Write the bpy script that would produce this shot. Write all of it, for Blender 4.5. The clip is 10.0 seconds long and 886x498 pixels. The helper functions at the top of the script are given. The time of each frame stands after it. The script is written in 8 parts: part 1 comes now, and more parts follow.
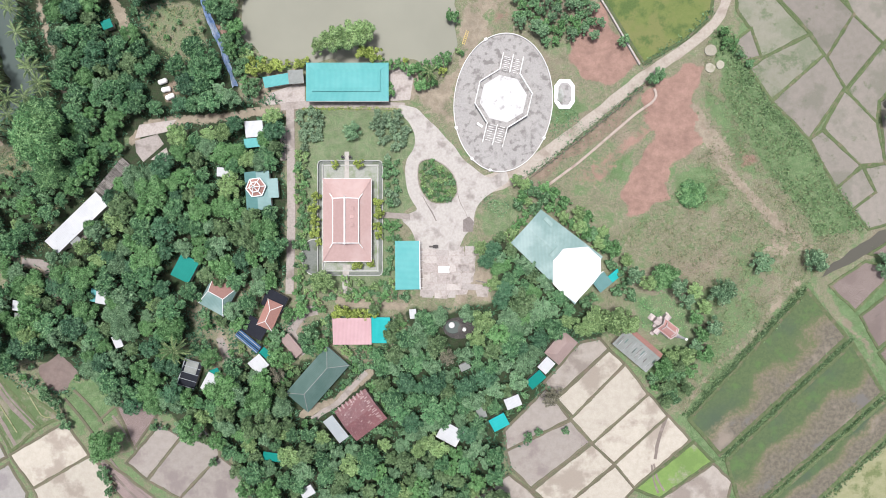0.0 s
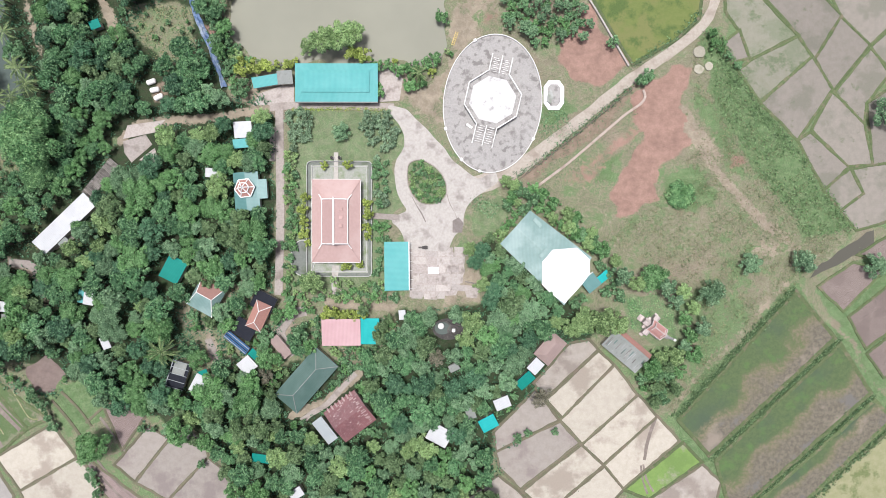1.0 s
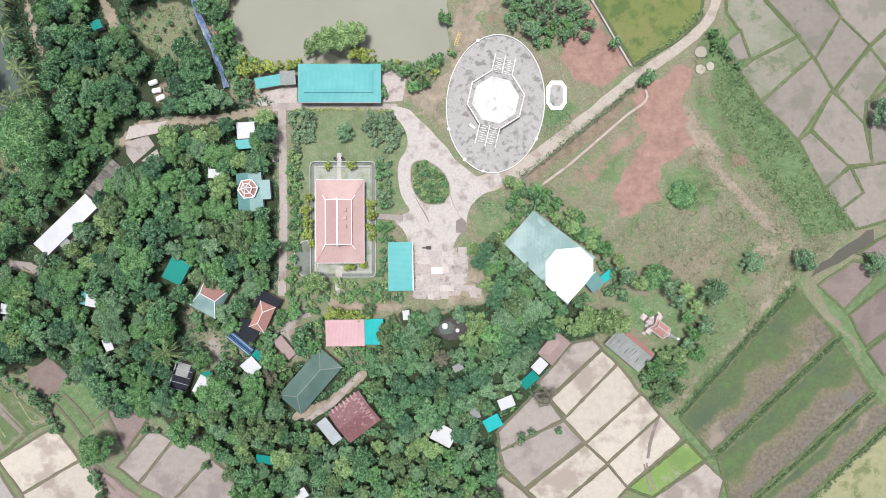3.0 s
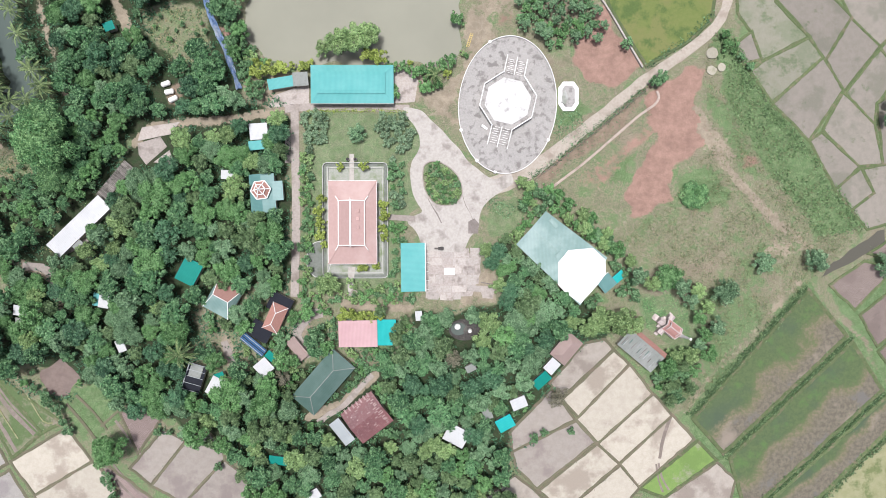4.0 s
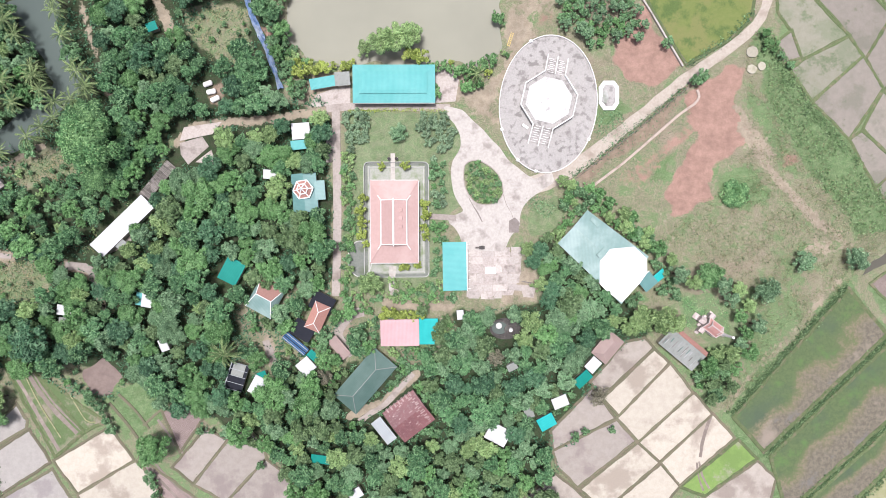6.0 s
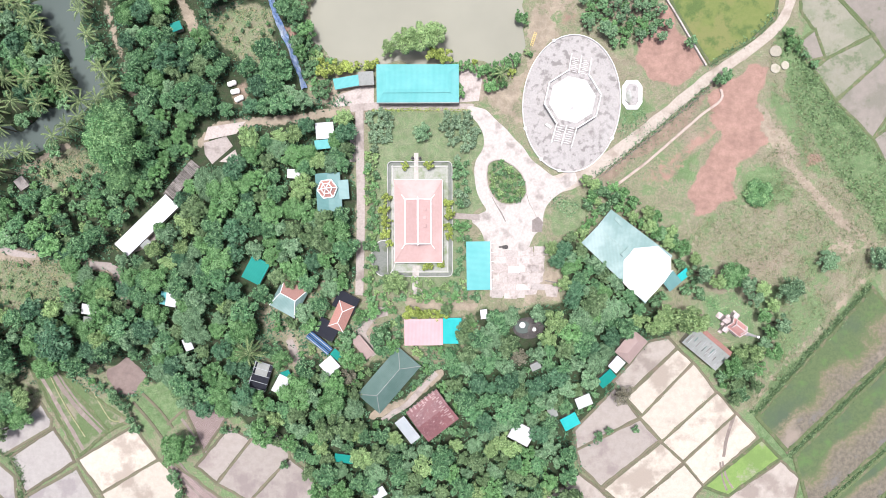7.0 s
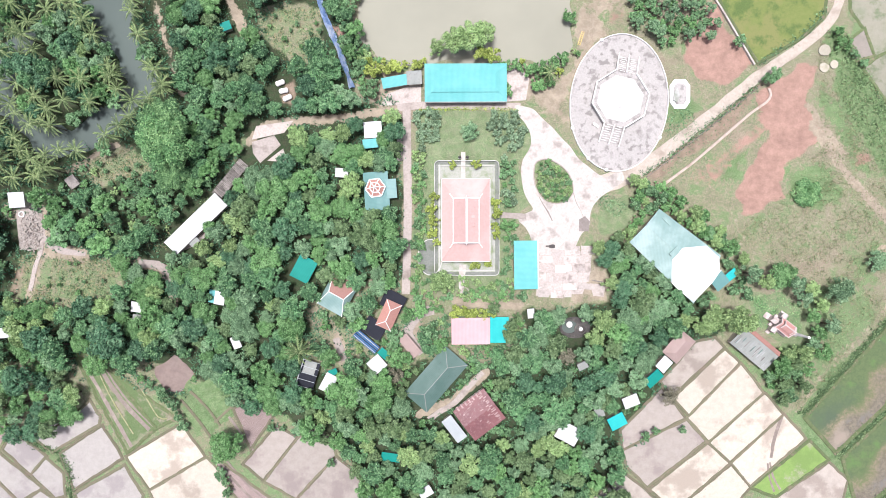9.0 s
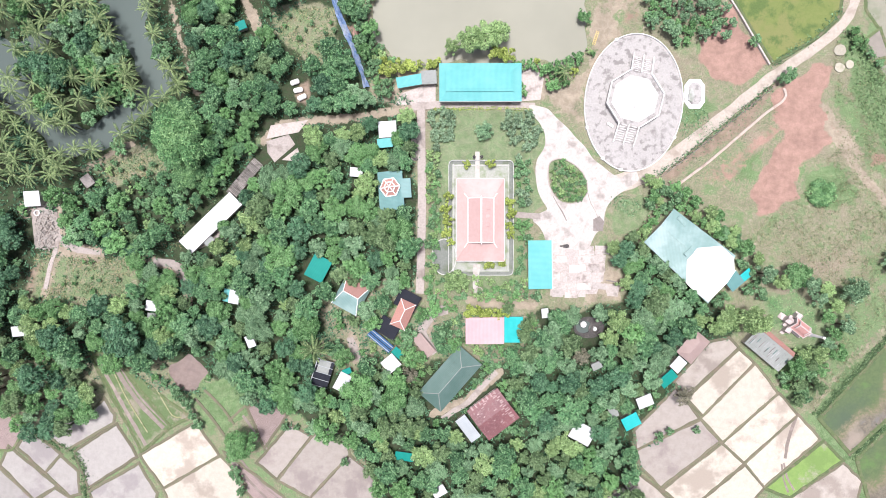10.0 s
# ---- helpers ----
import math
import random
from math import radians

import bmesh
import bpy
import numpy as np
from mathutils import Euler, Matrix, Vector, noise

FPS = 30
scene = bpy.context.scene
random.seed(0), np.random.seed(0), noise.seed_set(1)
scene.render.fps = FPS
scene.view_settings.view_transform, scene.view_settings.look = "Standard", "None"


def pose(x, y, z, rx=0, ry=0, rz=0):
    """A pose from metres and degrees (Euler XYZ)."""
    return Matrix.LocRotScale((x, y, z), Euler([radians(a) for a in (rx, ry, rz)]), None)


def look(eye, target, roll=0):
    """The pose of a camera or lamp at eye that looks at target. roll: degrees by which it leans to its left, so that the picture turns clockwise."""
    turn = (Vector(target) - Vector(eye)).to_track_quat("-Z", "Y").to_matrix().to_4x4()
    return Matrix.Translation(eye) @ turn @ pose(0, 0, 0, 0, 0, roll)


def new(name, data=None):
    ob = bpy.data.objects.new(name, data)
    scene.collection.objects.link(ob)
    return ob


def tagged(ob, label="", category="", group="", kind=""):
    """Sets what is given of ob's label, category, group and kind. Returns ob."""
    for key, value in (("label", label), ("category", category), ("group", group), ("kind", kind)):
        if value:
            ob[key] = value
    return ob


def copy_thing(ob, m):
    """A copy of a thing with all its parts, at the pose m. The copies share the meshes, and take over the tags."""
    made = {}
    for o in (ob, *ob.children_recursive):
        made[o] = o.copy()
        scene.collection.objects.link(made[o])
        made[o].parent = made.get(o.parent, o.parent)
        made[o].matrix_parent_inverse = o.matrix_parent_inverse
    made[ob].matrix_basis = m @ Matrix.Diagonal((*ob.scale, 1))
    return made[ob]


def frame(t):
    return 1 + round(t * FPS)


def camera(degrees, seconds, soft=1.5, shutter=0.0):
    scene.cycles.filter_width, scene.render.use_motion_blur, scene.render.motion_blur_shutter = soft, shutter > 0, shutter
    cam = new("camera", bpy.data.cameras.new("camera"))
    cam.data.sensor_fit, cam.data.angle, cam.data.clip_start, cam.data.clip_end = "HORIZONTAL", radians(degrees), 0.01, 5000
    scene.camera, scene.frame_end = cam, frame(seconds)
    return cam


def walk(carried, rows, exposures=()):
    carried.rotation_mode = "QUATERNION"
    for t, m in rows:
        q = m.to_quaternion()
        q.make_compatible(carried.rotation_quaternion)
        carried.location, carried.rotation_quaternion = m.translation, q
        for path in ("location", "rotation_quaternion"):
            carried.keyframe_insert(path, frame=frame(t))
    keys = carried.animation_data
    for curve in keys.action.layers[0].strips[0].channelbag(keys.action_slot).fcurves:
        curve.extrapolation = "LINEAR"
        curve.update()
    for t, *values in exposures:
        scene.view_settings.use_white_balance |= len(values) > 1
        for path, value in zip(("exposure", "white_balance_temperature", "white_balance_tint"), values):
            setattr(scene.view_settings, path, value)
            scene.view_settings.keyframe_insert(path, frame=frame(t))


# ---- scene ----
# camera: a drone high over the place, looking down, sliding west
cam = camera(79.4, 10.0, soft=0.9)
PATH = [
    (0, -2.131, 0.078, 157.462, -0.909, -0.078, 0.158),
    (0.5, -1.029, 0.01, 157.353, -0.845, -0.144, 0.214),
    (1, 0.08, 0.067, 157.346, -0.806, -0.409, 0.173),
    (1.5, 0.589, 0.303, 157.517, -0.919, -0.643, 0.129),
    (2, 0.02, 0.204, 157.528, -0.92, -0.792, 0.017),
    (2.5, -0.976, -0.002, 157.502, -0.813, -0.85, -0.019),
    (4, -6.32, 0.271, 157.674, -0.773, -1.033, -0.104),
    (4.5, -8.994, 0.157, 157.713, -0.738, -1.079, -0.122),
    (5, -11.828, 0.019, 157.71, -0.696, -1.001, -0.14),
    (5.5, -14.865, -0.008, 157.773, -0.745, -0.949, -0.186),
    (7, -24.479, -0.42, 157.796, -0.661, -0.744, -0.205),
    (7.5, -27.683, -0.689, 157.761, -0.585, -0.632, -0.207),
    (8, -30.954, -0.571, 157.794, -0.62, -0.514, -0.196),
    (8.5, -33.985, -0.781, 157.744, -0.579, -0.293, -0.123),
    (9, -36.773, -0.947, 157.783, -0.557, -0.201, -0.063),
    (9.5, -38.74, -1.068, 157.845, -0.562, -0.067, 0.01),
    (10, -40.411, -0.993, 157.816, -0.588, -0.012, 0.066),
]
walk(cam, [(r[0], pose(*r[1:])) for r in PATH], exposures=((0.0, 0.43, 6360, 11.5), (4.4, 0.43, 6360, 11.5), (5.2, 0.47, 6380, 15), (5.7, 0.57, 6390, 15), (6.8, 0.80, 6340, 15), (10.0, 0.88, 6350, 15.5)))

# light: bright overcast sky with a wide soft sun
world = bpy.data.worlds.new("sky")
scene.world = world
world.use_nodes = True
wn, wl = world.node_tree.nodes, world.node_tree.links
sky = wn.new("ShaderNodeTexSky")
sky.sky_type, sky.sun_disc = "NISHITA", False
sky.sun_elevation, sky.sun_rotation = radians(82), radians(-39)
sky.air_density, sky.dust_density, sky.ozone_density = 1.0, 6.0, 0.6
wl.new(sky.outputs[0], wn["Background"].inputs[0])
wn["Background"].inputs[1].default_value = 0.083
sun = new("sun", bpy.data.lights.new("sun", "SUN"))
sun.data.energy, sun.data.angle, sun.data.color = 2.95, radians(11), (0.985, 0.99, 1.0)
sun.matrix_world = look((-9, 11, 100), (0, 0, 0))

# ---- materials ----


def nodes_of(name):
    m = bpy.data.materials.new(name)
    m.use_nodes = True
    return m, m.node_tree.nodes, m.node_tree.links, m.node_tree.nodes["Principled BSDF"]


def noise_node(n, l, vec, scale, detail=4.0, rough=0.55):
    t = n.new("ShaderNodeTexNoise")
    t.inputs["Scale"].default_value, t.inputs["Detail"].default_value, t.inputs["Roughness"].default_value = scale, detail, rough
    l.new(vec, t.inputs["Vector"])
    return t.outputs["Fac"]


def ramp(n, l, fac, lo, hi):
    r = n.new("ShaderNodeMapRange")
    r.interpolation_type = "SMOOTHSTEP"
    r.inputs["From Min"].default_value, r.inputs["From Max"].default_value = lo, hi
    l.new(fac, r.inputs["Value"])
    return r.outputs["Result"]


def blend(n, l, fac, a, b, mode="MIX"):
    x = n.new("ShaderNodeMix")
    x.data_type, x.blend_type = "RGBA", mode
    for sock, v in ((x.inputs[0], fac), (x.inputs[6], a), (x.inputs[7], b)):
        if isinstance(v, (int, float)):
            sock.default_value = v
        elif isinstance(v, tuple):
            sock.default_value = (*v, 1)
        else:
            l.new(v, sock)
    return x.outputs[2]


def bumped(n, l, p, height, strength, dist):
    b = n.new("ShaderNodeBump")
    b.inputs["Strength"].default_value, b.inputs["Distance"].default_value = strength, dist
    l.new(height, b.inputs["Height"])
    l.new(b.outputs[0], p.inputs["Normal"])


def surface(name, base, second, stain, big=0.12, small=1.5, rough=0.85, metal=0.0, amount=0.5, bump=0.05, spec=0.3, vary=0.12, coords="world"):
    """Two scales of colour noise with stains, varied a little from object to object."""
    m, n, l, p = nodes_of(name)
    if coords == "world":
        vec = n.new("ShaderNodeNewGeometry").outputs["Position"]
    else:
        vec = n.new("ShaderNodeTexCoord").outputs["Object"]
    a, b = noise_node(n, l, vec, big, 5), noise_node(n, l, vec, small, 5, 0.65)
    c = blend(n, l, ramp(n, l, b, 0.35, 0.65), base, second)
    c = blend(n, l, ramp(n, l, a, 0.62 - 0.25 * amount, 0.72), c, stain)
    info = n.new("ShaderNodeObjectInfo")
    hsv = n.new("ShaderNodeHueSaturation")
    mr = n.new("ShaderNodeMapRange")
    mr.inputs["To Min"].default_value, mr.inputs["To Max"].default_value = 1 - vary, 1 + vary
    l.new(info.outputs["Random"], mr.inputs["Value"])
    l.new(mr.outputs[0], hsv.inputs["Value"])
    l.new(c, hsv.inputs["Color"])
    l.new(hsv.outputs[0], p.inputs["Base Color"])
    p.inputs["Roughness"].default_value, p.inputs["Metallic"].default_value = rough, metal
    p.inputs["Specular IOR Level"].default_value = spec
    bumped(n, l, p, b, 0.5, bump)
    return m


def leaf_material(name, dark, mid, light, trans=0.15):
    """Foliage: one tone per tree, another per leaf clump."""
    dark, mid, light = ((0.97 * c[0], c[1], 0.96 * c[2]) for c in (dark, mid, light))
    m, n, l, p = nodes_of(name)
    g, info = n.new("ShaderNodeNewGeometry"), n.new("ShaderNodeObjectInfo")
    own = n.new("ShaderNodeAttribute")
    own.attribute_name = "tone"
    tone = n.new("ShaderNodeMath")
    tone.operation = "ADD"
    l.new(info.outputs["Random"], tone.inputs[0])
    l.new(own.outputs["Fac"], tone.inputs[1])
    frac = n.new("ShaderNodeMath")
    frac.operation = "FRACT"
    l.new(tone.outputs[0], frac.inputs[0])
    c = blend(n, l, frac.outputs[0], tuple(v * 0.62 for v in dark), tuple(v * 1.36 for v in mid))
    clump = n.new("ShaderNodeAttribute")
    clump.attribute_name = "clump"
    c = blend(n, l, ramp(n, l, clump.outputs["Fac"], 0.45, 1.0), c, tuple(0.55 * u + 0.45 * v for u, v in zip(mid, light)))
    c = blend(n, l, ramp(n, l, g.outputs["Random Per Island"], 0.45, 0.0), c, tuple(v * 0.45 for v in dark))
    c = blend(n, l, ramp(n, l, g.outputs["Random Per Island"], 0.55, 1.0), c, tuple(v * 1.05 for v in light))
    patch = noise_node(n, l, g.outputs["Position"], 0.5, 3)
    c = blend(n, l, ramp(n, l, patch, 0.45, 0.85), c, tuple(v * 0.6 for v in dark))
    l.new(c, p.inputs["Base Color"])
    p.inputs["Roughness"].default_value, p.inputs["Specular IOR Level"].default_value = 0.6, 0.3
    t = n.new("ShaderNodeBsdfTranslucent")
    l.new(c, t.inputs["Color"])
    x = n.new("ShaderNodeMixShader")
    x.inputs[0].default_value = trans
    l.new(p.outputs[0], x.inputs[1])
    l.new(t.outputs[0], x.inputs[2])
    l.new(x.outputs[0], n["Material Output"].inputs["Surface"])
    return m


def ground_material():
    m, n, l, p = nodes_of("ground")
    pos = n.new("ShaderNodeNewGeometry").outputs["Position"]
    n1, n2, n3, n4 = (noise_node(n, l, pos, s, 8, r) for s, r in ((0.045, 0.62), (0.22, 0.7), (1.1, 0.75), (3.2, 0.7)))
    n5 = noise_node(n, l, pos, 0.6, 5, 0.6)
    # dry and green weeds
    c = blend(n, l, ramp(n, l, n3, 0.38, 0.62), (0.222, 0.205, 0.145), (0.158, 0.178, 0.100))
    c = blend(n, l, ramp(n, l, n2, 0.49, 0.62), c, (0.116, 0.166, 0.080))
    c = blend(n, l, ramp(n, l, n1, 0.50, 0.66), c, (0.222, 0.192, 0.142))
    c = blend(n, l, ramp(n, l, n5, 0.54, 0.70), c, (0.250, 0.226, 0.166))

    def lay(c, attr, channel, one, two, edge=0.5):
        at = n.new("ShaderNodeAttribute")
        at.attribute_name = attr
        sep = n.new("ShaderNodeSeparateColor")
        l.new(at.outputs["Color"], sep.inputs[0])
        add = n.new("ShaderNodeMath")
        add.operation = "MULTIPLY_ADD"
        l.new(n2, add.inputs[0])
        add.inputs[1].default_value = edge
        l.new(sep.outputs[channel], add.inputs[2])
        add2 = n.new("ShaderNodeMath")
        add2.operation = "MULTIPLY_ADD"
        l.new(n5, add2.inputs[0])
        add2.inputs[1].default_value = edge
        l.new(add.outputs[0], add2.inputs[2])
        f = ramp(n, l, add2.outputs[0], 0.38 + edge, 0.62 + edge)
        tone = blend(n, l, ramp(n, l, n5, 0.35, 0.65), one, two)
        return blend(n, l, f, c, tone)
    c = lay(c, "cover_b", 0, (0.046, 0.052, 0.031), (0.032, 0.054, 0.025))   # leaf litter under trees, its colour darkened as canopy shade
    c = lay(c, "cover_a", 2, (0.098, 0.160, 0.070), (0.142, 0.196, 0.098), 1.0)      # lush weeds
    c = lay(c, "cover_b", 1, (0.132, 0.186, 0.092), (0.172, 0.200, 0.118), 0.5)  # mown lawn
    c = blend(n, l, 0.4, c, blend(n, l, ramp(n, l, n4, 0.3, 0.7), (0.22, 0.22, 0.22), (0.78, 0.78, 0.78)), "OVERLAY")
    c = lay(c, "cover_a", 0, (0.300, 0.192, 0.155), (0.255, 0.165, 0.132), 0.75)     # red earth
    c = lay(c, "cover_a", 1, (0.290, 0.248, 0.190), (0.240, 0.204, 0.152), 1.3)       # sandy dirt
    c = lay(c, "cover_b", 2, (0.245, 0.186, 0.145), (0.185, 0.150, 0.108))       # damp brown soil
    c = blend(n, l, 0.4, c, blend(n, l, ramp(n, l, n2, 0.3, 0.7), (0.3, 0.3, 0.3), (0.7, 0.7, 0.7)), "OVERLAY")
    c = blend(n, l, 0.18, c, blend(n, l, ramp(n, l, n4, 0.3, 0.7), (0.22, 0.22, 0.22), (0.78, 0.78, 0.78)), "OVERLAY")
    l.new(c, p.inputs["Base Color"])
    p.inputs["Roughness"].default_value, p.inputs["Specular IOR Level"].default_value = 0.95, 0.15
    bumped(n, l, p, n3, 0.7, 0.25)
    return m


def water_material(name, colour, rough):
    m, n, l, p = nodes_of(name)
    pos = n.new("ShaderNodeNewGeometry").outputs["Position"]
    a, b = noise_node(n, l, pos, 0.03, 4), noise_node(n, l, pos, 1.2, 3)
    l.new(blend(n, l, ramp(n, l, a, 0.3, 0.7), colour, tuple(v * 0.88 for v in colour)), p.inputs["Base Color"])
    p.inputs["Roughness"].default_value, p.inputs["Specular IOR Level"].default_value = rough, 0.12
    bumped(n, l, p, b, 0.15, 0.03)
    return m


def paddy_material(name, base, second, stain, green=None, green_amount=0.0, line=0.0, edge=0.0):
    """Drained mud with tide marks, and weeds or plough lines where wanted."""
    m, n, l, p = nodes_of(name)
    pos = n.new("ShaderNodeNewGeometry").outputs["Position"]
    a, b, d = noise_node(n, l, pos, 0.09, 5, 0.6), noise_node(n, l, pos, 0.55, 5, 0.65), noise_node(n, l, pos, 3.0, 4, 0.7)
    c = blend(n, l, ramp(n, l, b, 0.35, 0.65), base, second)
    c = blend(n, l, ramp(n, l, a, 0.50, 0.62), c, stain)
    if line:
        w = n.new("ShaderNodeTexWave")
        w.inputs["Scale"].default_value, w.inputs["Distortion"].default_value, w.inputs["Detail"].default_value = line, 22.0, 3.0
        w.inputs["Detail Scale"].default_value = 0.6
        mp = n.new("ShaderNodeMapping")
        mp.inputs["Rotation"].default_value = (0, 0, radians(55))
        l.new(pos, mp.inputs[0])
        l.new(mp.outputs[0], w.inputs["Vector"])
        c = blend(n, l, ramp(n, l, w.outputs["Fac"], 0.25, 0.9), c, tuple(v * 0.84 for v in stain))
    if green:
        g = noise_node(n, l, pos, 0.14, 6, 0.68)
        gc = blend(n, l, ramp(n, l, d, 0.3, 0.7), green, tuple(v * 0.7 for v in green))
        c = blend(n, l, ramp(n, l, g, 0.62 - 0.3 * green_amount, 0.74 - 0.3 * green_amount), c, gc)
    c = blend(n, l, 0.3, c, blend(n, l, d, (0.3, 0.3, 0.3), (0.7, 0.7, 0.7)), "OVERLAY")
    info = n.new("ShaderNodeObjectInfo")
    hsv = n.new("ShaderNodeHueSaturation")
    mr = n.new("ShaderNodeMapRange")
    mr.inputs["To Min"].default_value, mr.inputs["To Max"].default_value = 0.9, 1.1
    l.new(info.outputs["Random"], mr.inputs["Value"])
    l.new(mr.outputs[0], hsv.inputs["Value"])
    l.new(c, hsv.inputs["Color"])
    l.new(hsv.outputs[0], p.inputs["Base Color"])
    p.inputs["Roughness"].default_value, p.inputs["Specular IOR Level"].default_value = 0.8, 0.3
    bumped(n, l, p, d, 0.4, 0.08)
    return m


def sheet_metal(name, colour, fade, grime, rib=3.0, rough=0.45, spec=0.5, amount=0.4, metal=0.0):
    """Ribbed painted roofing with sun fading and grime, ribs down the slope in the object's own axes."""
    m, n, l, p = nodes_of(name)
    oc = n.new("ShaderNodeTexCoord").outputs["Object"]
    a, b = noise_node(n, l, oc, 0.15, 5, 0.6), noise_node(n, l, oc, 1.6, 5, 0.7)
    c = blend(n, l, ramp(n, l, a, 0.35, 0.68), colour, fade)
    c = blend(n, l, ramp(n, l, b, 0.66 - 0.15 * amount, 0.8), c, grime)
    w = n.new("ShaderNodeTexWave")
    w.inputs["Scale"].default_value, w.inputs["Distortion"].default_value = rib, 0.3
    l.new(oc, w.inputs["Vector"])
    c = blend(n, l, 0.10, c, w.outputs["Color"], "MULTIPLY")
    l.new(c, p.inputs["Base Color"])
    p.inputs["Roughness"].default_value, p.inputs["Specular IOR Level"].default_value, p.inputs["Metallic"].default_value = rough, spec, metal
    bumped(n, l, p, w.outputs["Fac"], 0.25, 0.04)
    return m


GROUND = ground_material()
POND = water_material("pond_water", (0.252, 0.250, 0.198), 0.5)
CANAL = water_material("canal_water", (0.088, 0.112, 0.102), 0.3)
CONCRETE = surface("pale_concrete", (0.425, 0.398, 0.366), (0.368, 0.342, 0.313), (0.235, 0.21, 0.19), 0.24, 1.3, amount=0.5, vary=0.02)


def plaza_material():
    """Light concrete with a grey bloom and dark weathered blotches."""
    m, n, l, p = nodes_of("stained_concrete")
    pos = n.new("ShaderNodeNewGeometry").outputs["Position"]
    a, b, d, e = noise_node(n, l, pos, 0.13, 4), noise_node(n, l, pos, 2.2, 5, 0.65), noise_node(n, l, pos, 0.6, 3, 0.5), noise_node(n, l, pos, 0.3, 6, 0.7)
    c = blend(n, l, ramp(n, l, b, 0.35, 0.65), (0.350, 0.336, 0.320), (0.298, 0.285, 0.270))
    c = blend(n, l, ramp(n, l, e, 0.50, 0.64), c, (0.225, 0.212, 0.201))
    c = blend(n, l, ramp(n, l, d, 0.54, 0.66), c, (0.19, 0.178, 0.168))
    c = blend(n, l, ramp(n, l, a, 0.45, 0.7), c, blend(n, l, 0.35, c, (0.385, 0.37, 0.352)))
    l.new(c, p.inputs["Base Color"])
    p.inputs["Roughness"].default_value = 0.9
    bumped(n, l, p, b, 0.4, 0.03)
    return m


PLAZA = plaza_material()
PATHWAY = surface("old_concrete", (0.325, 0.288, 0.262), (0.272, 0.238, 0.215), (0.19, 0.16, 0.14), 0.25, 1.8, amount=0.5)
PALEPATH = surface("worn_slab", (0.385, 0.345, 0.318), (0.325, 0.288, 0.262), (0.20, 0.172, 0.152), 0.35, 1.8, amount=0.55)
DIRT = surface("sandy_road", (0.450, 0.402, 0.342), (0.385, 0.338, 0.285), (0.30, 0.25, 0.205), 0.2, 1.4, amount=0.5, rough=0.95)
GREYPAVE = surface("grey_paving", (0.36, 0.36, 0.34), (0.30, 0.31, 0.29), (0.20, 0.215, 0.18), 0.3, 2.0, amount=0.6)
WHITE = surface("white_paint", (0.78, 0.77, 0.75), (0.72, 0.71, 0.69), (0.5, 0.48, 0.45), 0.4, 2.5, rough=0.6, amount=0.3)
WALL = surface("rendered_wall", (0.55, 0.50, 0.43), (0.48, 0.43, 0.37), (0.33, 0.29, 0.24), 0.3, 2.0, amount=0.4)
TIMBER = surface("grey_timber", (0.225, 0.205, 0.19), (0.16, 0.145, 0.133), (0.085, 0.076, 0.068), 0.8, 4.0, amount=0.6, vary=0.35)
BARK = surface("bark", (0.14, 0.11, 0.08), (0.10, 0.08, 0.06), (0.06, 0.05, 0.04), 1.0, 6.0)
BUND = surface("grassy_bund", (0.085, 0.122, 0.052), (0.118, 0.140, 0.070), (0.17, 0.15, 0.10), 0.4, 1.6, amount=0.5, rough=0.95, bump=0.2)
MUDBUND = surface("mud_bund", (0.150, 0.132, 0.094), (0.118, 0.124, 0.074), (0.160, 0.130, 0.098), 0.3, 1.8, amount=0.55, rough=0.95, bump=0.2)

TEAL = sheet_metal("teal_sheet", (0.110, 0.365, 0.358), (0.142, 0.405, 0.398), (0.14, 0.33, 0.31), 0.9, 0.7, 0.15)
TEALDARK = sheet_metal("green_sheet", (0.004, 0.185, 0.15), (0.008, 0.225, 0.185), (0.03, 0.14, 0.115), 0.9, 0.6, 0.15)
TURQUOISE = sheet_metal("faded_turquoise_sheet", (0.075, 0.195, 0.188), (0.12, 0.25, 0.24), (0.10, 0.165, 0.15), 0.8)
VIVID = sheet_metal("vivid_turquoise_sheet", (0.015, 0.335, 0.325), (0.03, 0.39, 0.38), (0.07, 0.25, 0.23), 0.9, 0.7, 0.15)
PALEGREEN = sheet_metal("pale_green_sheet", (0.171, 0.275, 0.255), (0.27, 0.373, 0.356), (0.145, 0.217, 0.196), 0.8)
GREYGREEN = sheet_metal("grey_green_sheet", (0.072, 0.130, 0.110), (0.105, 0.165, 0.145), (0.055, 0.09, 0.075), 0.8, amount=0.9)
WHITESHEET = sheet_metal("white_sheet", (0.80, 0.80, 0.80), (0.86, 0.86, 0.86), (0.62, 0.60, 0.56), 0.9, 0.4)
OLDWHITE = sheet_metal("weathered_white_sheet", (0.46, 0.47, 0.478), (0.54, 0.55, 0.558), (0.31, 0.30, 0.28), 0.9, 0.5, 0.3, amount=0.7)
GREYSHEET = sheet_metal("grey_sheet", (0.205, 0.222, 0.205), (0.27, 0.28, 0.265), (0.12, 0.12, 0.11), 0.9, 0.6, 0.3, amount=1.0)
PINKSHEET = sheet_metal("pink_sheet", (0.46, 0.29, 0.30), (0.51, 0.335, 0.345), (0.37, 0.25, 0.25), 0.8, 0.6, 0.2)
RUSTSHEET = sheet_metal("rusty_red_sheet", (0.125, 0.045, 0.05), (0.175, 0.068, 0.07), (0.27, 0.19, 0.185), 0.7, 0.6, amount=1.2)
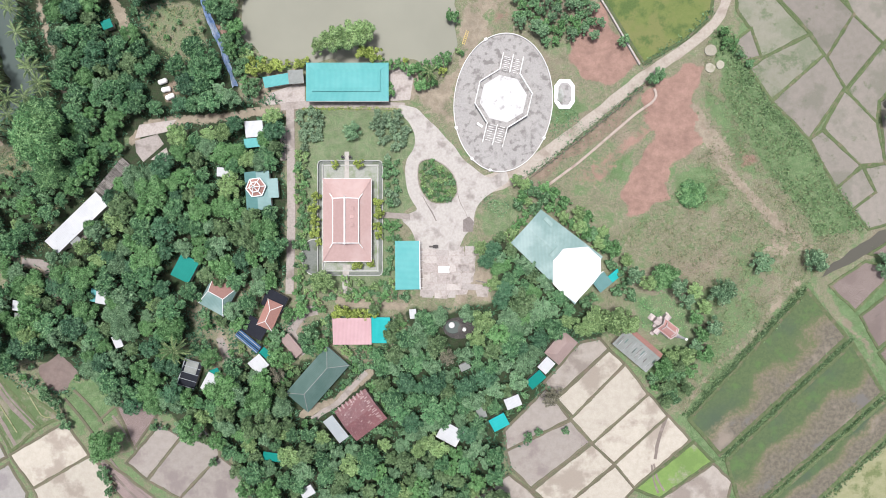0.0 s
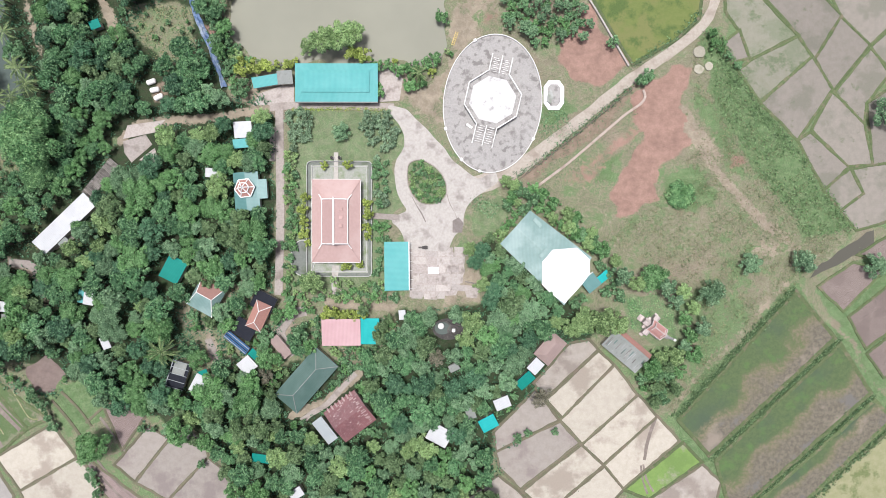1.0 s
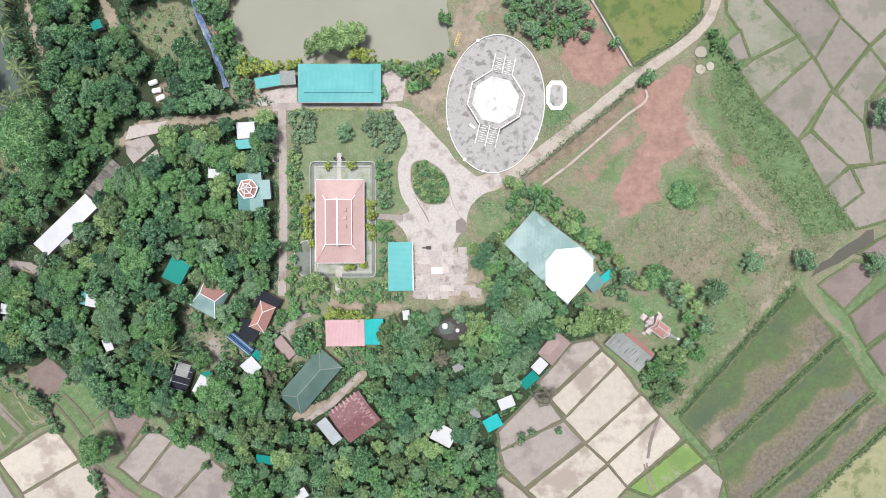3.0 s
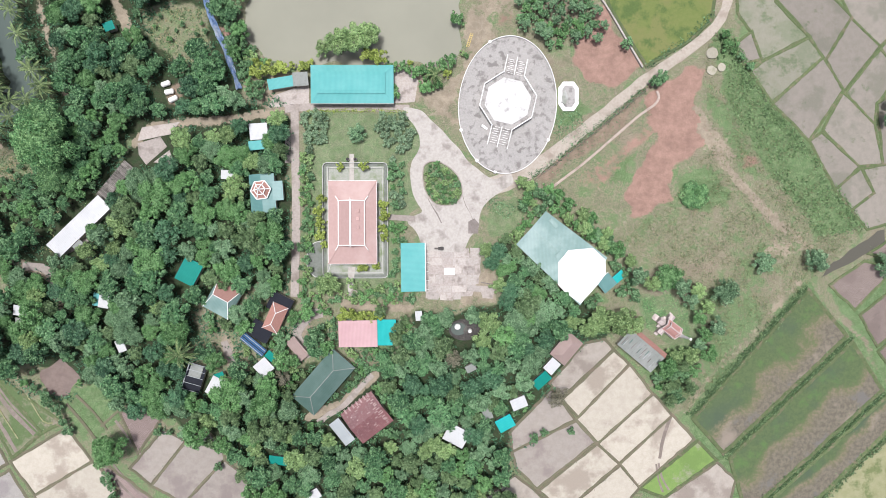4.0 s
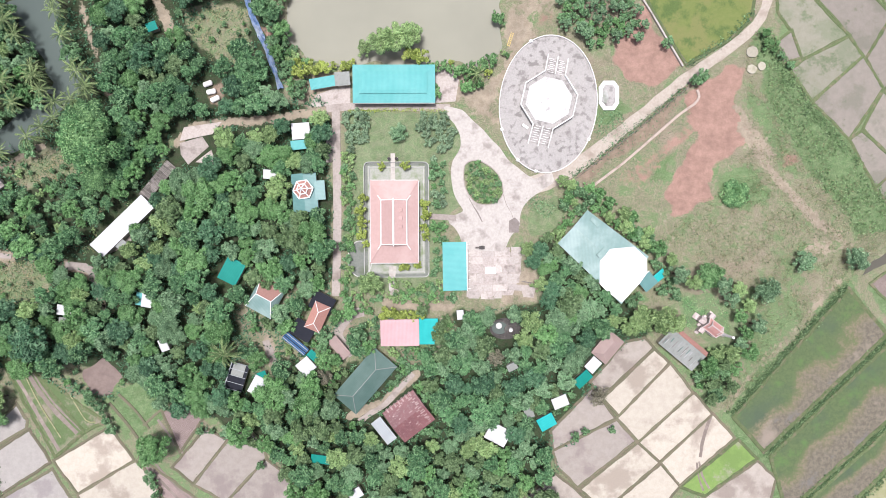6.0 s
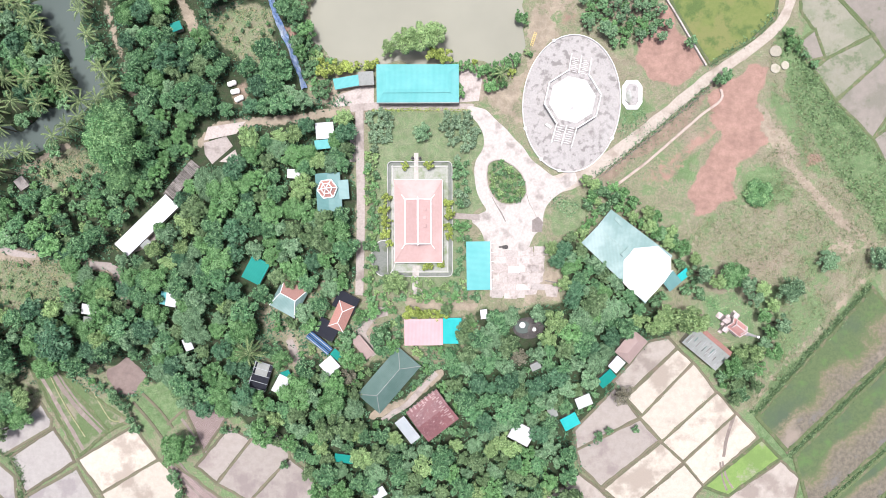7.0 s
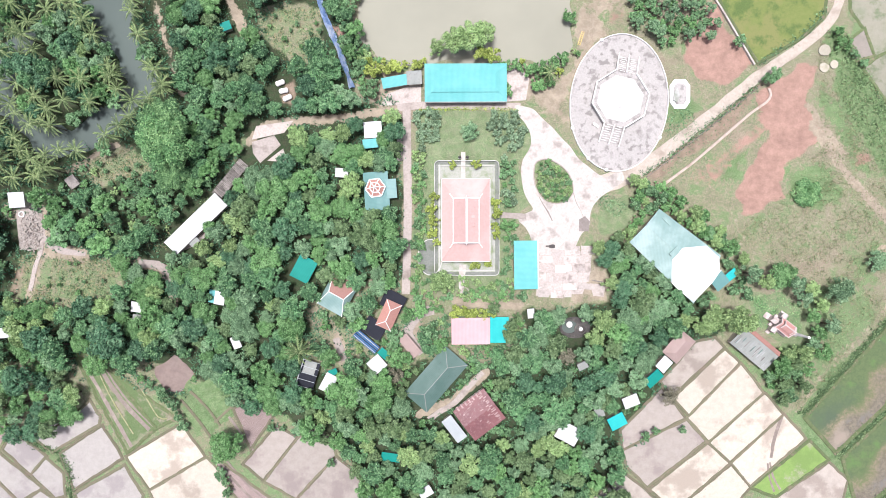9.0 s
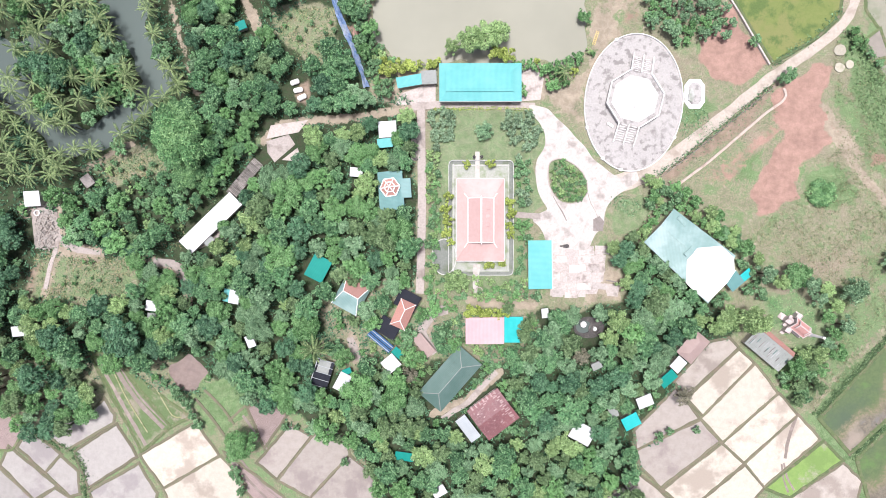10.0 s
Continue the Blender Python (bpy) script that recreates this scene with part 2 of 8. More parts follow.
LIGHTGREY = sheet_metal("light_grey_sheet", (0.27, 0.30, 0.31), (0.33, 0.36, 0.37), (0.20, 0.20, 0.19), 0.9, 0.5)
DARKSHEET = sheet_metal("black_sheet", (0.016, 0.018, 0.025), (0.024, 0.026, 0.034), (0.05, 0.05, 0.055), 0.9, 0.75, 0.12)
BLUESHEET = sheet_metal("blue_sheet", (0.022, 0.075, 0.17), (0.04, 0.11, 0.22), (0.13, 0.18, 0.23), 0.9, 0.6, 0.2, amount=1.2)
BROWNSHEET = sheet_metal("brown_sheet", (0.265, 0.195, 0.175), (0.32, 0.24, 0.22), (0.19, 0.145, 0.125), 0.9, 0.7, amount=0.7)
TEMPLETILE = surface("temple_tile", (0.415, 0.290, 0.268), (0.388, 0.268, 0.247), (0.445, 0.330, 0.308), 0.12, 1.2, rough=0.7, amount=0.5, coords="object", bump=0.015, spec=0.15)
UPPERTILE = surface("upper_temple_tile", (0.425, 0.292, 0.272), (0.398, 0.27, 0.25), (0.445, 0.325, 0.305), 0.2, 1.2, rough=0.7, amount=0.3, coords="object", bump=0.015, spec=0.15)
REDTILE = surface("old_red_tile", (0.27, 0.15, 0.125), (0.225, 0.125, 0.105), (0.20, 0.14, 0.12), 0.3, 3.0, rough=0.7, amount=0.4, coords="object", bump=0.03)
TERRACOTTA = surface("terracotta_tile", (0.385, 0.205, 0.170), (0.325, 0.17, 0.14), (0.28, 0.18, 0.155), 0.3, 3.0, rough=0.6, amount=0.4, coords="object", bump=0.03)
TARP = surface("blue_tarpaulin", (0.17, 0.30, 0.56), (0.36, 0.48, 0.70), (0.62, 0.68, 0.76), 0.35, 1.6, rough=0.45, amount=0.8)
DARKSTONE = surface("dark_stone", (0.07, 0.065, 0.06), (0.05, 0.045, 0.045), (0.12, 0.11, 0.10), 0.6, 3.0)

LEAF = leaf_material("leaf_green", (0.046, 0.133, 0.062), (0.089, 0.207, 0.09), (0.22, 0.372, 0.188), 0.06)
LEAFBRIGHT = leaf_material("leaf_bright", (0.079, 0.208, 0.066), (0.125, 0.263, 0.094), (0.227, 0.382, 0.177), 0.06)
LEAFPALE = leaf_material("leaf_pale", (0.104, 0.210, 0.108), (0.152, 0.272, 0.142), (0.270, 0.40, 0.24), 0.06)
LEAFOLIVE = leaf_material("leaf_olive", (0.083, 0.151, 0.063), (0.117, 0.189, 0.081), (0.215, 0.302, 0.155), 0.06)
LEAFYELLOW = leaf_material("leaf_yellow", (0.225, 0.305, 0.06), (0.29, 0.365, 0.08), (0.42, 0.48, 0.15))
LEAFDARK = leaf_material("leaf_dark", (0.036, 0.109, 0.059), (0.059, 0.149, 0.077), (0.143, 0.263, 0.15), 0.06)
LEAFLIME = leaf_material("leaf_lime", (0.18, 0.295, 0.115), (0.255, 0.385, 0.16), (0.42, 0.55, 0.26), 0.2)
LEAFMID = leaf_material("leaf_mid", (0.078, 0.178, 0.078), (0.122, 0.243, 0.108), (0.233, 0.372, 0.204), 0.06)
LEAFDRY = leaf_material("leaf_dry", (0.13, 0.125, 0.085), (0.18, 0.165, 0.12), (0.27, 0.25, 0.19), 0.06)
LEAFLUSH = leaf_material("leaf_lush", (0.09, 0.226, 0.092), (0.131, 0.286, 0.113), (0.297, 0.473, 0.216), 0.06)
LEAFGREY = leaf_material("leaf_grey_green", (0.15, 0.25, 0.145), (0.20, 0.305, 0.18), (0.34, 0.44, 0.30))
PALMLEAF = leaf_material("palm_leaf", (0.130, 0.205, 0.085), (0.215, 0.285, 0.125), (0.40, 0.455, 0.25))
WEED = leaf_material("weed", (0.150, 0.205, 0.102), (0.190, 0.24, 0.125), (0.26, 0.31, 0.18), 0.35)
LEAFLUSHWEED = leaf_material("lush_weed", (0.098, 0.175, 0.075), (0.14, 0.225, 0.098), (0.22, 0.31, 0.16), 0.2)
DRYWEED = leaf_material("dry_weed", (0.20, 0.18, 0.09), (0.25, 0.21, 0.12), (0.33, 0.29, 0.18))

# ---- shapes ----


def part(name, bm, material, parent=None, label=""):
    me = bpy.data.meshes.new(name)
    bm.normal_update()
    bm.to_mesh(me)
    bm.free()
    me.materials.append(material)
    ob = new(name, me)
    ob.parent = parent
    if label:
        ob["label"] = label
    return ob


def shared(name, me, parent, m=None):
    ob = new(name, me)
    ob.parent = parent
    if m is not None:
        ob.matrix_basis = m
    return ob


def empty(name, x, y, z=0.0, turn=0.0):
    ob = new(name)
    ob.matrix_basis = pose(x, y, z, 0, 0, turn)
    return ob


def area(pts):
    return 0.5 * sum(a[0] * b[1] - b[0] * a[1] for a, b in zip(pts, pts[1:] + pts[:1]))


def ccw(pts):
    pts = [tuple(p) for p in pts]
    return pts if area(pts) > 0 else pts[::-1]


def inset(pts, d):
    """The polygon moved inwards by d, mitred."""
    pts, out = ccw(pts), []
    k = len(pts)
    for i in range(k):
        a, b, c = (Vector(pts[(i + j - 1) % k]) for j in range(3))
        u, v = (b - a).normalized(), (c - b).normalized()
        nu, nv = Vector((-u.y, u.x)), Vector((-v.y, v.x))
        s = nu + nv
        out.append(tuple(b + s * (d / max(0.35, s.dot(nu)))))
    return out


def rounded(pts, r, steps=4):
    """A polygon with its corners rounded."""
    pts, out = ccw(pts), []
    k = len(pts)
    for i in range(k):
        a, b, c = (Vector(pts[(i + j - 1) % k]) for j in range(3))
        ra = min(r, (a - b).length * 0.45, (c - b).length * 0.45)
        p, q = b + (a - b).normalized() * ra, b + (c - b).normalized() * ra
        for s in range(steps + 1):
            t = s / steps
            out.append(tuple(p * (1 - t) ** 2 + b * 2 * t * (1 - t) + q * t * t))
    return out


def wobbly(pts, step=2.0, amp=0.4):
    """A closed outline cut finer, with an uneven edge."""
    pts, out = ccw(pts), []
    for a, b in zip(pts, pts[1:] + pts[:1]):
        a, b = Vector(a), Vector(b)
        d = b - a
        nrm = Vector((-d.y, d.x)).normalized()
        k = max(1, int(d.length / step))
        for i in range(k):
            p = a + d * (i / k)
            out.append(tuple(p + nrm * amp * noise.noise((p.x * 0.35, p.y * 0.35, 3.0)) * 2))
    return out


def slab(bm, pts, z0, z1):
    """A flat piece of any outline, z0 to z1."""
    pts = ccw(pts)
    low = [bm.verts.new((x, y, z0)) for x, y in pts]
    top = [bm.verts.new((x, y, z1)) for x, y in pts]
    bm.faces.new(top)
    bm.faces.new(low[::-1])
    k = len(pts)
    for i in range(k):
        bm.faces.new((low[i], low[(i + 1) % k], top[(i + 1) % k], top[i]))


def ring(bm, outer, inner, z0, z1, zi=None):
    """A closed band between two outlines of as many corners."""
    k = len(outer)
    zi = z1 if zi is None else zi
    rows = [[bm.verts.new((x, y, z)) for x, y in pts] for pts, z in ((outer, z0), (outer, z1), (inner, zi), (inner, z0))]
    for a, b in zip(rows, rows[1:] + rows[:1]):
        for i in range(k):
            bm.faces.new((a[i], a[(i + 1) % k], b[(i + 1) % k], b[i]))
    bmesh.ops.recalc_face_normals(bm, faces=bm.faces)


def box(bm, x, y, z, sx, sy, sz, turn=0.0):
    """A box with its base's middle at x, y, z."""
    m = pose(x, y, z + sz / 2, 0, 0, turn) @ Matrix.Diagonal((sx, sy, sz, 1))
    bmesh.ops.create_cube(bm, size=1, matrix=m)


def panel(bm, quad, thick=0.12):
    """A sloping sheet with thickness, from its upper corners."""
    top = [Vector(p) for p in quad]
    nrm = (top[1] - top[0]).cross(top[2] - top[0]).normalized()
    if nrm.z < 0:
        top, nrm = top[::-1], -nrm
    a = [bm.verts.new(p) for p in top]
    b = [bm.verts.new(p - Vector((0, 0, thick))) for p in top]
    bm.faces.new(a)
    bm.faces.new(b[::-1])
    k = len(a)
    for i in range(k):
        bm.faces.new((b[i], b[(i + 1) % k], a[(i + 1) % k], a[i]))


def beam(bm, a, b, w, h):
    """A bar from a to b, w wide and h high."""
    a, b = Vector(a), Vector(b)
    d = (b - a).normalized()
    side = d.cross(Vector((0, 0, 1)))
    side = (side.normalized() if side.length > 1e-4 else Vector((1, 0, 0))) * w / 2
    up = side.cross(d).normalized() * h / 2
    v = [bm.verts.new(p + s * side + u * up) for p in (a, b) for s, u in ((-1, -1), (1, -1), (1, 1), (-1, 1))]
    for f in ((0, 1, 2, 3), (7, 6, 5, 4), (0, 4, 5, 1), (1, 5, 6, 2), (2, 6, 7, 3), (3, 7, 4, 0)):
        bm.faces.new([v[i] for i in f])


def tube(bm, a, b, r0, r1, seg=7):
    a, b = Vector(a), Vector(b)
    q = (b - a).to_track_quat("Z", "Y").to_matrix()
    rows = [[bm.verts.new(p + q @ Vector((r * math.cos(t), r * math.sin(t), 0))) for t in [2 * math.pi * i / seg for i in range(seg)]] for p, r in ((a, r0), (b, r1))]
    for i in range(seg):
        bm.faces.new((rows[0][i], rows[0][(i + 1) % seg], rows[1][(i + 1) % seg], rows[1][i]))
    bm.faces.new(rows[1])
    bm.faces.new(rows[0][::-1])


def smooth_line(pts, step=2.0):
    """A smooth curve through the points."""
    p = [Vector(q) for q in pts]
    p = [p[0] * 2 - p[1]] + p + [p[-1] * 2 - p[-2]]
    out = []
    for i in range(1, len(p) - 2):
        k = max(2, int((p[i + 1] - p[i]).length / step))
        for s in range(k):
            t = s / k
            out.append(0.5 * (2 * p[i] + (p[i + 1] - p[i - 1]) * t + (2 * p[i - 1] - 5 * p[i] + 4 * p[i + 1] - p[i + 2]) * t * t
                              + (3 * p[i] - p[i - 1] - 3 * p[i + 1] + p[i + 2]) * t ** 3))
    return out + [p[-2]]


def strip(bm, pts, widths, z, thick=0.05, crown=0.0, ragged=0.0):
    """A road or ridge along a line: sides down to the ground, the middle raised by crown."""
    line = smooth_line(pts)
    rows, k = [], len(line)
    for i, p in enumerate(line):
        d = (line[min(i + 1, k - 1)] - line[max(i - 1, 0)]).normalized()
        side = Vector((-d.y, d.x))
        w = widths if isinstance(widths, (int, float)) else np.interp(i / (k - 1), np.linspace(0, 1, len(widths)), widths)
        wl, wr = (w / 2 + ragged * noise.noise((p.x * 0.3, p.y * 0.3, s)) for s in (1.0, 9.0))
        row = []
        for f, zz in ((-1, -0.05), (-0.94, z + thick), (0, z + thick + crown), (0.94, z + thick), (1, -0.05)):
            q = p + side * f * (wl if f < 0 else wr)
            row.append(bm.verts.new((q.x, q.y, zz)))
        rows.append(row)
    for a, b in zip(rows, rows[1:]):
        for i in range(4):
            bm.faces.new((a[i + 1], a[i], b[i], b[i + 1]))
    bmesh.ops.recalc_face_normals(bm, faces=bm.faces)


def inside(pts, x, y):
    """Which of the places lie in the polygon (arrays)."""
    r = np.zeros(np.shape(x), bool)
    for (x1, y1), (x2, y2) in zip(pts, list(pts[1:]) + [pts[0]]):
        if y1 != y2:
            r ^= ((y1 > y) != (y2 > y)) & (x < (x2 - x1) * (y - y1) / (y2 - y1) + x1)
    return r


def seg_distance(pts, x, y, closed):
    d = np.full(np.shape(x), 1e9)
    for (x1, y1), (x2, y2) in zip(pts, list(pts[1:]) + ([pts[0]] if closed else [])):
        dx, dy = x2 - x1, y2 - y1
        t = np.clip(((x - x1) * dx + (y - y1) * dy) / max(1e-9, dx * dx + dy * dy), 0, 1)
        d = np.minimum(d, np.hypot(x - x1 - t * dx, y - y1 - t * dy))
    return d


def region(pts, x, y, soft=1.5):
    """1 inside an outline, 0 outside, with a soft edge."""
    d = seg_distance(pts, x, y, True)
    return np.clip(0.5 + np.where(inside(pts, x, y), d, -d) / (2 * soft), 0, 1)


def along(pts, x, y, width, soft=1.0):
    return np.clip(0.5 + (width / 2 - seg_distance(pts, x, y, False)) / (2 * soft), 0, 1)

# ---- land: one sheet to the horizon ----
POND_SHORE = [(-60.4, 90.0), (-60.6, 67.1), (-60.8, 62.5), (-59.6, 58.0), (-56.6, 54.6), (-51.5, 53.0), (-41.4, 52.4), (-13.3, 52.6), (-6.7, 52.3), (-0.4, 54.3), (2.6, 60.9), (1.9, 67.5), (-1.0, 77.4), (-0.2, 90.5)]
CANAL_SHORE = [(-177.6, 59.0), (-164.3, 59.0), (-149.2, 67.0), (-140.1, 71.4), (-137.5, 80.5), (-129.2, 80.6), (-127.9, 70.6), (-127.3, 60.7), (-123.5, 52.4), (-119.1, 45.8), (-122.4, 42.1), (-129.4, 36.6), (-135.3, 30.8), (-143.7, 26.6), (-152.8, 23.3), (-157.0, 27.1), (-161.9, 33.3), (-167.7, 39.9), (-177.7, 42.4)]
ISLE = [(-161.0, 54.0), (-152.6, 63.2), (-144.3, 68.1), (-138.4, 65.7), (-135.7, 58.2), (-131.9, 50.7), (-128.6, 45.8), (-131.9, 41.6), (-139.4, 38.3), (-146.1, 32.8), (-152.8, 33.8), (-159.4, 39.1), (-162.7, 45.7)]
MUDPOOL = [(-120.1, -36.0), (-115.5, -33.5), (-111.7, -36.0), (-109.7, -40.2), (-113.9, -44.4), (-119.4, -43.6), (-120.9, -39.4)]


def ground():
    xs = np.concatenate([[-3000, -1500, -700, -350, -220], np.arange(-190, 152, 0.85), [180, 300, 700, 1500, 3000]])
    ys = np.concatenate([[-3000, -1500, -700, -300, -140], np.arange(-96, 97, 0.85), [140, 300, 700, 1500, 3000]])
    x, y = np.meshgrid(xs, ys)
    wx = x + 0.9 * np.sin(y * 0.31 + 1) + 0.5 * np.sin(y * 0.83 + x * 0.4)
    wy = y + 0.9 * np.sin(x * 0.27 + 2) + 0.5 * np.sin(x * 0.77 - y * 0.35)
    red, tan, lush, litter_shade, lawn, damp = (np.zeros(x.shape) for _ in range(6))

    def put(a, pts, amount=1.0, soft=1.5):
        np.maximum(a, amount * region(pts, wx, wy, soft), out=a)

    def line(a, pts, width, amount=1.0, soft=1.0):
        np.maximum(a, amount * along(pts, x + 0.25 * (wx - x), y + 0.25 * (wy - y), width, soft), out=a)
    isle_lawn = [(-8.3, 23.7), (-2.5, 24.6), (3.3, 17.9), (0.8, 11.3), (-4.2, 11.6), (-8.3, 17.1)]
    # red earth by the road and the round plaza
    put(red, [(57.5, 42.3), (68.2, 53.1), (74.1, 51.5), (71.7, 39.8), (76.5, 30.7), (71.0, 27.3), (65.2, 21.5), (63.6, 14.0), (56.9, 7.3), (52.7, 7.3), (48.8, 12.8), (55.9, 21.5), (59.7, 31.5), (56.7, 35.6)])
    put(red, [(35.6, 58.7), (43.1, 66.2), (48.1, 64.5), (55.7, 51.7), (48.2, 46.3), (38.2, 48.0), (34.0, 52.9)], 0.9)
    put(red, [(39.7, 71.1), (44.7, 71.1), (54.9, 52.2), (49.9, 53.0)], 0.9)
    put(red, [(84.5, 26.6), (90.3, 27.9), (92.9, 24.1), (87.0, 21.6)], 0.7, 2.0)
    put(red, [(10.7, 68.4), (18.1, 70.9), (19.8, 64.4), (13.2, 61.8)], 0.55, 2.5)
    put(red, [(-68.5, 63.8), (-63.6, 65.4), (-62.5, 58.9), (-66.1, 57.2)], 0.8)
    put(damp, [(29.2, 17.2), (56.6, 40.6), (60.8, 46.4), (56.6, 46.4), (38.3, 33.0), (22.5, 19.7)], 0.75, 2)
    put(red, [(31.7, 15.5), (57.5, 37.3), (59.7, 31.5), (48.4, 18.1), (38.4, 15.6)], 0.5, 2.5)
    # sandy ground west of the plaza and the road's shoulders
    put(tan, [(4.0, 69.2), (9.8, 67.6), (13.2, 59.4), (4.9, 52.7), (0.8, 41.1), (-0.0, 35.3), (-7.5, 39.4), (-9.2, 41.4), (-0.4, 50.2), (3.2, 57.7)], 0.78, 2.0)
    put(tan, [(3.2, 80.7), (21.4, 80.8), (18.1, 66.0), (4.9, 64.3)], 0.6, 2.5)
    line(tan, [(82.8, 24.9), (76.0, 34.0), (71.7, 39.8)], 3.0, 0.75, 1.5)
    line(tan, [(73.0, 33.9), (77.5, 27.6), (81.6, 21.8), (86.0, 16.6), (90.2, 12.2), (94.4, 7.3), (99.2, 3.4)], 2.6, 0.98, 1.0)
    line(tan, [(95.6, 8.2), (105.9, -1.8)], 4.0, 0.62, 2.0)
    line(tan, [(102.6, -11.9), (87.6, -28.8), (69.2, -49.1)], 3.6, 0.56, 2.2)
    put(lawn, isle_lawn, 0.9, 1.0)
    put(tan, [(95.6, 6.5), (104.2, 1.5), (102.6, -6.9), (89.0, -5.2), (94.0, 1.5)], 0.5, 3)
    line(tan, [(-98.8, 70.1), (-95.5, 64.4), (-94.4, 60.6)], 2.8, 0.95, 0.8)
    line(tan, [(-120.8, 69.9), (-116.5, 55.3), (-114.5, 45.5), (-112.1, 43.0)], 2.2, 0.7, 1.0)
    line(tan, [(-93.3, 29.1), (-89.2, 33.8), (-77.7, 35.5), (-61.2, 36.7), (-46.4, 39.2)], 2.6, 0.85, 0.8)
    line(tan, [(-44.1, -22.1), (-46.6, -27.2), (-44.9, -32.2)], 5.0, 0.9, 1.0)
    line(tan, [(-43.3, -51.5), (-33.3, -47.3), (-23.3, -38.9)], 2.6, 1.0, 0.7)
    line(tan, [(-67.8, -28.8), (-65.7, -35.5)], 3.4, 0.85, 1.0)
    line(tan, [(-73.9, -19.7), (-61.5, -15.5), (-58.1, -12.2)], 2.4, 0.6, 1.0)
    line(tan, [(-132.2, -4.8), (-120.7, -8.6), (-116.7, -10.6), (-115.1, -18.9)], 2.4, 0.8, 1.0)
    line(tan, [(-163.8, 9.1), (-155.4, 8.3), (-154.6, 2.4), (-153.8, -2.6), (-143.0, -4.2)], 5.0, 0.95, 1.2)
    line(tan, [(-153.8, -0.9), (-156.4, -9.3), (-158.1, -16.0)], 2.6, 0.85, 1.0)
    line(tan, [(-126.3, -6.7), (-117.9, -8.4), (-116.0, -15.9)], 3.0, 0.85, 1.0)
    line(tan, [(-146.2, 20.8), (-137.8, 25.8), (-132.0, 28.3)], 2.2, 0.8, 1.0)
    put(tan, [(-54.6, 50.7), (-46.4, 51.1), (-42.3, 45.9), (-43.1, 40.1), (-54.7, 39.2)], 0.75, 1.5)
    put(tan, [(-18.3, 52.2), (-10.0, 50.2), (-5.0, 41.1), (-17.5, 41.0)], 0.8, 1.5)
    put(tan, [(3.4, -7.1), (13.4, -10.4), (13.4, -18.8), (1.7, -18.8)], 0.75, 2)
    put(tan, [(-144.8, -32.7), (-135.6, -34.4), (-124.0, -56.2), (-129.9, -62.9)], 0.4, 1)
    line(tan, [(-32.4, -18.0), (-13.3, -19.6)], 2.4, 0.9, 0.8)
    # lush weeds
    put(lush, [(75.7, 59.8), (81.9, 63.1), (88.4, 49.9), (105.5, 30.0), (122.7, 4.9), (109.2, 1.5), (97.2, 16.6), (81.8, 38.2)], 0.95, 2.5)
    put(lush, [(74.2, 48.2), (85.2, 39.9), (93.8, 16.6), (82.0, 23.2), (74.3, 36.5)], 0.62, 3)
    put(lush, [(65.2, 21.5), (76.9, 23.2), (82.9, 13.2), (75.4, 7.3), (66.1, 13.1)], 0.8, 2.5)
    put(lush, [(46.7, 23.1), (55.1, 28.1), (52.6, 18.1), (45.1, 16.4)], 0.75, 2)
    put(lush, [(82.2, -0.2), (95.7, 4.9), (97.6, -15.3), (77.4, -22.1)], 0.5, 4)
    put(lush, [(70.0, -15.0), (82.0, -10.0), (97.0, -20.0), (80.0, -42.0), (70.0, -48.0), (74.0, -30.0)], 0.58, 3)
    put(lush, [(63.9, -28.8), (74.0, -27.1), (70.8, -45.7), (64.1, -49.1), (55.6, -38.9)], 0.8, 2.5)
    put(lush, [(107.7, -12.8), (105.2, -11.9), (68.3, -49.9), (71.8, -54.2)], 0.8, 1.2)
    put(lush, [(81.2, -67.8), (84.7, -74.6), (91.5, -78.0), (64.1, -49.1), (69.2, -48.2)], 0.6, 1.5)
    put(lush, [(-113.1, -44.4), (-101.3, -40.2), (-91.3, -45.2), (-98.0, -51.1), (-104.7, -58.7), (-109.7, -53.7)], 0.95, 1.5)
    put(lush, [(29.1, 38.8), (38.2, 43.0), (41.6, 38.0), (29.9, 32.2)], 0.7, 1.5)
    put(lush, [(-117.8, -43.8), (-109.5, -40.5), (-104.7, -52.2), (-108.1, -62.2), (-117.8, -45.5)], 0.7, 2)
    put(lush, [(-171.7, -46.2), (-161.7, -52.9), (-146.7, -63.0), (-146.7, -76.4), (-161.7, -59.6)], 0.6, 2)
    put(lush, [(106.9, -12.8), (119.0, -27.1), (131.1, -44.1), (140.7, -53.4), (107.0, -90.0), (79.6, -76.3), (69.2, -50.8)], 1.0, 1.5)
    put(lush, [(81.8, 71.4), (94.8, 78.1), (138.5, 78.4), (139.8, 1.6), (123.6, 3.2), (105.5, 30.0), (86.7, 51.5)], 0.55, 1.5)
    put(lush, [(111.1, -11.9), (139.8, 1.6), (140.5, -42.4), (130.3, -44.1)], 0.75, 1.5)
    put(lush, [(16.9, -55.8), (47.1, -28.8), (53.9, -35.6), (79.5, -66.1), (86.4, -79.7), (22.1, -89.7), (1.9, -89.6), (15.3, -69.3)], 0.5, 1.0)
    put(lush, [(-185.1, -44.5), (-161.7, -53.7), (-139.9, -46.1), (-144.8, -33.5), (-138.1, -32.7), (-114.8, -52.8), (-104.7, -61.2), (-93.0, -49.4), (-84.6, -51.1), (-61.1, -67.9), (-64.5, -89.9), (-185.5, -90.0)], 0.52, 1.2)
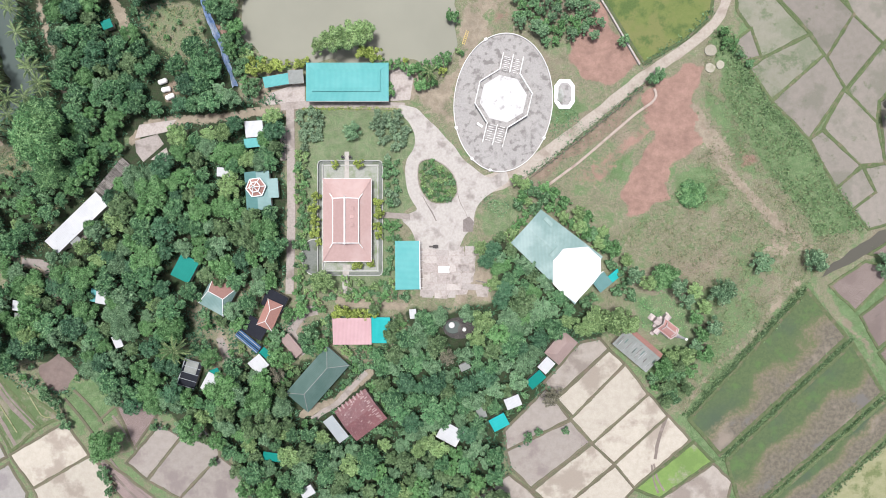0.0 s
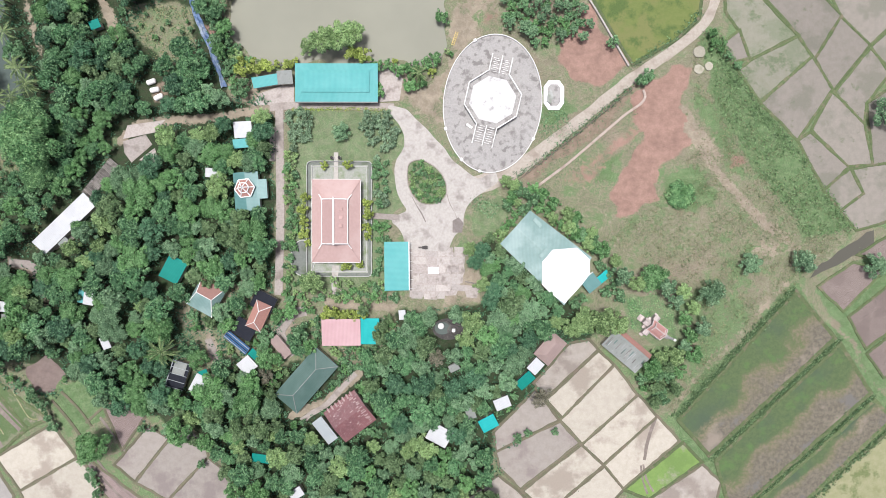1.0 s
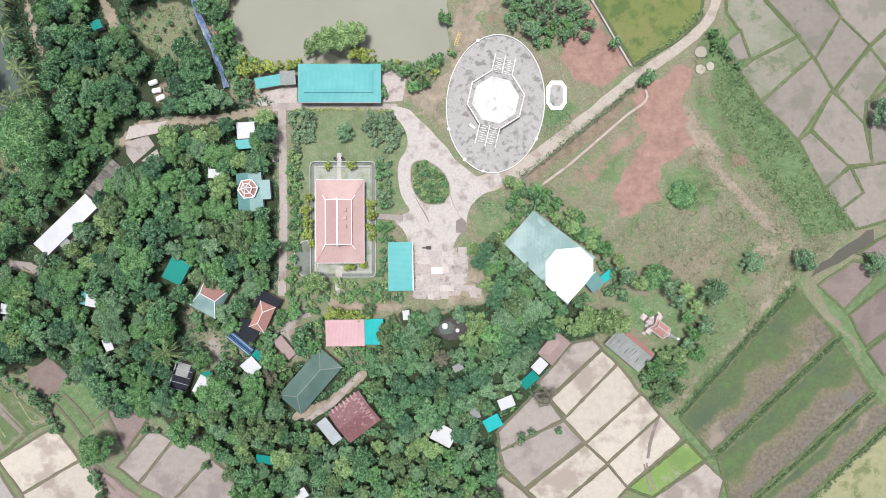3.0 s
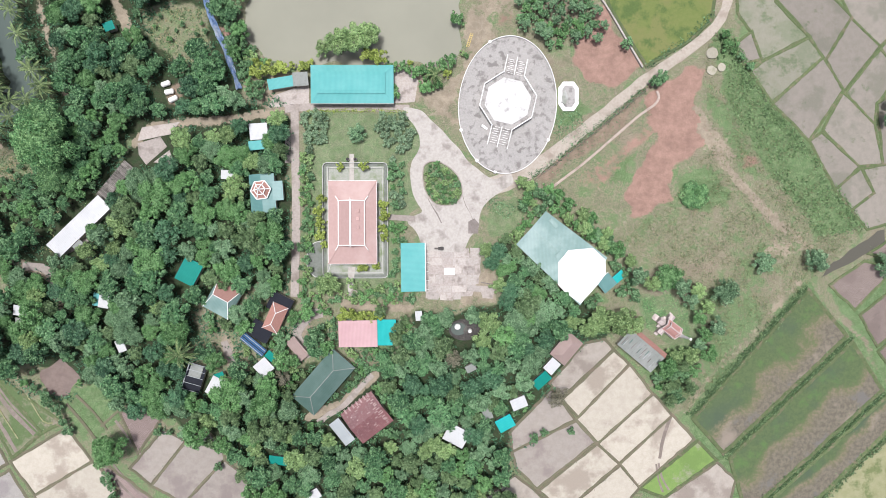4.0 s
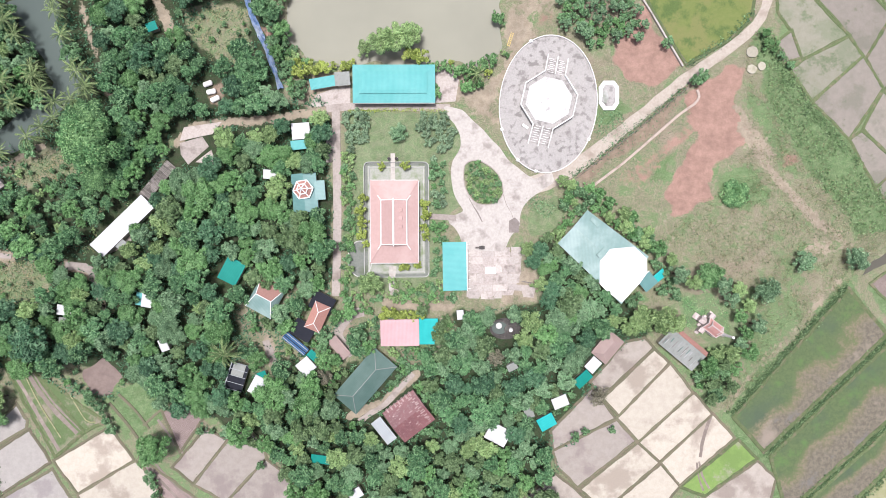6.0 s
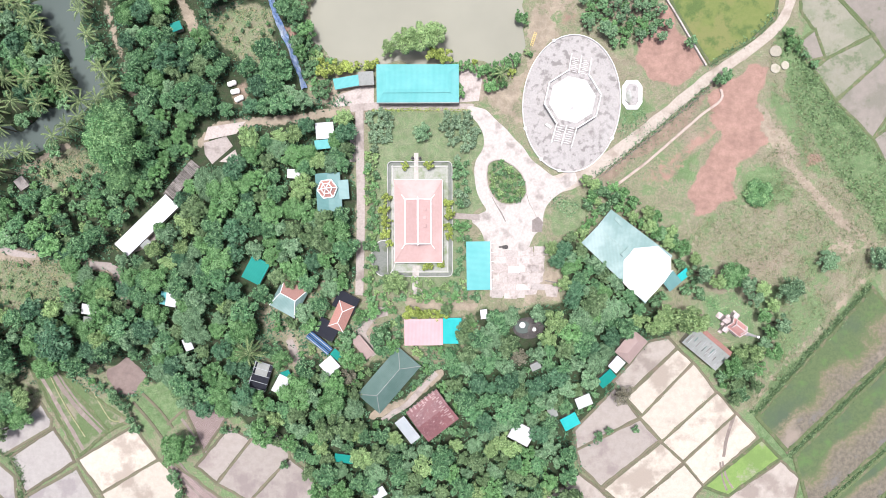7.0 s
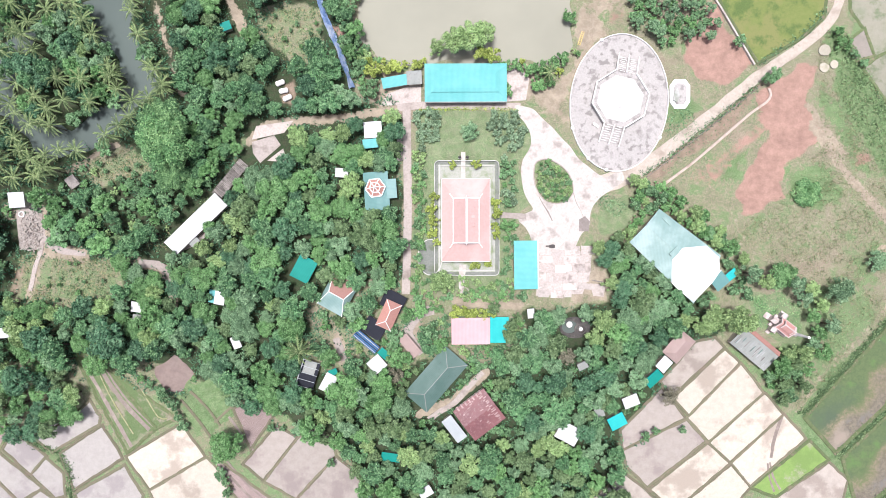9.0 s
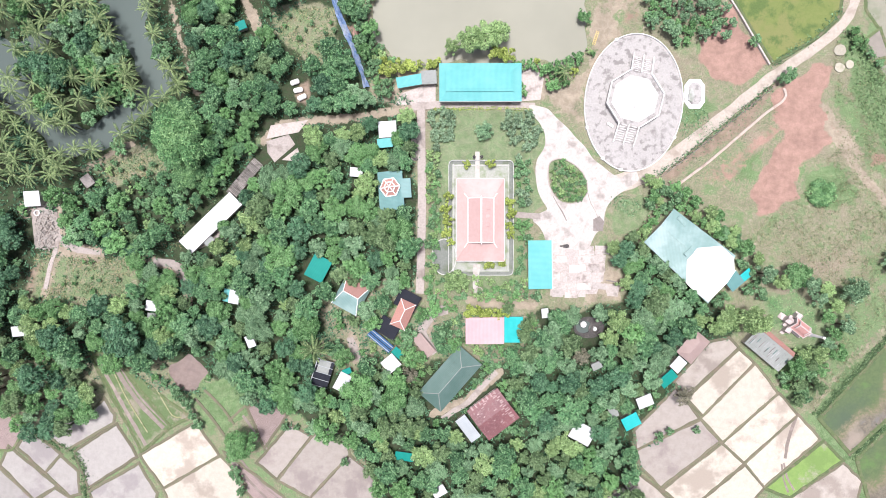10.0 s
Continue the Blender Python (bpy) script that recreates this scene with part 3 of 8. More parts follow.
    # mown lawns of the temple and the small hall
    put(lawn, [(-44.8, 38.4), (-11.7, 39.1), (-8.3, 29.5), (-13.3, 21.2), (-11.6, 11.2), (-16.6, -0.4), (-16.6, -15.4), (-44.1, -15.5)], 1.0, 1.0)
    put(lawn, [(55.4, -17.0), (63.8, -15.3), (72.3, -19.5), (74.9, -28.8), (63.9, -30.5), (55.5, -25.4)], 1.0, 1.2)
    put(lawn, [(10.0, 9.6), (16.7, 14.7), (20.9, 9.7), (16.7, 1.3), (10.9, 1.3)], 1.0, 1.0)
    put(lawn, [(-99.9, 31.6), (-94.2, 30.8), (-95.9, 22.5), (-102.4, 25.0)], 0.8, 2.0)
    # leaf litter under the groves, with shade of the gaps put into its colour
    put(litter_shade, [(-174.8, 85.7), (-72.5, 86.6), (-61.1, 60.5), (-61.2, 40.8), (-48.1, 37.6), (-48.2, -22.1), (-11.6, -20.5), (15.1, -18.8), (28.5, -12.0), (48.7, -22.1), (32.0, -44.0), (15.3, -62.5), (13.6, -79.4), (-56.7, -79.2), (-68.3, -59.0), (-98.1, -48.9), (-117.7, -35.5), (-176.7, -35.5)], 0.85, 2)
    put(litter_shade, [(13.4, -0.4), (16.7, 1.3), (36.9, -19.6), (45.3, -22.1), (30.2, -28.8), (13.4, -15.4)], 0.9, 2)
    put(damp, [(-83.4, 45.6), (-79.3, 47.3), (-77.7, 37.4), (-82.6, 39.1)], 0.8, 2)
    put(tan, [(-89.0, 66.9), (-72.6, 68.6), (-72.7, 53.9), (-82.5, 50.6)], 0.3, 3)
    put(tan, [(-161.4, -4.3), (-133.0, -5.9), (-131.3, -15.9), (-151.5, -22.7), (-164.8, -19.3)], 0.12, 3)
    put(damp, [(-161.4, -4.3), (-133.0, -5.9), (-131.3, -15.9), (-151.5, -22.7), (-164.8, -19.3)], 0.38, 3)
    put(lush, [(-161.4, -4.3), (-133.0, -5.9), (-131.3, -15.9), (-151.5, -22.7), (-164.8, -19.3)], 0.5, 3)
    put(lawn, [(-143.7, 22.5), (-131.1, 26.6), (-121.2, 20.8), (-137.9, 15.8)], 0.55, 3)
    put(damp, [(-137.8, 25.0), (-122.8, 25.5), (-121.2, 20.8), (-132.9, 17.8)], 0.45, 3)
    put(damp, [(-164.7, -7.6), (-158.9, -4.3), (-159.8, -16.0), (-165.5, -16.8)], 0.6, 2.5)
    put(damp, [(-143.0, -6.2), (-131.3, -8.9), (-138.0, -16.8), (-141.4, -12.6)], 0.5, 3)
    put(lush, [(-91.4, 68.5), (-72.6, 68.6), (-71.0, 55.5), (-80.9, 48.9), (-87.4, 58.7)], 0.45, 2)
    litter_shade *= 1 - 0.9 * np.maximum(region([(-91.4, 68.5), (-71.8, 69.5), (-71.0, 54.7), (-80.1, 49.7), (-87.4, 58.7)], wx, wy, 2), np.maximum(region([(-143.7, 22.5), (-131.1, 27.1), (-121.1, 24.2), (-121.2, 19.2), (-136.2, 15.8)], wx, wy, 2), region([(-161.4, -4.3), (-132.1, -5.1), (-130.5, -16.8), (-151.5, -22.7), (-164.8, -19.3)], wx, wy, 2)))
    litter_shade *= 1 - 0.75 * region([(-75, -15), (-48, -12), (-12, -18), (-12, -34), (-22, -36), (-45, -36), (-60, -40), (-78, -36)], wx, wy, 2.5)
    # ponds are hollows
    low = np.maximum(region(POND_SHORE, wx, wy, 0.8), np.maximum(0, region(CANAL_SHORE, wx, wy, 0.8) - region(ISLE, wx, wy, 0.8)))
    low = np.maximum(low, region(MUDPOOL, wx, wy, 0.8))
    z = -1.1 * low + 0.03 * np.sin(x * 0.9) * np.sin(y * 1.1)
    z = np.where((np.abs(x) > 200) | (np.abs(y) > 120), 0, z)
    rows, cols = x.shape
    idx = np.arange(rows * cols).reshape(rows, cols)
    quads = np.stack([idx[:-1, :-1], idx[:-1, 1:], idx[1:, 1:], idx[1:, :-1]], -1).reshape(-1, 4)
    me = bpy.data.meshes.new("ground")
    me.from_pydata(np.stack([x, y, z], -1).reshape(-1, 3).tolist(), [], quads.tolist())
    for name, chans in (("cover_a", (red, tan, lush)), ("cover_b", (litter_shade, lawn, damp))):
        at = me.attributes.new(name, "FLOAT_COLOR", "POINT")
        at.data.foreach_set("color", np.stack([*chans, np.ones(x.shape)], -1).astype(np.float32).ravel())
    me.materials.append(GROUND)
    me.shade_smooth()
    return tagged(new("ground", me), "flat ground with weeds, lawns, red earth and fallen leaves darkened as shade", "ground", kind="structure")


ground()


def water(name, pts, z, mat, label):
    bm = bmesh.new()
    slab(bm, inset(pts, -1.5), z - 0.3, z)
    return tagged(part(name, bm, mat), label, "water", kind="structure")


water("water", POND_SHORE, -0.35, POND, "broad murky grey-green pond with still water")
water("water", CANAL_SHORE, -0.4, CANAL, "dark still canal looping round a palm island")
BROWNMUD = surface("brown_mud", (0.185, 0.14, 0.122), (0.155, 0.118, 0.103), (0.125, 0.09, 0.078), 0.2, 1.0, rough=0.5)
water("water", MUDPOOL, -0.5, BROWNMUD, "small drained brown mud pool beside green plots")
bm = bmesh.new()
slab(bm, wobbly([(110.2, -10.6), (113.5, -8.6), (117.7, -6.9), (122.7, -3.9), (129.0, -0.2), (128.9, 3.8), (125.1, 2.1), (120.1, -1.6), (115.2, -4.9), (111.8, -7.3)], 1.5, 0.35), -0.1, 0.06)
tagged(part("water", bm, water_material("ditch_water", (0.105, 0.10, 0.082), 0.35)), "short dark ditch between fields", "water", kind="structure")

# ---- paddy fields with their bunds ----
PALE = paddy_material("pale_mud", (0.415, 0.380, 0.318), (0.375, 0.340, 0.282), (0.278, 0.240, 0.198))
PINKISH = paddy_material("pink_mud", (0.342, 0.308, 0.268), (0.302, 0.268, 0.232), (0.228, 0.195, 0.168))
PALEPINK = paddy_material("pale_pink_mud", (0.288, 0.272, 0.252), (0.260, 0.245, 0.226), (0.22, 0.20, 0.195))
BROWNPINK = paddy_material("brown_pink_mud", (0.300, 0.270, 0.240), (0.268, 0.238, 0.210), (0.225, 0.19, 0.176))
GREYMUD = paddy_material("grey_wet_mud", (0.232, 0.208, 0.180), (0.208, 0.190, 0.160), (0.172, 0.164, 0.132), (0.145, 0.162, 0.105), 0.12)
GREENISH = paddy_material("algae_mud", (0.232, 0.225, 0.178), (0.210, 0.208, 0.155), (0.175, 0.19, 0.13), (0.155, 0.185, 0.11), 0.4)
SEEDLING = paddy_material("rice_seedlings", (0.130, 0.210, 0.058), (0.155, 0.235, 0.068), (0.120, 0.190, 0.055), (0.24, 0.26, 0.16), 0.3)
GRASSY = paddy_material("grass_field", (0.118, 0.150, 0.042), (0.135, 0.162, 0.050), (0.148, 0.158, 0.056), (0.088, 0.135, 0.038), 0.45)
STRAW = paddy_material("straw_field", (0.27, 0.265, 0.155), (0.23, 0.235, 0.125), (0.20, 0.205, 0.10), (0.16, 0.19, 0.08), 0.35)
PLOUGH = paddy_material("ploughed_mud", (0.235, 0.19, 0.17), (0.205, 0.165, 0.148), (0.17, 0.135, 0.12), None, 0, 0.8)
REDPLOUGH = paddy_material("red_ploughed_mud", (0.28, 0.22, 0.205), (0.245, 0.19, 0.175), (0.22, 0.17, 0.155), None, 0, 0.8)
BEDS = paddy_material("garden_beds", (0.15, 0.172, 0.098), (0.205, 0.19, 0.135), (0.24, 0.205, 0.16), (0.108, 0.16, 0.066), 0.75)
FIELDS = []


def paddy(pts, mat, label, bund=MUDBUND, w=0.4, high=0.22):
    """A flat field inside a narrow raised bund of uneven height."""
    pts = ccw(pts)
    if w < 0.75:
        pts = inset(pts, -0.22)
    fine = wobbly(pts, 1.6, 0.16)
    FIELDS.append(fine)
    bm = bmesh.new()
    slab(bm, inset(fine, w * 0.5), -0.2, 0.07)
    ob = tagged(part("paddy_field", bm, mat), label, "paddy field", "paddy fields", "structure")
    bm = bmesh.new()
    outer = -0.55 if w < 0.75 else -0.3 * w
    k = len(fine)
    rows = [[bm.verts.new((x, y, z + (0.10 * noise.noise((x * 1.3, y * 1.3, 0.5)) if z > 0.1 else 0))) for x, y in inset(fine, d)] for d, z in ((outer, 0.0), (outer * 0.4, high * 0.9), (0.25 * w, high), (w * 0.95, 0.02))]
    for a, b in zip(rows, rows[1:]):
        for i in range(k):
            bm.faces.new((a[i], a[(i + 1) % k], b[(i + 1) % k], b[i]))
    part("bund", bm, bund, ob)
    return ob


DRAINED = "drained pale mud field between low earth bunds"
WET = "wet pinkish-grey mud field between grassy bunds"
for pts in ([(52.2, -36.9), (58.7, -45.2), (42.4, -59.7), (36.3, -52.9)], [(59.3, -45.7), (64.5, -51.8), (49.0, -65.6), (43.1, -60.2)],
            [(65.1, -52.1), (71.3, -58.9), (55.1, -72.8), (49.7, -66.3)], [(42.4, -60.5), (48.7, -66.3), (32.5, -79.9), (25.4, -74.1)],
            [(49.4, -67.0), (54.8, -73.5), (45.8, -84.7), (33.2, -80.5)], [(-129.9, -64.0), (-113.9, -54.5), (-107.1, -63.8), (-123.2, -73.4)],
            [(-123.1, -74.1), (-106.4, -64.4), (-98.9, -72.7), (-104.8, -84.8), (-118.2, -84.9)], [(47.4, -32.5), (51.5, -36.4), (36.8, -51.7), (32.4, -46.7)]):
    paddy(pts, PALE, DRAINED)
for pts in ([(38.7, -30.2), (44.4, -29.2), (46.9, -31.8), (31.7, -46.0), (28.6, -41.9)], 
             [(17.8, -69.6), (24.1, -74.7), (30.5, -80.4), (27.2, -89.7), (5.3, -89.6), (6.9, -77.7)],
            [(78.5, -66.4), (84.0, -71.5), (82.2, -78.0), (72.9, -85.6), (62.6, -77.2)]):
    paddy(pts, PINKISH, WET)
for pts in ([(-149.5, -63.0), (-137.2, -54.9), (-131.4, -64.3), (-145.6, -73.4)], [(-145.1, -74.8), (-130.6, -66.8), (-125.6, -75.4), (-126.6, -86.6), (-140.1, -86.6)],
            [(-157.4, -57.9), (-155.0, -54.9), (-146.8, -53.0), (-140.7, -47.5), (-137.9, -52.0), (-138.4, -54.2), (-152.0, -62.1)],
            [(-166.3, -61.6), (-163.4, -56.2), (-153.9, -63.8), (-158.4, -68.9)], [(-171.5, -66.9), (-169.0, -61.6), (-155.3, -73.1), (-161.9, -77.1)],
            [(-158.1, -69.2), (-154.1, -64.3), (-148.9, -68.9), (-148.4, -75.3), (-151.1, -76.1)], [(-181.9, -59.3), (-172.7, -67.4), (-162.5, -76.8), (-165.3, -90.0), (-185.4, -86.6)],
            [(-161.2, -77.8), (-155.5, -74.1), (-148.1, -78.5), (-148.5, -86.6), (-160.2, -86.6)]):
    paddy(pts, PALEPINK, "drained pale pinkish mud field between grassy bunds", MUDBUND, 0.5)
for pts in ([(36.3, -53.4), (41.9, -59.5), (24.4, -73.0), (18.3, -66.9), (17.3, -62.5)], [(28.6, -44.0), (35.4, -52.8), (17.3, -61.8), (16.6, -56.6)], [(-95.2, -66.1), (-85.7, -55.1), (-79.9, -58.4), (-89.6, -70.7)], [(-89.1, -71.2), (-79.3, -58.9), (-74.6, -55.1), (-69.6, -58.6), (-68.3, -63.7), (-80.0, -76.3)],
            [(-79.5, -76.8), (-68.0, -64.3), (-61.7, -69.7), (-59.7, -75.5), (-65.1, -85.9), (-73.4, -84.2)]):
    paddy(pts, BROWNPINK, "drained brownish mud field at the grove's edge", MUDBUND, 0.42)
for pts in ([(96.4, 81.4), (111.7, 73.3), (118.1, 67.0), (110.6, 54.7), (105.4, 61.3), (95.7, 71.5)], [(112.9, 78.2), (138.5, 78.4), (135.4, 66.5), (127.0, 58.8), (118.5, 67.0)],
            [(95.2, 41.3), (109.9, 54.5), (115.7, 45.4), (105.8, 30.7)], [(111.1, 54.3), (118.2, 66.2), (126.7, 58.4), (116.3, 45.4)],
            [(127.6, 57.8), (135.7, 65.5), (145.6, 58.6), (139.0, 46.9), (132.2, 51.5)], [(127.1, 57.1), (133.2, 50.8), (125.9, 41.4), (125.3, 35.9), (116.8, 44.2)],
            [(116.3, 44.6), (125.4, 35.1), (127.9, 23.4), (121.1, 23.0), (110.2, 33.4)], [(106.3, 30.0), (109.5, 32.5), (120.8, 22.4), (114.1, 16.1)],
            [(114.1, 15.5), (121.5, 21.7), (125.3, 14.7), (118.9, 10.0)], [(119.3, 9.4), (126.0, 14.7), (122.5, 21.7), (142.8, 25.1), (143.0, 10.0), (123.8, 3.9)],
            [(126.6, 41.1), (139.0, 49.4), (152.6, 45.3), (146.2, 25.1), (128.6, 23.4)], [(83.6, 58.5), (88.3, 62.2), (91.0, 54.6), (85.9, 52.9)]):
    paddy(pts, GREYMUD, WET, BUND, 0.42)
for pts in ([(84.4, 78.0), (95.6, 78.1), (95.7, 71.5), (105.4, 61.3), (91.7, 54.2), (88.6, 62.2), (84.2, 68.1)], [(91.7, 53.6), (105.8, 60.6), (109.5, 55.0), (94.7, 41.9), (88.1, 50.9)]):
    paddy(pts, GREENISH, "shallow wet field tinged green between grassy bunds", BUND, 0.55)


def strip_field(corners, label, seed, weedy):
    """A long field between two bunds, weeds thick along its north-west side and bare mud along the other."""
    ob = paddy(corners, MUDSTRIP, label, BUND, 1.2, 0.3)
    a, b, c, d = (Vector(q) for q in corners)
    bm_v, quads, wet, nu, nv = [], [], [], 60, 22
    for i in range(nu + 1):
        for j in range(nv + 1):
            u, v = 0.012 + 0.976 * i / nu, 0.03 + 0.94 * j / nv
            p = a.lerp(d, u).lerp(b.lerp(c, u), v)
            bm_v.append((p.x, p.y, 0.1))
            wet.append(min(1.0, max(0.0, 0.5 + (weedy - v) * 1.9 + 0.55 * noise.noise((u * 5, v * 2, seed)) - 0.35 * max(0.0, u - 0.7))))
            if i < nu and j < nv:
                k = i * (nv + 1) + j
                quads.append((k, k + 1, k + nv + 2, k + nv + 1))
    me = bpy.data.meshes.new("weed_cover")
    me.from_pydata(bm_v, [], quads)
    at = me.attributes.new("weedy", "FLOAT", "POINT")
    at.data.foreach_set("value", np.array(wet, np.float32))
    me.materials.append(MUDSTRIP)
    cover = new("weed_cover", me)
    cover.parent = ob
    return ob


def strip_material():
    m, n, l, p = nodes_of("weedy_strip")
    pos = n.new("ShaderNodeNewGeometry").outputs["Position"]
    at = n.new("ShaderNodeAttribute")
    at.attribute_name = "weedy"
    a, b, d = noise_node(n, l, pos, 0.16, 6, 0.65), noise_node(n, l, pos, 0.9, 5, 0.7), noise_node(n, l, pos, 4.0, 4, 0.7)
    e = noise_node(n, l, pos, 0.07, 4, 0.55)
    mud = blend(n, l, ramp(n, l, b, 0.35, 0.65), (0.172, 0.152, 0.116), (0.114, 0.103, 0.080))
    mud = blend(n, l, ramp(n, l, a, 0.54, 0.66), mud, (0.142, 0.134, 0.124))
    mud = blend(n, l, ramp(n, l, e, 0.56, 0.66), mud, (0.235, 0.20, 0.162))
    tan = blend(n, l, ramp(n, l, b, 0.35, 0.65), (0.188, 0.160, 0.108), (0.135, 0.132, 0.076))
    weed = blend(n, l, ramp(n, l, b, 0.35, 0.65), (0.076, 0.110, 0.052), (0.096, 0.130, 0.060))
    weed = blend(n, l, ramp(n, l, a, 0.53, 0.68), weed, (0.090, 0.155, 0.054))
    weed = blend(n, l, ramp(n, l, e, 0.45, 0.72), weed, (0.070, 0.098, 0.062))
    add = n.new("ShaderNodeMath")
    add.operation = "MULTIPLY_ADD"
    l.new(a, add.inputs[0])
    add.inputs[1].default_value = 0.9
    l.new(at.outputs["Fac"], add.inputs[2])
    add3 = n.new("ShaderNodeMath")
    add3.operation = "MULTIPLY_ADD"
    l.new(b, add3.inputs[0])
    add3.inputs[1].default_value = 0.5
    l.new(add.outputs[0], add3.inputs[2])
    c = blend(n, l, ramp(n, l, add3.outputs[0], 0.85, 1.25), mud, tan)
    c = blend(n, l, ramp(n, l, add3.outputs[0], 1.08, 1.45), c, weed)
    c = blend(n, l, 0.3, c, blend(n, l, d, (0.3, 0.3, 0.3), (0.7, 0.7, 0.7)), "OVERLAY")
    l.new(c, p.inputs["Base Color"])
    p.inputs["Roughness"].default_value, p.inputs["Specular IOR Level"].default_value = 0.9, 0.2
    bumped(n, l, p, b, 0.5, 0.1)
    return m


MUDSTRIP = strip_material()
LONG = "long muddy field with green weeds along one side"
strip_field([(106.1, -14.1), (118.1, -28.3), (80.5, -63.7), (70.9, -52.8)], LONG, 1.0, 0.55)
strip_field([(119.5, -29.5), (129.1, -44.7), (87.3, -82.3), (82.2, -64.7)], LONG, 4.0, 0.5)
strip_field([(129.8, -46.4), (135.9, -52.2), (104.4, -82.3), (93.2, -78.9)], LONG, 8.0, 0.35)
paddy([(137.3, -53.4), (161.4, -62.8), (149.9, -90.2), (120.7, -90.1), (101.8, -85.7), (111.1, -75.5)], STRAW, "straw-yellow grassy field beyond a green bund", BUND, 0.9)
paddy([(72.7, -59.9), (78.1, -65.4), (62.6, -76.2), (55.7, -73.5)], SEEDLING, "bright green rice seedling bed", BUND, 0.6)
for pts in ([(112.1, -12.9), (122.9, -5.5), (132.5, -8.2), (120.1, -20.7)], [(121.4, -22.0), (134.2, -11.9), (140.2, -22.0), (127.0, -31.8)], [(127.0, -32.9), (138.5, -23.7), (147.2, -35.6), (132.3, -40.3)],
            [(123.7, -3.5), (133.0, 2.4), (143.2, -0.1), (134.8, -6.8)]):
    paddy(pts, PLOUGH, "freshly ploughed mud field with curving furrows", BUND, 0.8)
paddy([(-181.8, -48.7), (-171.7, -49.9), (-163.7, -55.6), (-168.1, -62.6), (-181.9, -63.0)], REDPLOUGH, "reddish ploughed field at the grove", BUND, 0.8)
paddy([(-98.0, -49.8), (-90.9, -46.4), (-86.9, -52.0), (-93.3, -61.2)], REDPLOUGH, "reddish ploughed plot beside trees")
paddy([(-105.4, -62.9), (-98.0, -68.8), (-87.1, -77.2), (-91.4, -83.1), (-99.7, -73.0)], REDPLOUGH, "reddish ploughed strip beside trees")
paddy([(-144.8, -34.0), (-139.0, -34.0), (-121.5, -55.5), (-129.6, -62.6)], BEDS, "vegetable beds with weeds and bare soil", BUND, 0.7)
paddy([(-136.8, -36.1), (-126.1, -44.8), (-115.6, -52.5), (-121.1, -55.2)], BEDS, "vegetable beds with weeds and bare soil", BUND, 0.7)
paddy([(44.7, 81.0), (45.6, 70.3), (56.9, 52.5), (69.0, 59.4), (76.2, 66.1), (78.0, 81.3)], GRASSY, "olive green grass field beside a sandy road", BUND, 0.7)
# pale hoses between the vegetable beds
for pts in ([(-139.8, -34.7), (-134.5, -46.1), (-127.9, -57.1)], [(-125.1, -44.4), (-120.6, -52.0), (-117.8, -52.5)]):
    bm = bmesh.new()
    strip(bm, pts, 0.35, 0.1, 0.12)
    tagged(part("drip_line", bm, STRAW), "pale yellow cloth strip laid between beds", "strip")

# ---- roads and paving ----


def paving(name, pts, mat, label, z=0.09, category="pavement", round_by=0.0):
    bm = bmesh.new()
    slab(bm, rounded(pts, round_by) if round_by else pts, -0.2, z)
    return tagged(part(name, bm, mat), label, category, kind="structure")


bm = bmesh.new()
strip(bm, [(7.5, 15.5), (15.0, 18.0), (22.5, 21.3), (30.0, 26.8), (38.3, 33.4), (46.6, 40.0), (54.9, 46.9), (63.2, 52.7), (71.5, 58.6), (77.9, 64.4), (81.1, 71.4), (81.7, 79.7)], (6.0, 4.8, 3.6, 3.3, 3.2, 3.1, 2.9, 2.6), 0.03, 0.06, 0.05, 0.35)
tagged(part("road", bm, DIRT), "pale sandy track running between fields", "road", kind="structure")
bm = bmesh.new()
strip(bm, [(-46.9, 40.6), (-46.8, 27.7), (-46.6, 12.8), (-46.8, -2.2), (-47.2, -15.8)], 2.5, 0.03, 0.08)
tagged(part("pavement", bm, PATHWAY), "straight worn concrete lane beside the temple lawn", "path", kind="structure")
bm = bmesh.new()
strip(bm, [(-49.7, 39.2), (-41.5, 39.9), (-28.2, 39.8), (-13.3, 39.4)], 2.3, 0.04, 0.08)
tagged(part("pavement", bm, PATHWAY), "worn concrete lane in front of the turquoise roof", "path", kind="structure")
# one pale concrete drive: the lane from the north, the loop round the planted island, the yard to its south
DRIVE = [(-15.3, 40.2), (-14.8, 37.6), (-12.0, 34.8), (-10.3, 31.4), (-10.2, 28.1), (-11.2, 26.1), (-12.5, 24.3), (-13.2, 21.5), (-13.0, 18.1), (-12.4, 14.5), (-11.2, 11.8), (-9.2, 9.1), (-11.6, 8.1), (-13.9, 7.0), (-13.9, 5.6), (-12.2, 4.4), (-10.7, 2.1), (-9.4, -2.2), (2.5, -3.0), (4.5, 1.7), (7.3, 4.4), (7.2, 7.2), (8.0, 10.1), (10.2, 12.7), (13.1, 14.7), (17.6, 17.6), (16.6, 21.1), (13.9, 19.6), (11.7, 18.4), (9.2, 19.8), (6.7, 21.9), (3.9, 23.9), (1.4, 27.8), (-1.1, 30.1), (-3.6, 33.1), (-7.0, 36.1), (-9.5, 38.9)]
ISLAND = rounded([(-9.2, 22.8), (-7.0, 24.1), (-4.5, 23.9), (-1.5, 22.3), (1.0, 19.8), (2.2, 16.8), (2.3, 13.9), (0.8, 11.8), (-2.0, 10.8), (-5.4, 11.1), (-7.5, 13.1), (-8.9, 15.6), (-9.5, 18.9)], 2.0)
bm = bmesh.new()
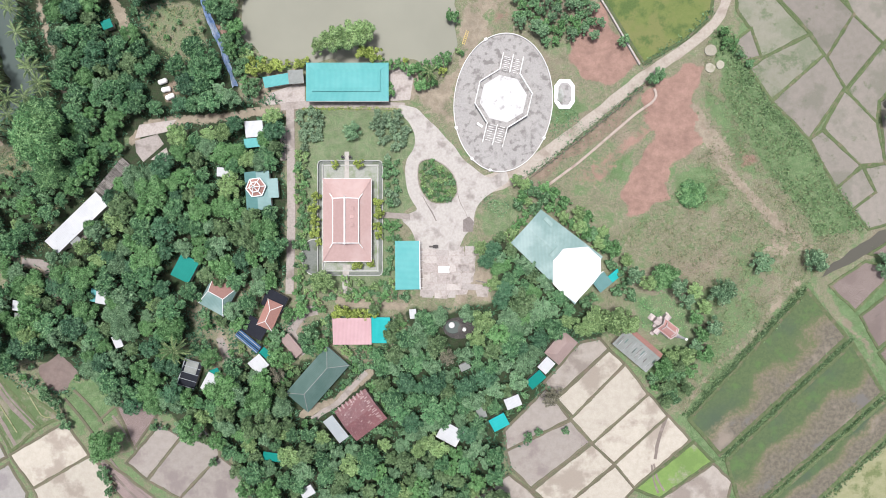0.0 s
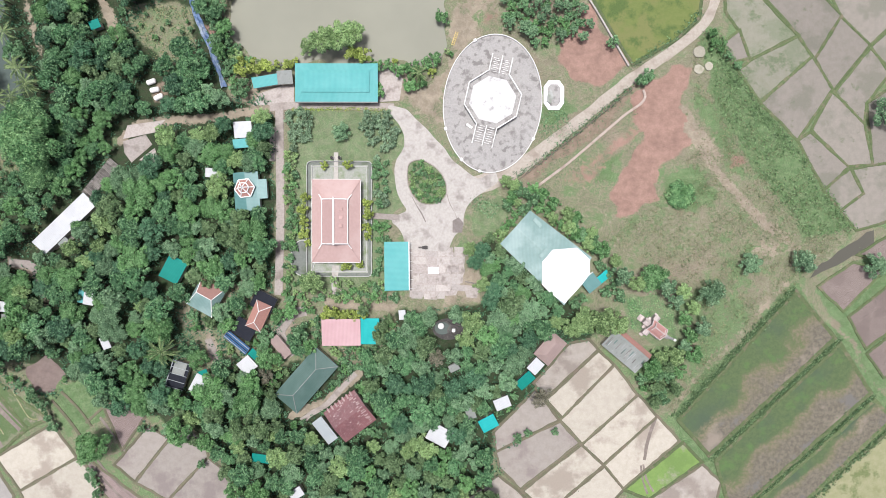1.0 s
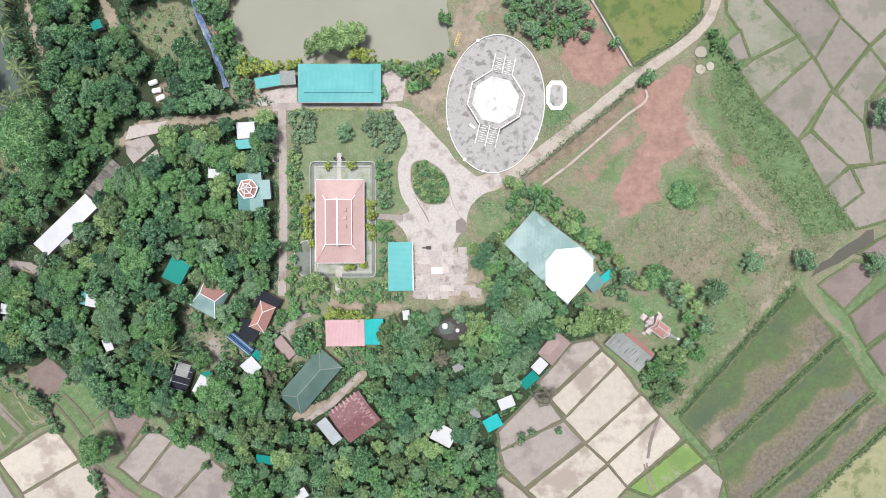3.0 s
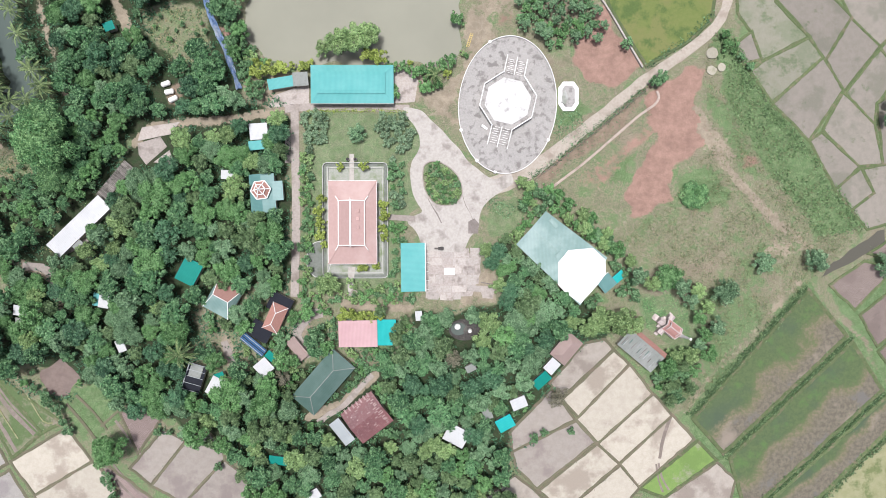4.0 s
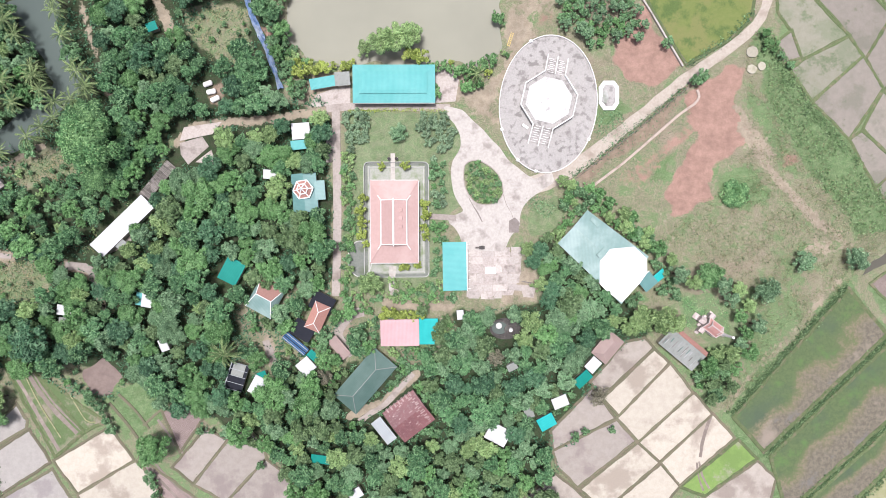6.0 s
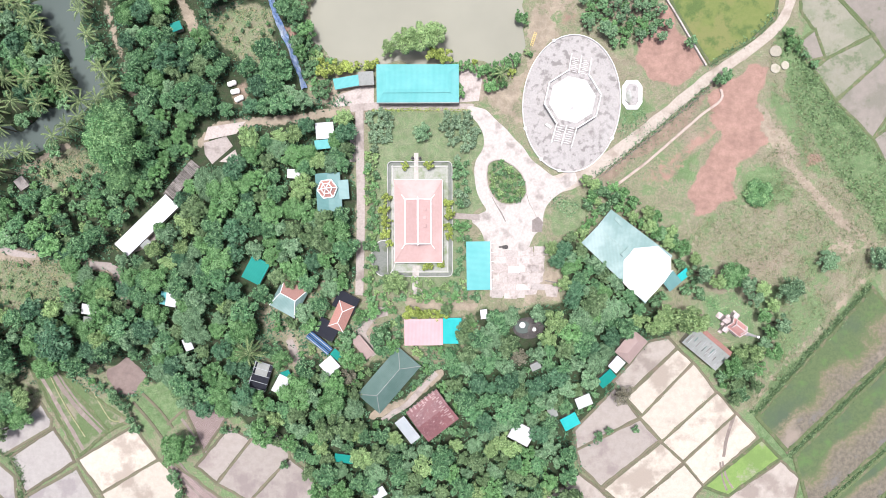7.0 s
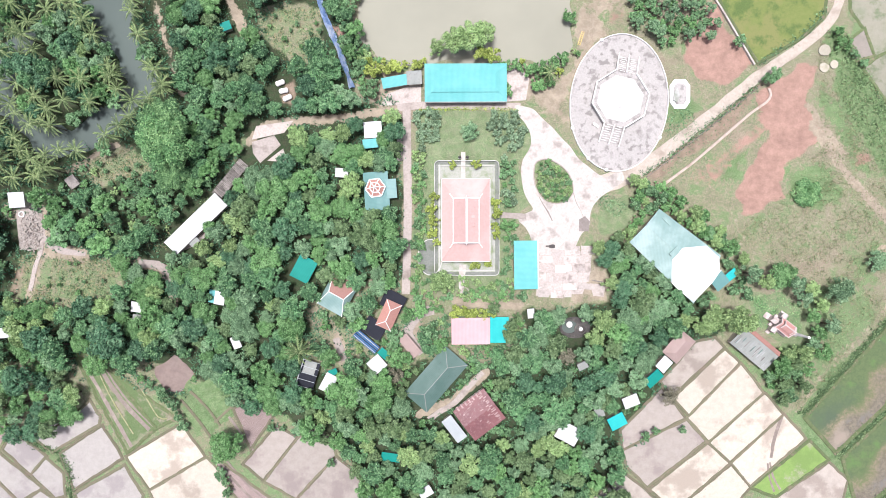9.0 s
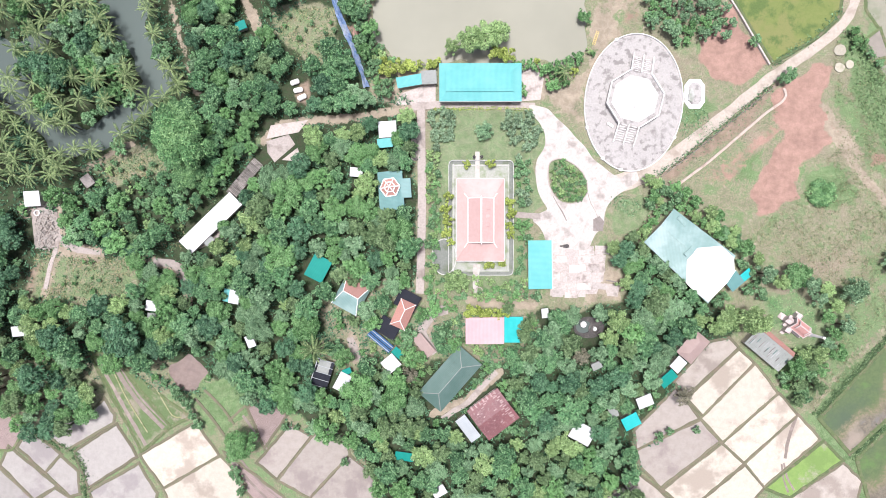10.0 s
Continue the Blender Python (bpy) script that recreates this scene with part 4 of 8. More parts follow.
outer, inner = rounded(DRIVE, 1.2, 3), ISLAND
loops = [[bm.verts.new((x, y, 0.17)) for x, y in q] for q in (outer, inner)]
rims = [bm.edges.new((q[i], q[(i + 1) % len(q)])) for q in loops for i in range(len(q))]
bmesh.ops.triangle_fill(bm, use_beauty=True, edges=rims)
for q in loops:
    low = [bm.verts.new((v.co.x, v.co.y, -0.2)) for v in q]
    for i in range(len(q)):
        bm.faces.new((low[i], low[(i + 1) % len(q)], q[(i + 1) % len(q)], q[i]))
bmesh.ops.recalc_face_normals(bm, faces=bm.faces)
tagged(part("pavement", bm, CONCRETE), "broad pale concrete drive looping round a planted island, sun-bleached and stained", "pavement", kind="structure")
bm = bmesh.new()
ring(bm, inset(ISLAND, -0.14), inset(ISLAND, 0.14), 0, 0.34)
tagged(part("kerb", bm, PATHWAY), "low pale kerb round the planted island", "kerb", kind="structure")
DARKPATCH = surface("dark_patch", (0.24, 0.21, 0.195), (0.19, 0.165, 0.15), (0.30, 0.265, 0.24), 0.5, 2.0)
for pts, w in (([(-7.9, 13.1), (-6.9, 11.1), (-5.2, 8.4), (-3.9, 5.8)], 0.22), ([(2.3, 13.9), (3.2, 11.1), (4.7, 8.4), (5.5, 6.1)], 0.2)):
    bm = bmesh.new()
    strip(bm, pts, w, 0.17, 0.012, 0.0, 0.15)
    tagged(part("joint", bm, DARKPATCH), "dark open joint across the concrete drive", "joint", kind="structure")
paving("pavement", [(4.0, 6.2), (5.8, 7.2), (7.2, 5.6), (6.8, 2.7), (4.0, 2.7)], DARKPATCH, "dark weathered patch in the concrete drive", 0.185)
paving("pavement", [(7.3, -12.7), (11.9, -13.2), (11.3, -16.7), (8.2, -16.4)], PALEPATH, "pinkish slab floor of a cleared hut", 0.1)
bm = bmesh.new()
beam(bm, (*(7.7, -11.7), 0.5), (*(12.4, -12.6), 0.5), 0.3, 0.25)
tagged(part("timber_beam", bm, TIMBER), "weathered timber beam beside a cleared slab floor", "beam")
oval = [(-29.7 + 1.3 * math.cos(k * math.pi / 12), -15.7 + 1.9 * math.sin(k * math.pi / 12)) for k in range(24)]
bm = bmesh.new()
ring(bm, oval, inset(oval, 0.22), 0, 0.45)
tagged(part("kerb", bm, PALEPATH), "pale oval kerb round a small planted bed", "kerb", kind="structure")
paving("pavement", [(-8.6, -2.1), (7.0, -3.4), (7.7, -8.7), (5.1, -15.8), (-8.6, -16.4)], surface("yard_bed", (0.44, 0.395, 0.365), (0.36, 0.315, 0.29), (0.22, 0.19, 0.165), 0.3, 1.6), "worn yard bed of sand between slabs", 0.06)
paving("pavement", [(-91.2, 33.8), (-80.2, 35.4), (-83.0, 31.8), (-92.5, 29.8)], PALEPATH, "pale slab terrace among trees", 0.12)
paving("pavement", [(-92.5, 29.1), (-85.9, 31.1), (-84.0, 28.2), (-90.1, 22.9), (-92.2, 25.8)], PALEPATH, "pale slab terrace among trees", 0.1)
paving("pavement", [(-88.0, 23.6), (-83.3, 27.2), (-82.1, 23.2)], PALEPATH, "pale slab terrace among trees", 0.11)
paving("pavement", [(-156.6, 11.6), (-154.3, 8.8), (-154.0, -2.6), (-161.0, -2.6), (-162.1, 8.8)], PATHWAY, "pale concrete apron beside a small shed", 0.08)

paving("pavement", [(-47.0, 45.3), (-42.6, 45.8), (-42.6, 40.2), (-54.6, 39.7), (-52.7, 43.2)], PALEPATH, "pale concrete terrace beside the long hall", 0.11)
paving("pavement", [(-18.0, 51.9), (-13.3, 51.1), (-10.7, 47.7), (-11.7, 41.4), (-18.0, 40.9)], PALEPATH, "pale concrete terrace beside the long hall", 0.11)
paving("pavement", [(-49.7, 33.4), (-48.1, 33.5), (-48.1, 23.5), (-49.8, 23.5)], PATHWAY, "pale slab strip beside the lane", 0.1)
for pts, w in (([(-158.1, -14.6), (-156.4, -7.6), (-154.5, -1.2), (-154.3, 4.1)], 1.3), ([(-154.5, 1.6), (-151.7, -1.2), (-148.0, -2.9), (-141.6, -3.9)], (1.6, 2.6, 1.8, 1.2)),
               ([(-126.0, -6.6), (-120.4, -7.2), (-117.9, -9.6), (-116.3, -15.6)], (2.4, 2.6, 2.0, 1.4)), ([(-114.6, -2.5), (-108.7, -0.0), (-105.4, 3.3)], 1.6)):
    bm = bmesh.new()
    strip(bm, pts, w, 0.05, 0.05, 0.05, 0.4)
    tagged(part("pavement", bm, PATHWAY), "pale trodden earth path through the clearing", "path", kind="structure")
for pts, w, mat, label in (([(-40.3, -53.3), (-37.0, -50.6), (-32.8, -47.8), (-28.3, -43.2), (-24.5, -38.9)], (2.2, 1.7, 1.5, 1.7, 1.9), PATHWAY, "pale concrete path between two large roofs"),
                           ([(-39.0, -20.5), (-42.5, -21.3), (-45.2, -23.8), (-46.6, -27.1), (-45.1, -30.2), (-42.6, -33.5)], (2.8, 3.2, 3.2, 2.8, 2.4, 2.2), PATHWAY, "pale earth path between garden bushes"),
                           ([(-67.8, -28.8), (-66.8, -31.8), (-65.5, -35.5)], (2.0, 2.6, 2.0), PATHWAY, "pale earth path between garden bushes")):
    bm = bmesh.new()
    strip(bm, pts, w, 0.05, 0.06, 0.04, 0.5)
    tagged(part("pavement", bm, mat), label, "path", kind="structure")
# slabs of the yard, each a piece
yard = tagged(empty("slab_paving", 0, 0), "worn pinkish concrete slabs with open joints and stains", "pavement", kind="structure")
SLAB = surface("yard_slab", (0.42, 0.383, 0.355), (0.36, 0.325, 0.30), (0.225, 0.19, 0.17), 0.35, 1.8, amount=0.55, vary=0.16)
sx0, sy0 = -8.0, -1.4
py = 0.0
while py < 14.0:
    d, px = random.uniform(1.5, 3.2), 0.0
    while px < 14.2:
        w = random.uniform(1.6, 4.6)
        if random.random() > 0.27:
            bm = bmesh.new()
            g = 0.06
            j = [random.uniform(-0.32, 0.16) for _ in range(8)]
            slab(bm, [(-w / 2 + g - j[0], -d / 2 + g - j[1]), (w / 2 - g + j[2], -d / 2 + g - j[3]), (w / 2 - g + j[4], d / 2 - g + j[5]), (-w / 2 + g - j[6], d / 2 - g + j[7])], 0, 0.07)
            ob = part("slab", bm, SLAB, yard)
            ob.matrix_basis = pose(sx0 + px + w / 2, sy0 - py - d / 2, 0.05 + random.uniform(0, 0.02), 0, 0, random.uniform(-4, 4))
        px += w
    py += d

# pale water pipe with its bend, beside the road
bm = bmesh.new()
strip(bm, [(26.2, 14.3), (31.7, 18.5), (38.3, 23.5), (46.7, 30.7), (55.0, 37.8), (59.1, 40.6), (60.5, 42.8), (59.9, 44.8)], 0.75, 0.1, 0.35, 0.1)
tagged(part("concrete_channel", bm, surface("channel_concrete", (0.40, 0.335, 0.29), (0.35, 0.285, 0.245), (0.25, 0.195, 0.16), 0.4, 2.0)), "narrow pale concrete channel along bare red ground", "channel")
bm = bmesh.new()
strip(bm, [(41.4, 74.4), (45.6, 68.2), (50.6, 59.9), (55.5, 51.7)], 0.5, 0.3, 0.5)
tagged(part("boundary_wall", bm, CONCRETE), "low pale boundary wall beside a grass field", "wall", kind="structure")

TRACK = surface("wet_track", (0.20, 0.165, 0.145), (0.17, 0.14, 0.12), (0.26, 0.22, 0.19), 0.4, 2.0, rough=0.7)
for pts, w in (([(64.5, -52.1), (62.8, -56.7), (61.8, -60.9), (61.2, -64.7)], 1.0), ([(60.9, -66.0), (61.9, -70.3), (64.0, -74.2)], 0.7), ([(60.2, -66.3), (60.9, -71.1), (62.3, -74.8)], 0.6),
               ([(-99.7, -52.0), (-95.5, -57.9), (-92.1, -62.9)], 0.6), ([(-103.9, -63.9), (-98.0, -71.3), (-91.3, -78.1)], 0.7), ([(-101.7, -63.3), (-95.5, -71.0), (-88.8, -77.2)], 0.6)):
    bm = bmesh.new()
    strip(bm, pts, w, 0.06, 0.03, 0.0, 0.3)
    tagged(part("wheel_track", bm, TRACK), "dark wet wheel track across a mud field", "track", kind="structure")

# bare rows along the vegetable beds
for pts, w in (([(-142.8, -35.2), (-135.7, -48.1), (-128.5, -60.9)], 1.1), ([(-137.6, -37.7), (-131.5, -47.0), (-123.2, -55.9)], 1.3), ([(-143.8, -36.1), (-138.2, -47.0), (-130.7, -61.3)], 0.7), ([(-135.8, -38.1), (-129.8, -47.0), (-122.1, -54.9)], 0.6)):
    bm = bmesh.new()
    strip(bm, pts, w, 0.06, 0.05, 0.05, 0.3)
    tagged(part("planting_row", bm, TRACK), "bare brown row between vegetable beds", "row", kind="structure")
for pts in ([(-111.0, -44.4), (-106.0, -49.5), (-102.2, -54.8)], [(-113.9, -46.9), (-108.9, -52.8), (-104.7, -58.7)], [(-103.9, -53.7), (-98.0, -48.6), (-91.6, -45.7)]):
    bm = bmesh.new()
    strip(bm, pts, 0.8, 0.05, 0.12, 0.06, 0.2)
    tagged(part("bund", bm, MUDBUND), "low brown bund across a grassy plot", "bund", kind="structure")

# ---- buildings ----
FOOT = []   # footprints, kept clear of trees: x, y, radius


def keep_clear(x, y, r):
    FOOT.append((x, y, r))


def house(name, label, x, y, length, width, turn, eave, ridge, mat, kind="gable", wall=WALL, cap=None, category="house", over=0.5, group="", run=None, back=None):
    """A plain house under one roof; its long side lies along its own x."""
    ob = tagged(empty(name, x, y, 0, turn), label, category, group)
    hl, hw = length / 2, width / 2
    il, iw = hl - over, hw - over
    for sx, sy, ln, rot in ((0, -iw, 2 * il, 0), (0, iw, 2 * il, 0), (-il, 0, 2 * iw - 0.2, 90), (il, 0, 2 * iw - 0.2, 90)):
        bm = bmesh.new()
        box(bm, sx, sy, 0, ln, 0.18, eave - 0.05, rot)
        part("wall", bm, wall, ob)
    caps, slopes = [], []
    if kind == "gable":
        for s in (-1, 1):
            bm = bmesh.new()
            panel(bm, [(-hl, s * hw, eave), (hl, s * hw, eave), (hl, 0, ridge), (-hl, 0, ridge)])
            slopes.append(part("roof", bm, mat, ob))
        caps = [((-hl, 0, ridge), (hl, 0, ridge))]
    elif kind == "hip":
        r = run or max(0.4, hl - hw)
        for s in (-1, 1):
            bm = bmesh.new()
            panel(bm, [(-hl, s * hw, eave), (hl, s * hw, eave), (r, 0, ridge), (-r, 0, ridge)])
            slopes.append(part("roof", bm, back if back and s > 0 else mat, ob))
            bm = bmesh.new()
            panel(bm, [(s * hl, -hw, eave), (s * hl, hw, eave), (s * r, 0, ridge)])
            slopes.append(part("roof", bm, mat, ob))
        caps = [((-r, 0, ridge), (r, 0, ridge))] + [((sx * r, 0, ridge), (sx * hl, sy * hw, eave)) for sx in (-1, 1) for sy in (-1, 1)]
    else:
        bm = bmesh.new()
        panel(bm, [(-hl, -hw, eave), (hl, -hw, eave), (hl, hw, ridge), (-hl, hw, ridge)])
        slopes.append(part("roof", bm, mat, ob))
        caps = [((-hl, hw, ridge), (hl, hw, ridge))] if cap else []
    if cap:
        for a, b in caps:
            bm = bmesh.new()
            beam(bm, Vector(a) + Vector((0, 0, 0.05)), Vector(b) + Vector((0, 0, 0.05)), 0.18, 0.14)
            part("ridge_cap", bm, cap, slopes[0])
    c, sn, short, long = math.cos(radians(turn)), math.sin(radians(turn)), min(length, width), max(length, width)
    if width > length:
        c, sn = -sn, c
    steps = max(1, int(long / short * 1.6))
    for k in range(steps + 1):
        f = (k / steps - 0.5) * (long - short) * 1.1
        keep_clear(x + f * c, y + f * sn, 0.5 * short + 0.15)
    return ob


# the temple hall: a wide skirt roof with a steeper gabled roof on top
def temple(x, y):
    ob = tagged(empty("temple_hall", x, y), "temple hall with a two-tier salmon tiled roof and white ridges", "temple")
    w, d = 14.0, 24.0
    for sx, sy, ln, rot in ((0, -d / 2 + 2.2, w - 4.4, 0), (0, d / 2 - 2.2, w - 4.4, 0), (-w / 2 + 2.2, 0, d - 4.8, 90), (w / 2 - 2.2, 0, d - 4.8, 90)):
        bm = bmesh.new()
        box(bm, sx, sy, 0, ln, 0.3, 3.5, rot)
        part("wall", bm, WHITE, ob)
    skirts = []
    eo, ei = 3.4, 5.1
    o = [(-w / 2, -d / 2), (w / 2, -d / 2), (w / 2, d / 2), (-w / 2, d / 2)]
    i = [(-3.3, -6.2), (3.3, -6.2), (3.3, 5.7), (-3.3, 5.7)]
    for k in range(4):
        bm = bmesh.new()
        a, b, c, e = o[k], o[(k + 1) % 4], i[(k + 1) % 4], i[k]
        panel(bm, [(*a, eo), (*b, eo), (*c, ei), (*e, ei)], 0.18)
        skirts.append(part("lower_roof", bm, TEMPLETILE, ob))
    for k, (a, b) in enumerate(zip(o, i)):
        bm = bmesh.new()
        beam(bm, (*a, eo + 0.06), (*b, ei + 0.06), 0.28, 0.2)
        part("hip_ridge", bm, TEMPLETILE, skirts[k])
    # white fascia round the lower eaves
    for k in range(4):
        bm = bmesh.new()
        beam(bm, (*o[k], eo - 0.06), (*o[(k + 1) % 4], eo - 0.06), 0.12, 0.22)
        part("fascia", bm, WHITE, skirts[k])
    # clerestory under the upper roof
    bm = bmesh.new()
    ring(bm, [(-3.4, -6.3), (3.4, -6.3), (3.4, 5.8), (-3.4, 5.8)], [(-3.2, -6.1), (3.2, -6.1), (3.2, 5.6), (-3.2, 5.6)], 4.7, 5.6)
    part("clerestory", bm, WHITE, ob)
    for s in (-1, 1):
        bm = bmesh.new()
        panel(bm, [(s * 3.7, -6.6, 5.5), (s * 3.7, 6.1, 5.5), (0, 6.1, 7.4), (0, -6.6, 7.4)], 0.18)
        upper = part("upper_roof", bm, UPPERTILE, ob)
        bm = bmesh.new()
        beam(bm, (s * 3.7, -6.6, 5.56), (s * 3.7, 6.1, 5.56), 0.22, 0.2)
        part("eave_trim", bm, WHITE, upper)
        for yy, q in ((-6.6, -1), (6.1, 1)):
            bm = bmesh.new()
            beam(bm, (s * 3.9, yy, 5.6), (0, yy, 7.5), 0.26, 0.3)
            part("barge_board", bm, WHITE, upper)
            bm = bmesh.new()
            beam(bm, (s * 3.7, yy, 5.4), (s * 4.7, yy + q * 1.4, 4.85), 0.22, 0.2)
            part("corner_ridge", bm, WHITE, upper)
    bm = bmesh.new()
    beam(bm, (0, -6.8, 7.5), (0, 6.3, 7.5), 0.42, 0.3)
    part("ridge", bm, WHITE, ob)
    for yy, q in ((-6.8, -1), (6.3, 1)):
        bm = bmesh.new()
        tube(bm, (0, yy, 7.5), (0, yy + q * 0.4, 8.4), 0.2, 0.04, 6)
        part("finial", bm, WHITE, ob)
    for yy in (-1.5, 0.9, 3.2):
        bm = bmesh.new()
        box(bm, 1.9, yy, 6.3, 1.1, 0.9, 0.35)
        part("roof_vent", bm, UPPERTILE, upper)
    return ob


temple(-29.6, 5.9)
keep_clear(-30.3, 6.0, 8.5)
keep_clear(-30.2, 14.5, 8.5)
keep_clear(-30.3, -2.1, 8.5)


DARKPAVE = surface("dark_paving", (0.17, 0.18, 0.165), (0.13, 0.145, 0.125), (0.10, 0.12, 0.08), 0.3, 2.0)


def temple_court():
    ox, oy = -38.8, 23.6
    ex, ey = -19.6, -10.4
    rect = rounded([(ox, ey), (ex, ey), (ex, oy), (ox, oy)], 1.6)
    paving("pavement", inset(rect, 0.1), DARKPAVE, "grey paved temple court with moss stains", 0.08)
    PALEWALL = surface("court_wall", (0.44, 0.44, 0.42), (0.38, 0.38, 0.36), (0.25, 0.26, 0.22), 0.4, 2.0)
    for d, hgt in ((0.0, 0.75), (1.5, 0.5)):
        a = inset(rect, d)
        bm = bmesh.new()
        ring(bm, a, inset(a, 0.2), 0, hgt)
        tagged(part("court_wall", bm, PALEWALL), "low pale wall with rounded corners round the temple court", "wall", kind="structure")
    paving("pavement", [(-37.7, 22.4), (-20.8, 22.5), (-20.8, -9.3), (-37.7, -9.3)], surface("court_floor", (0.30, 0.30, 0.275), (0.25, 0.27, 0.225), (0.16, 0.20, 0.11), 0.4, 2.4, amount=0.7), "weathered inner court floor", 0.12)
    ax, ay = -40.0, -4.9
    disc = [(ax + 3.7 * math.cos(t), ay + 5.4 * math.sin(t)) for t in [2 * math.pi * i / 32 for i in range(32)]]
    paving("pavement", disc, DARKPAVE, "dark rounded apron beside the temple court", 0.06)
    bm = bmesh.new()
    ring(bm, disc, inset(disc, 0.25), 0, 0.3)
    tagged(part("court_kerb", bm, PALEWALL), "pale kerb round the rounded apron", "kerb", kind="structure")
    paving("pavement", [(-30.9, 26.1), (-29.6, 26.1), (-29.6, 17.5), (-30.9, 17.5)], CONCRETE, "white causeway to the temple door", 0.3)
    paving("pavement", [(-31.4, -7.1), (-29.3, -7.1), (-30.3, -15.5), (-31.3, -16.8), (-31.6, -13.0)], CONCRETE, "pale path south of the temple", 0.2)
    paving("pavement", [(-20.8, 8.5), (-11.6, 7.9), (-11.6, 6.2), (-20.8, 6.9)], PATHWAY, "side path to the yard", 0.19)
    for px in (-1, 1):
        gx, gy = -30.2, 24.4
        g = tagged(empty("gate_post", gx + px * 1.1, gy), "stone gate post with a dark round finial", "gate post", "posts of the temple causeway")
        bm = bmesh.new()
        box(bm, 0, 0, 0, 0.7, 0.7, 1.3)
        part("shaft", bm, WHITE, g)
        bm = bmesh.new()
        bmesh.ops.create_icosphere(bm, subdivisions=2, radius=0.45, matrix=pose(0, 0, 1.6))
        part("finial", bm, DARKSTONE, g)


temple_court()

# long turquoise hall by the pond: skirt roof and a low raised middle


def turquoise_hall(x, y):
    ob = tagged(empty("long_hall", x, y, 0, 0.2), "long open hall under a two-tier turquoise metal roof", "hall")
    hl, hw = 11.9, 5.5
    for sx in (-10.8, -5.4, 0, 5.4, 10.8):
        for sy in (-4.6, 4.6):
            bm = bmesh.new()
            box(bm, sx, sy, 0, 0.35, 0.35, 3.0)
            part("post", bm, WHITE, ob)
    for k, (o, i, z0, z1) in enumerate(((((-hl, -hw), (hl, -hw), (hl, hw), (-hl, hw)), ((-9.6, -2.6), (9.2, -2.6), (9.2, 2.9), (-9.6, 2.9)), 3.0, 3.9),
                                        (((-10.0, -3.0), (9.6, -3.0), (9.6, 3.3), (-10.0, 3.3)), ((-9.0, -2.0), (8.6, -2.0), (8.6, 2.3), (-9.0, 2.3)), 4.1, 4.35))):
        for q in range(4):
            bm = bmesh.new()
            panel(bm, [(*o[q], z0), (*o[(q + 1) % 4], z0), (*i[(q + 1) % 4], z1), (*i[q], z1)], 0.1)
            part("lower_roof" if k == 0 else "upper_roof", bm, TEAL, ob)
    bm = bmesh.new()
    slab(bm, [(-9.0, -2.0), (8.6, -2.0), (8.6, 2.3), (-9.0, 2.3)], 4.2, 4.35)
    part("roof_top", bm, TEAL, ob)
    # added dark strip along the south eave, stands in for the shaded wall below
    bm = bmesh.new()
    beam(bm, (-hl, -hw - 0.1, 2.85), (hl, -hw - 0.1, 2.85), 0.3, 0.3)
    part("gutter", bm, GREYSHEET, ob)
    for f in (-8, 0, 8):
        keep_clear(x + f, y, 6.0)


turquoise_hall(-29.6, 45.7)
house("lean_to", "narrow lean-to with a faded turquoise roof", -50.1, 46.2, 7.6, 3.0, 10, 2.3, 2.8, TEAL, "shed", category="shed")
house("shed", "small grey sheet-roofed shed beside the long hall", -44.5, 47.2, 4.4, 3.8, 4, 2.5, 3.0, GREYSHEET, "shed", category="shed")

hl2 = house("side_hall", "narrow hall with a plain turquoise mono-pitch roof", -12.2, -7.1, 14.1, 7.0, 90.6, 2.9, 3.6, TEAL, "shed", category="hall")
# white gutter along the low eave
bm = bmesh.new()
beam(bm, (-7.05, -3.6, 2.85), (7.05, -3.6, 2.85), 0.25, 0.2)
part("gutter", bm, WHITE, hl2)
for k in range(6):
    bm = bmesh.new()
    beam(bm, (-6.6 + k * 2.6, -3.5, 2.9), (-6.6 + k * 2.6, -4.5, 2.3), 0.12, 0.12)
    part("bracket", bm, WHITE, hl2)

# assembly hall with a pale green roof, its far end sheeted white


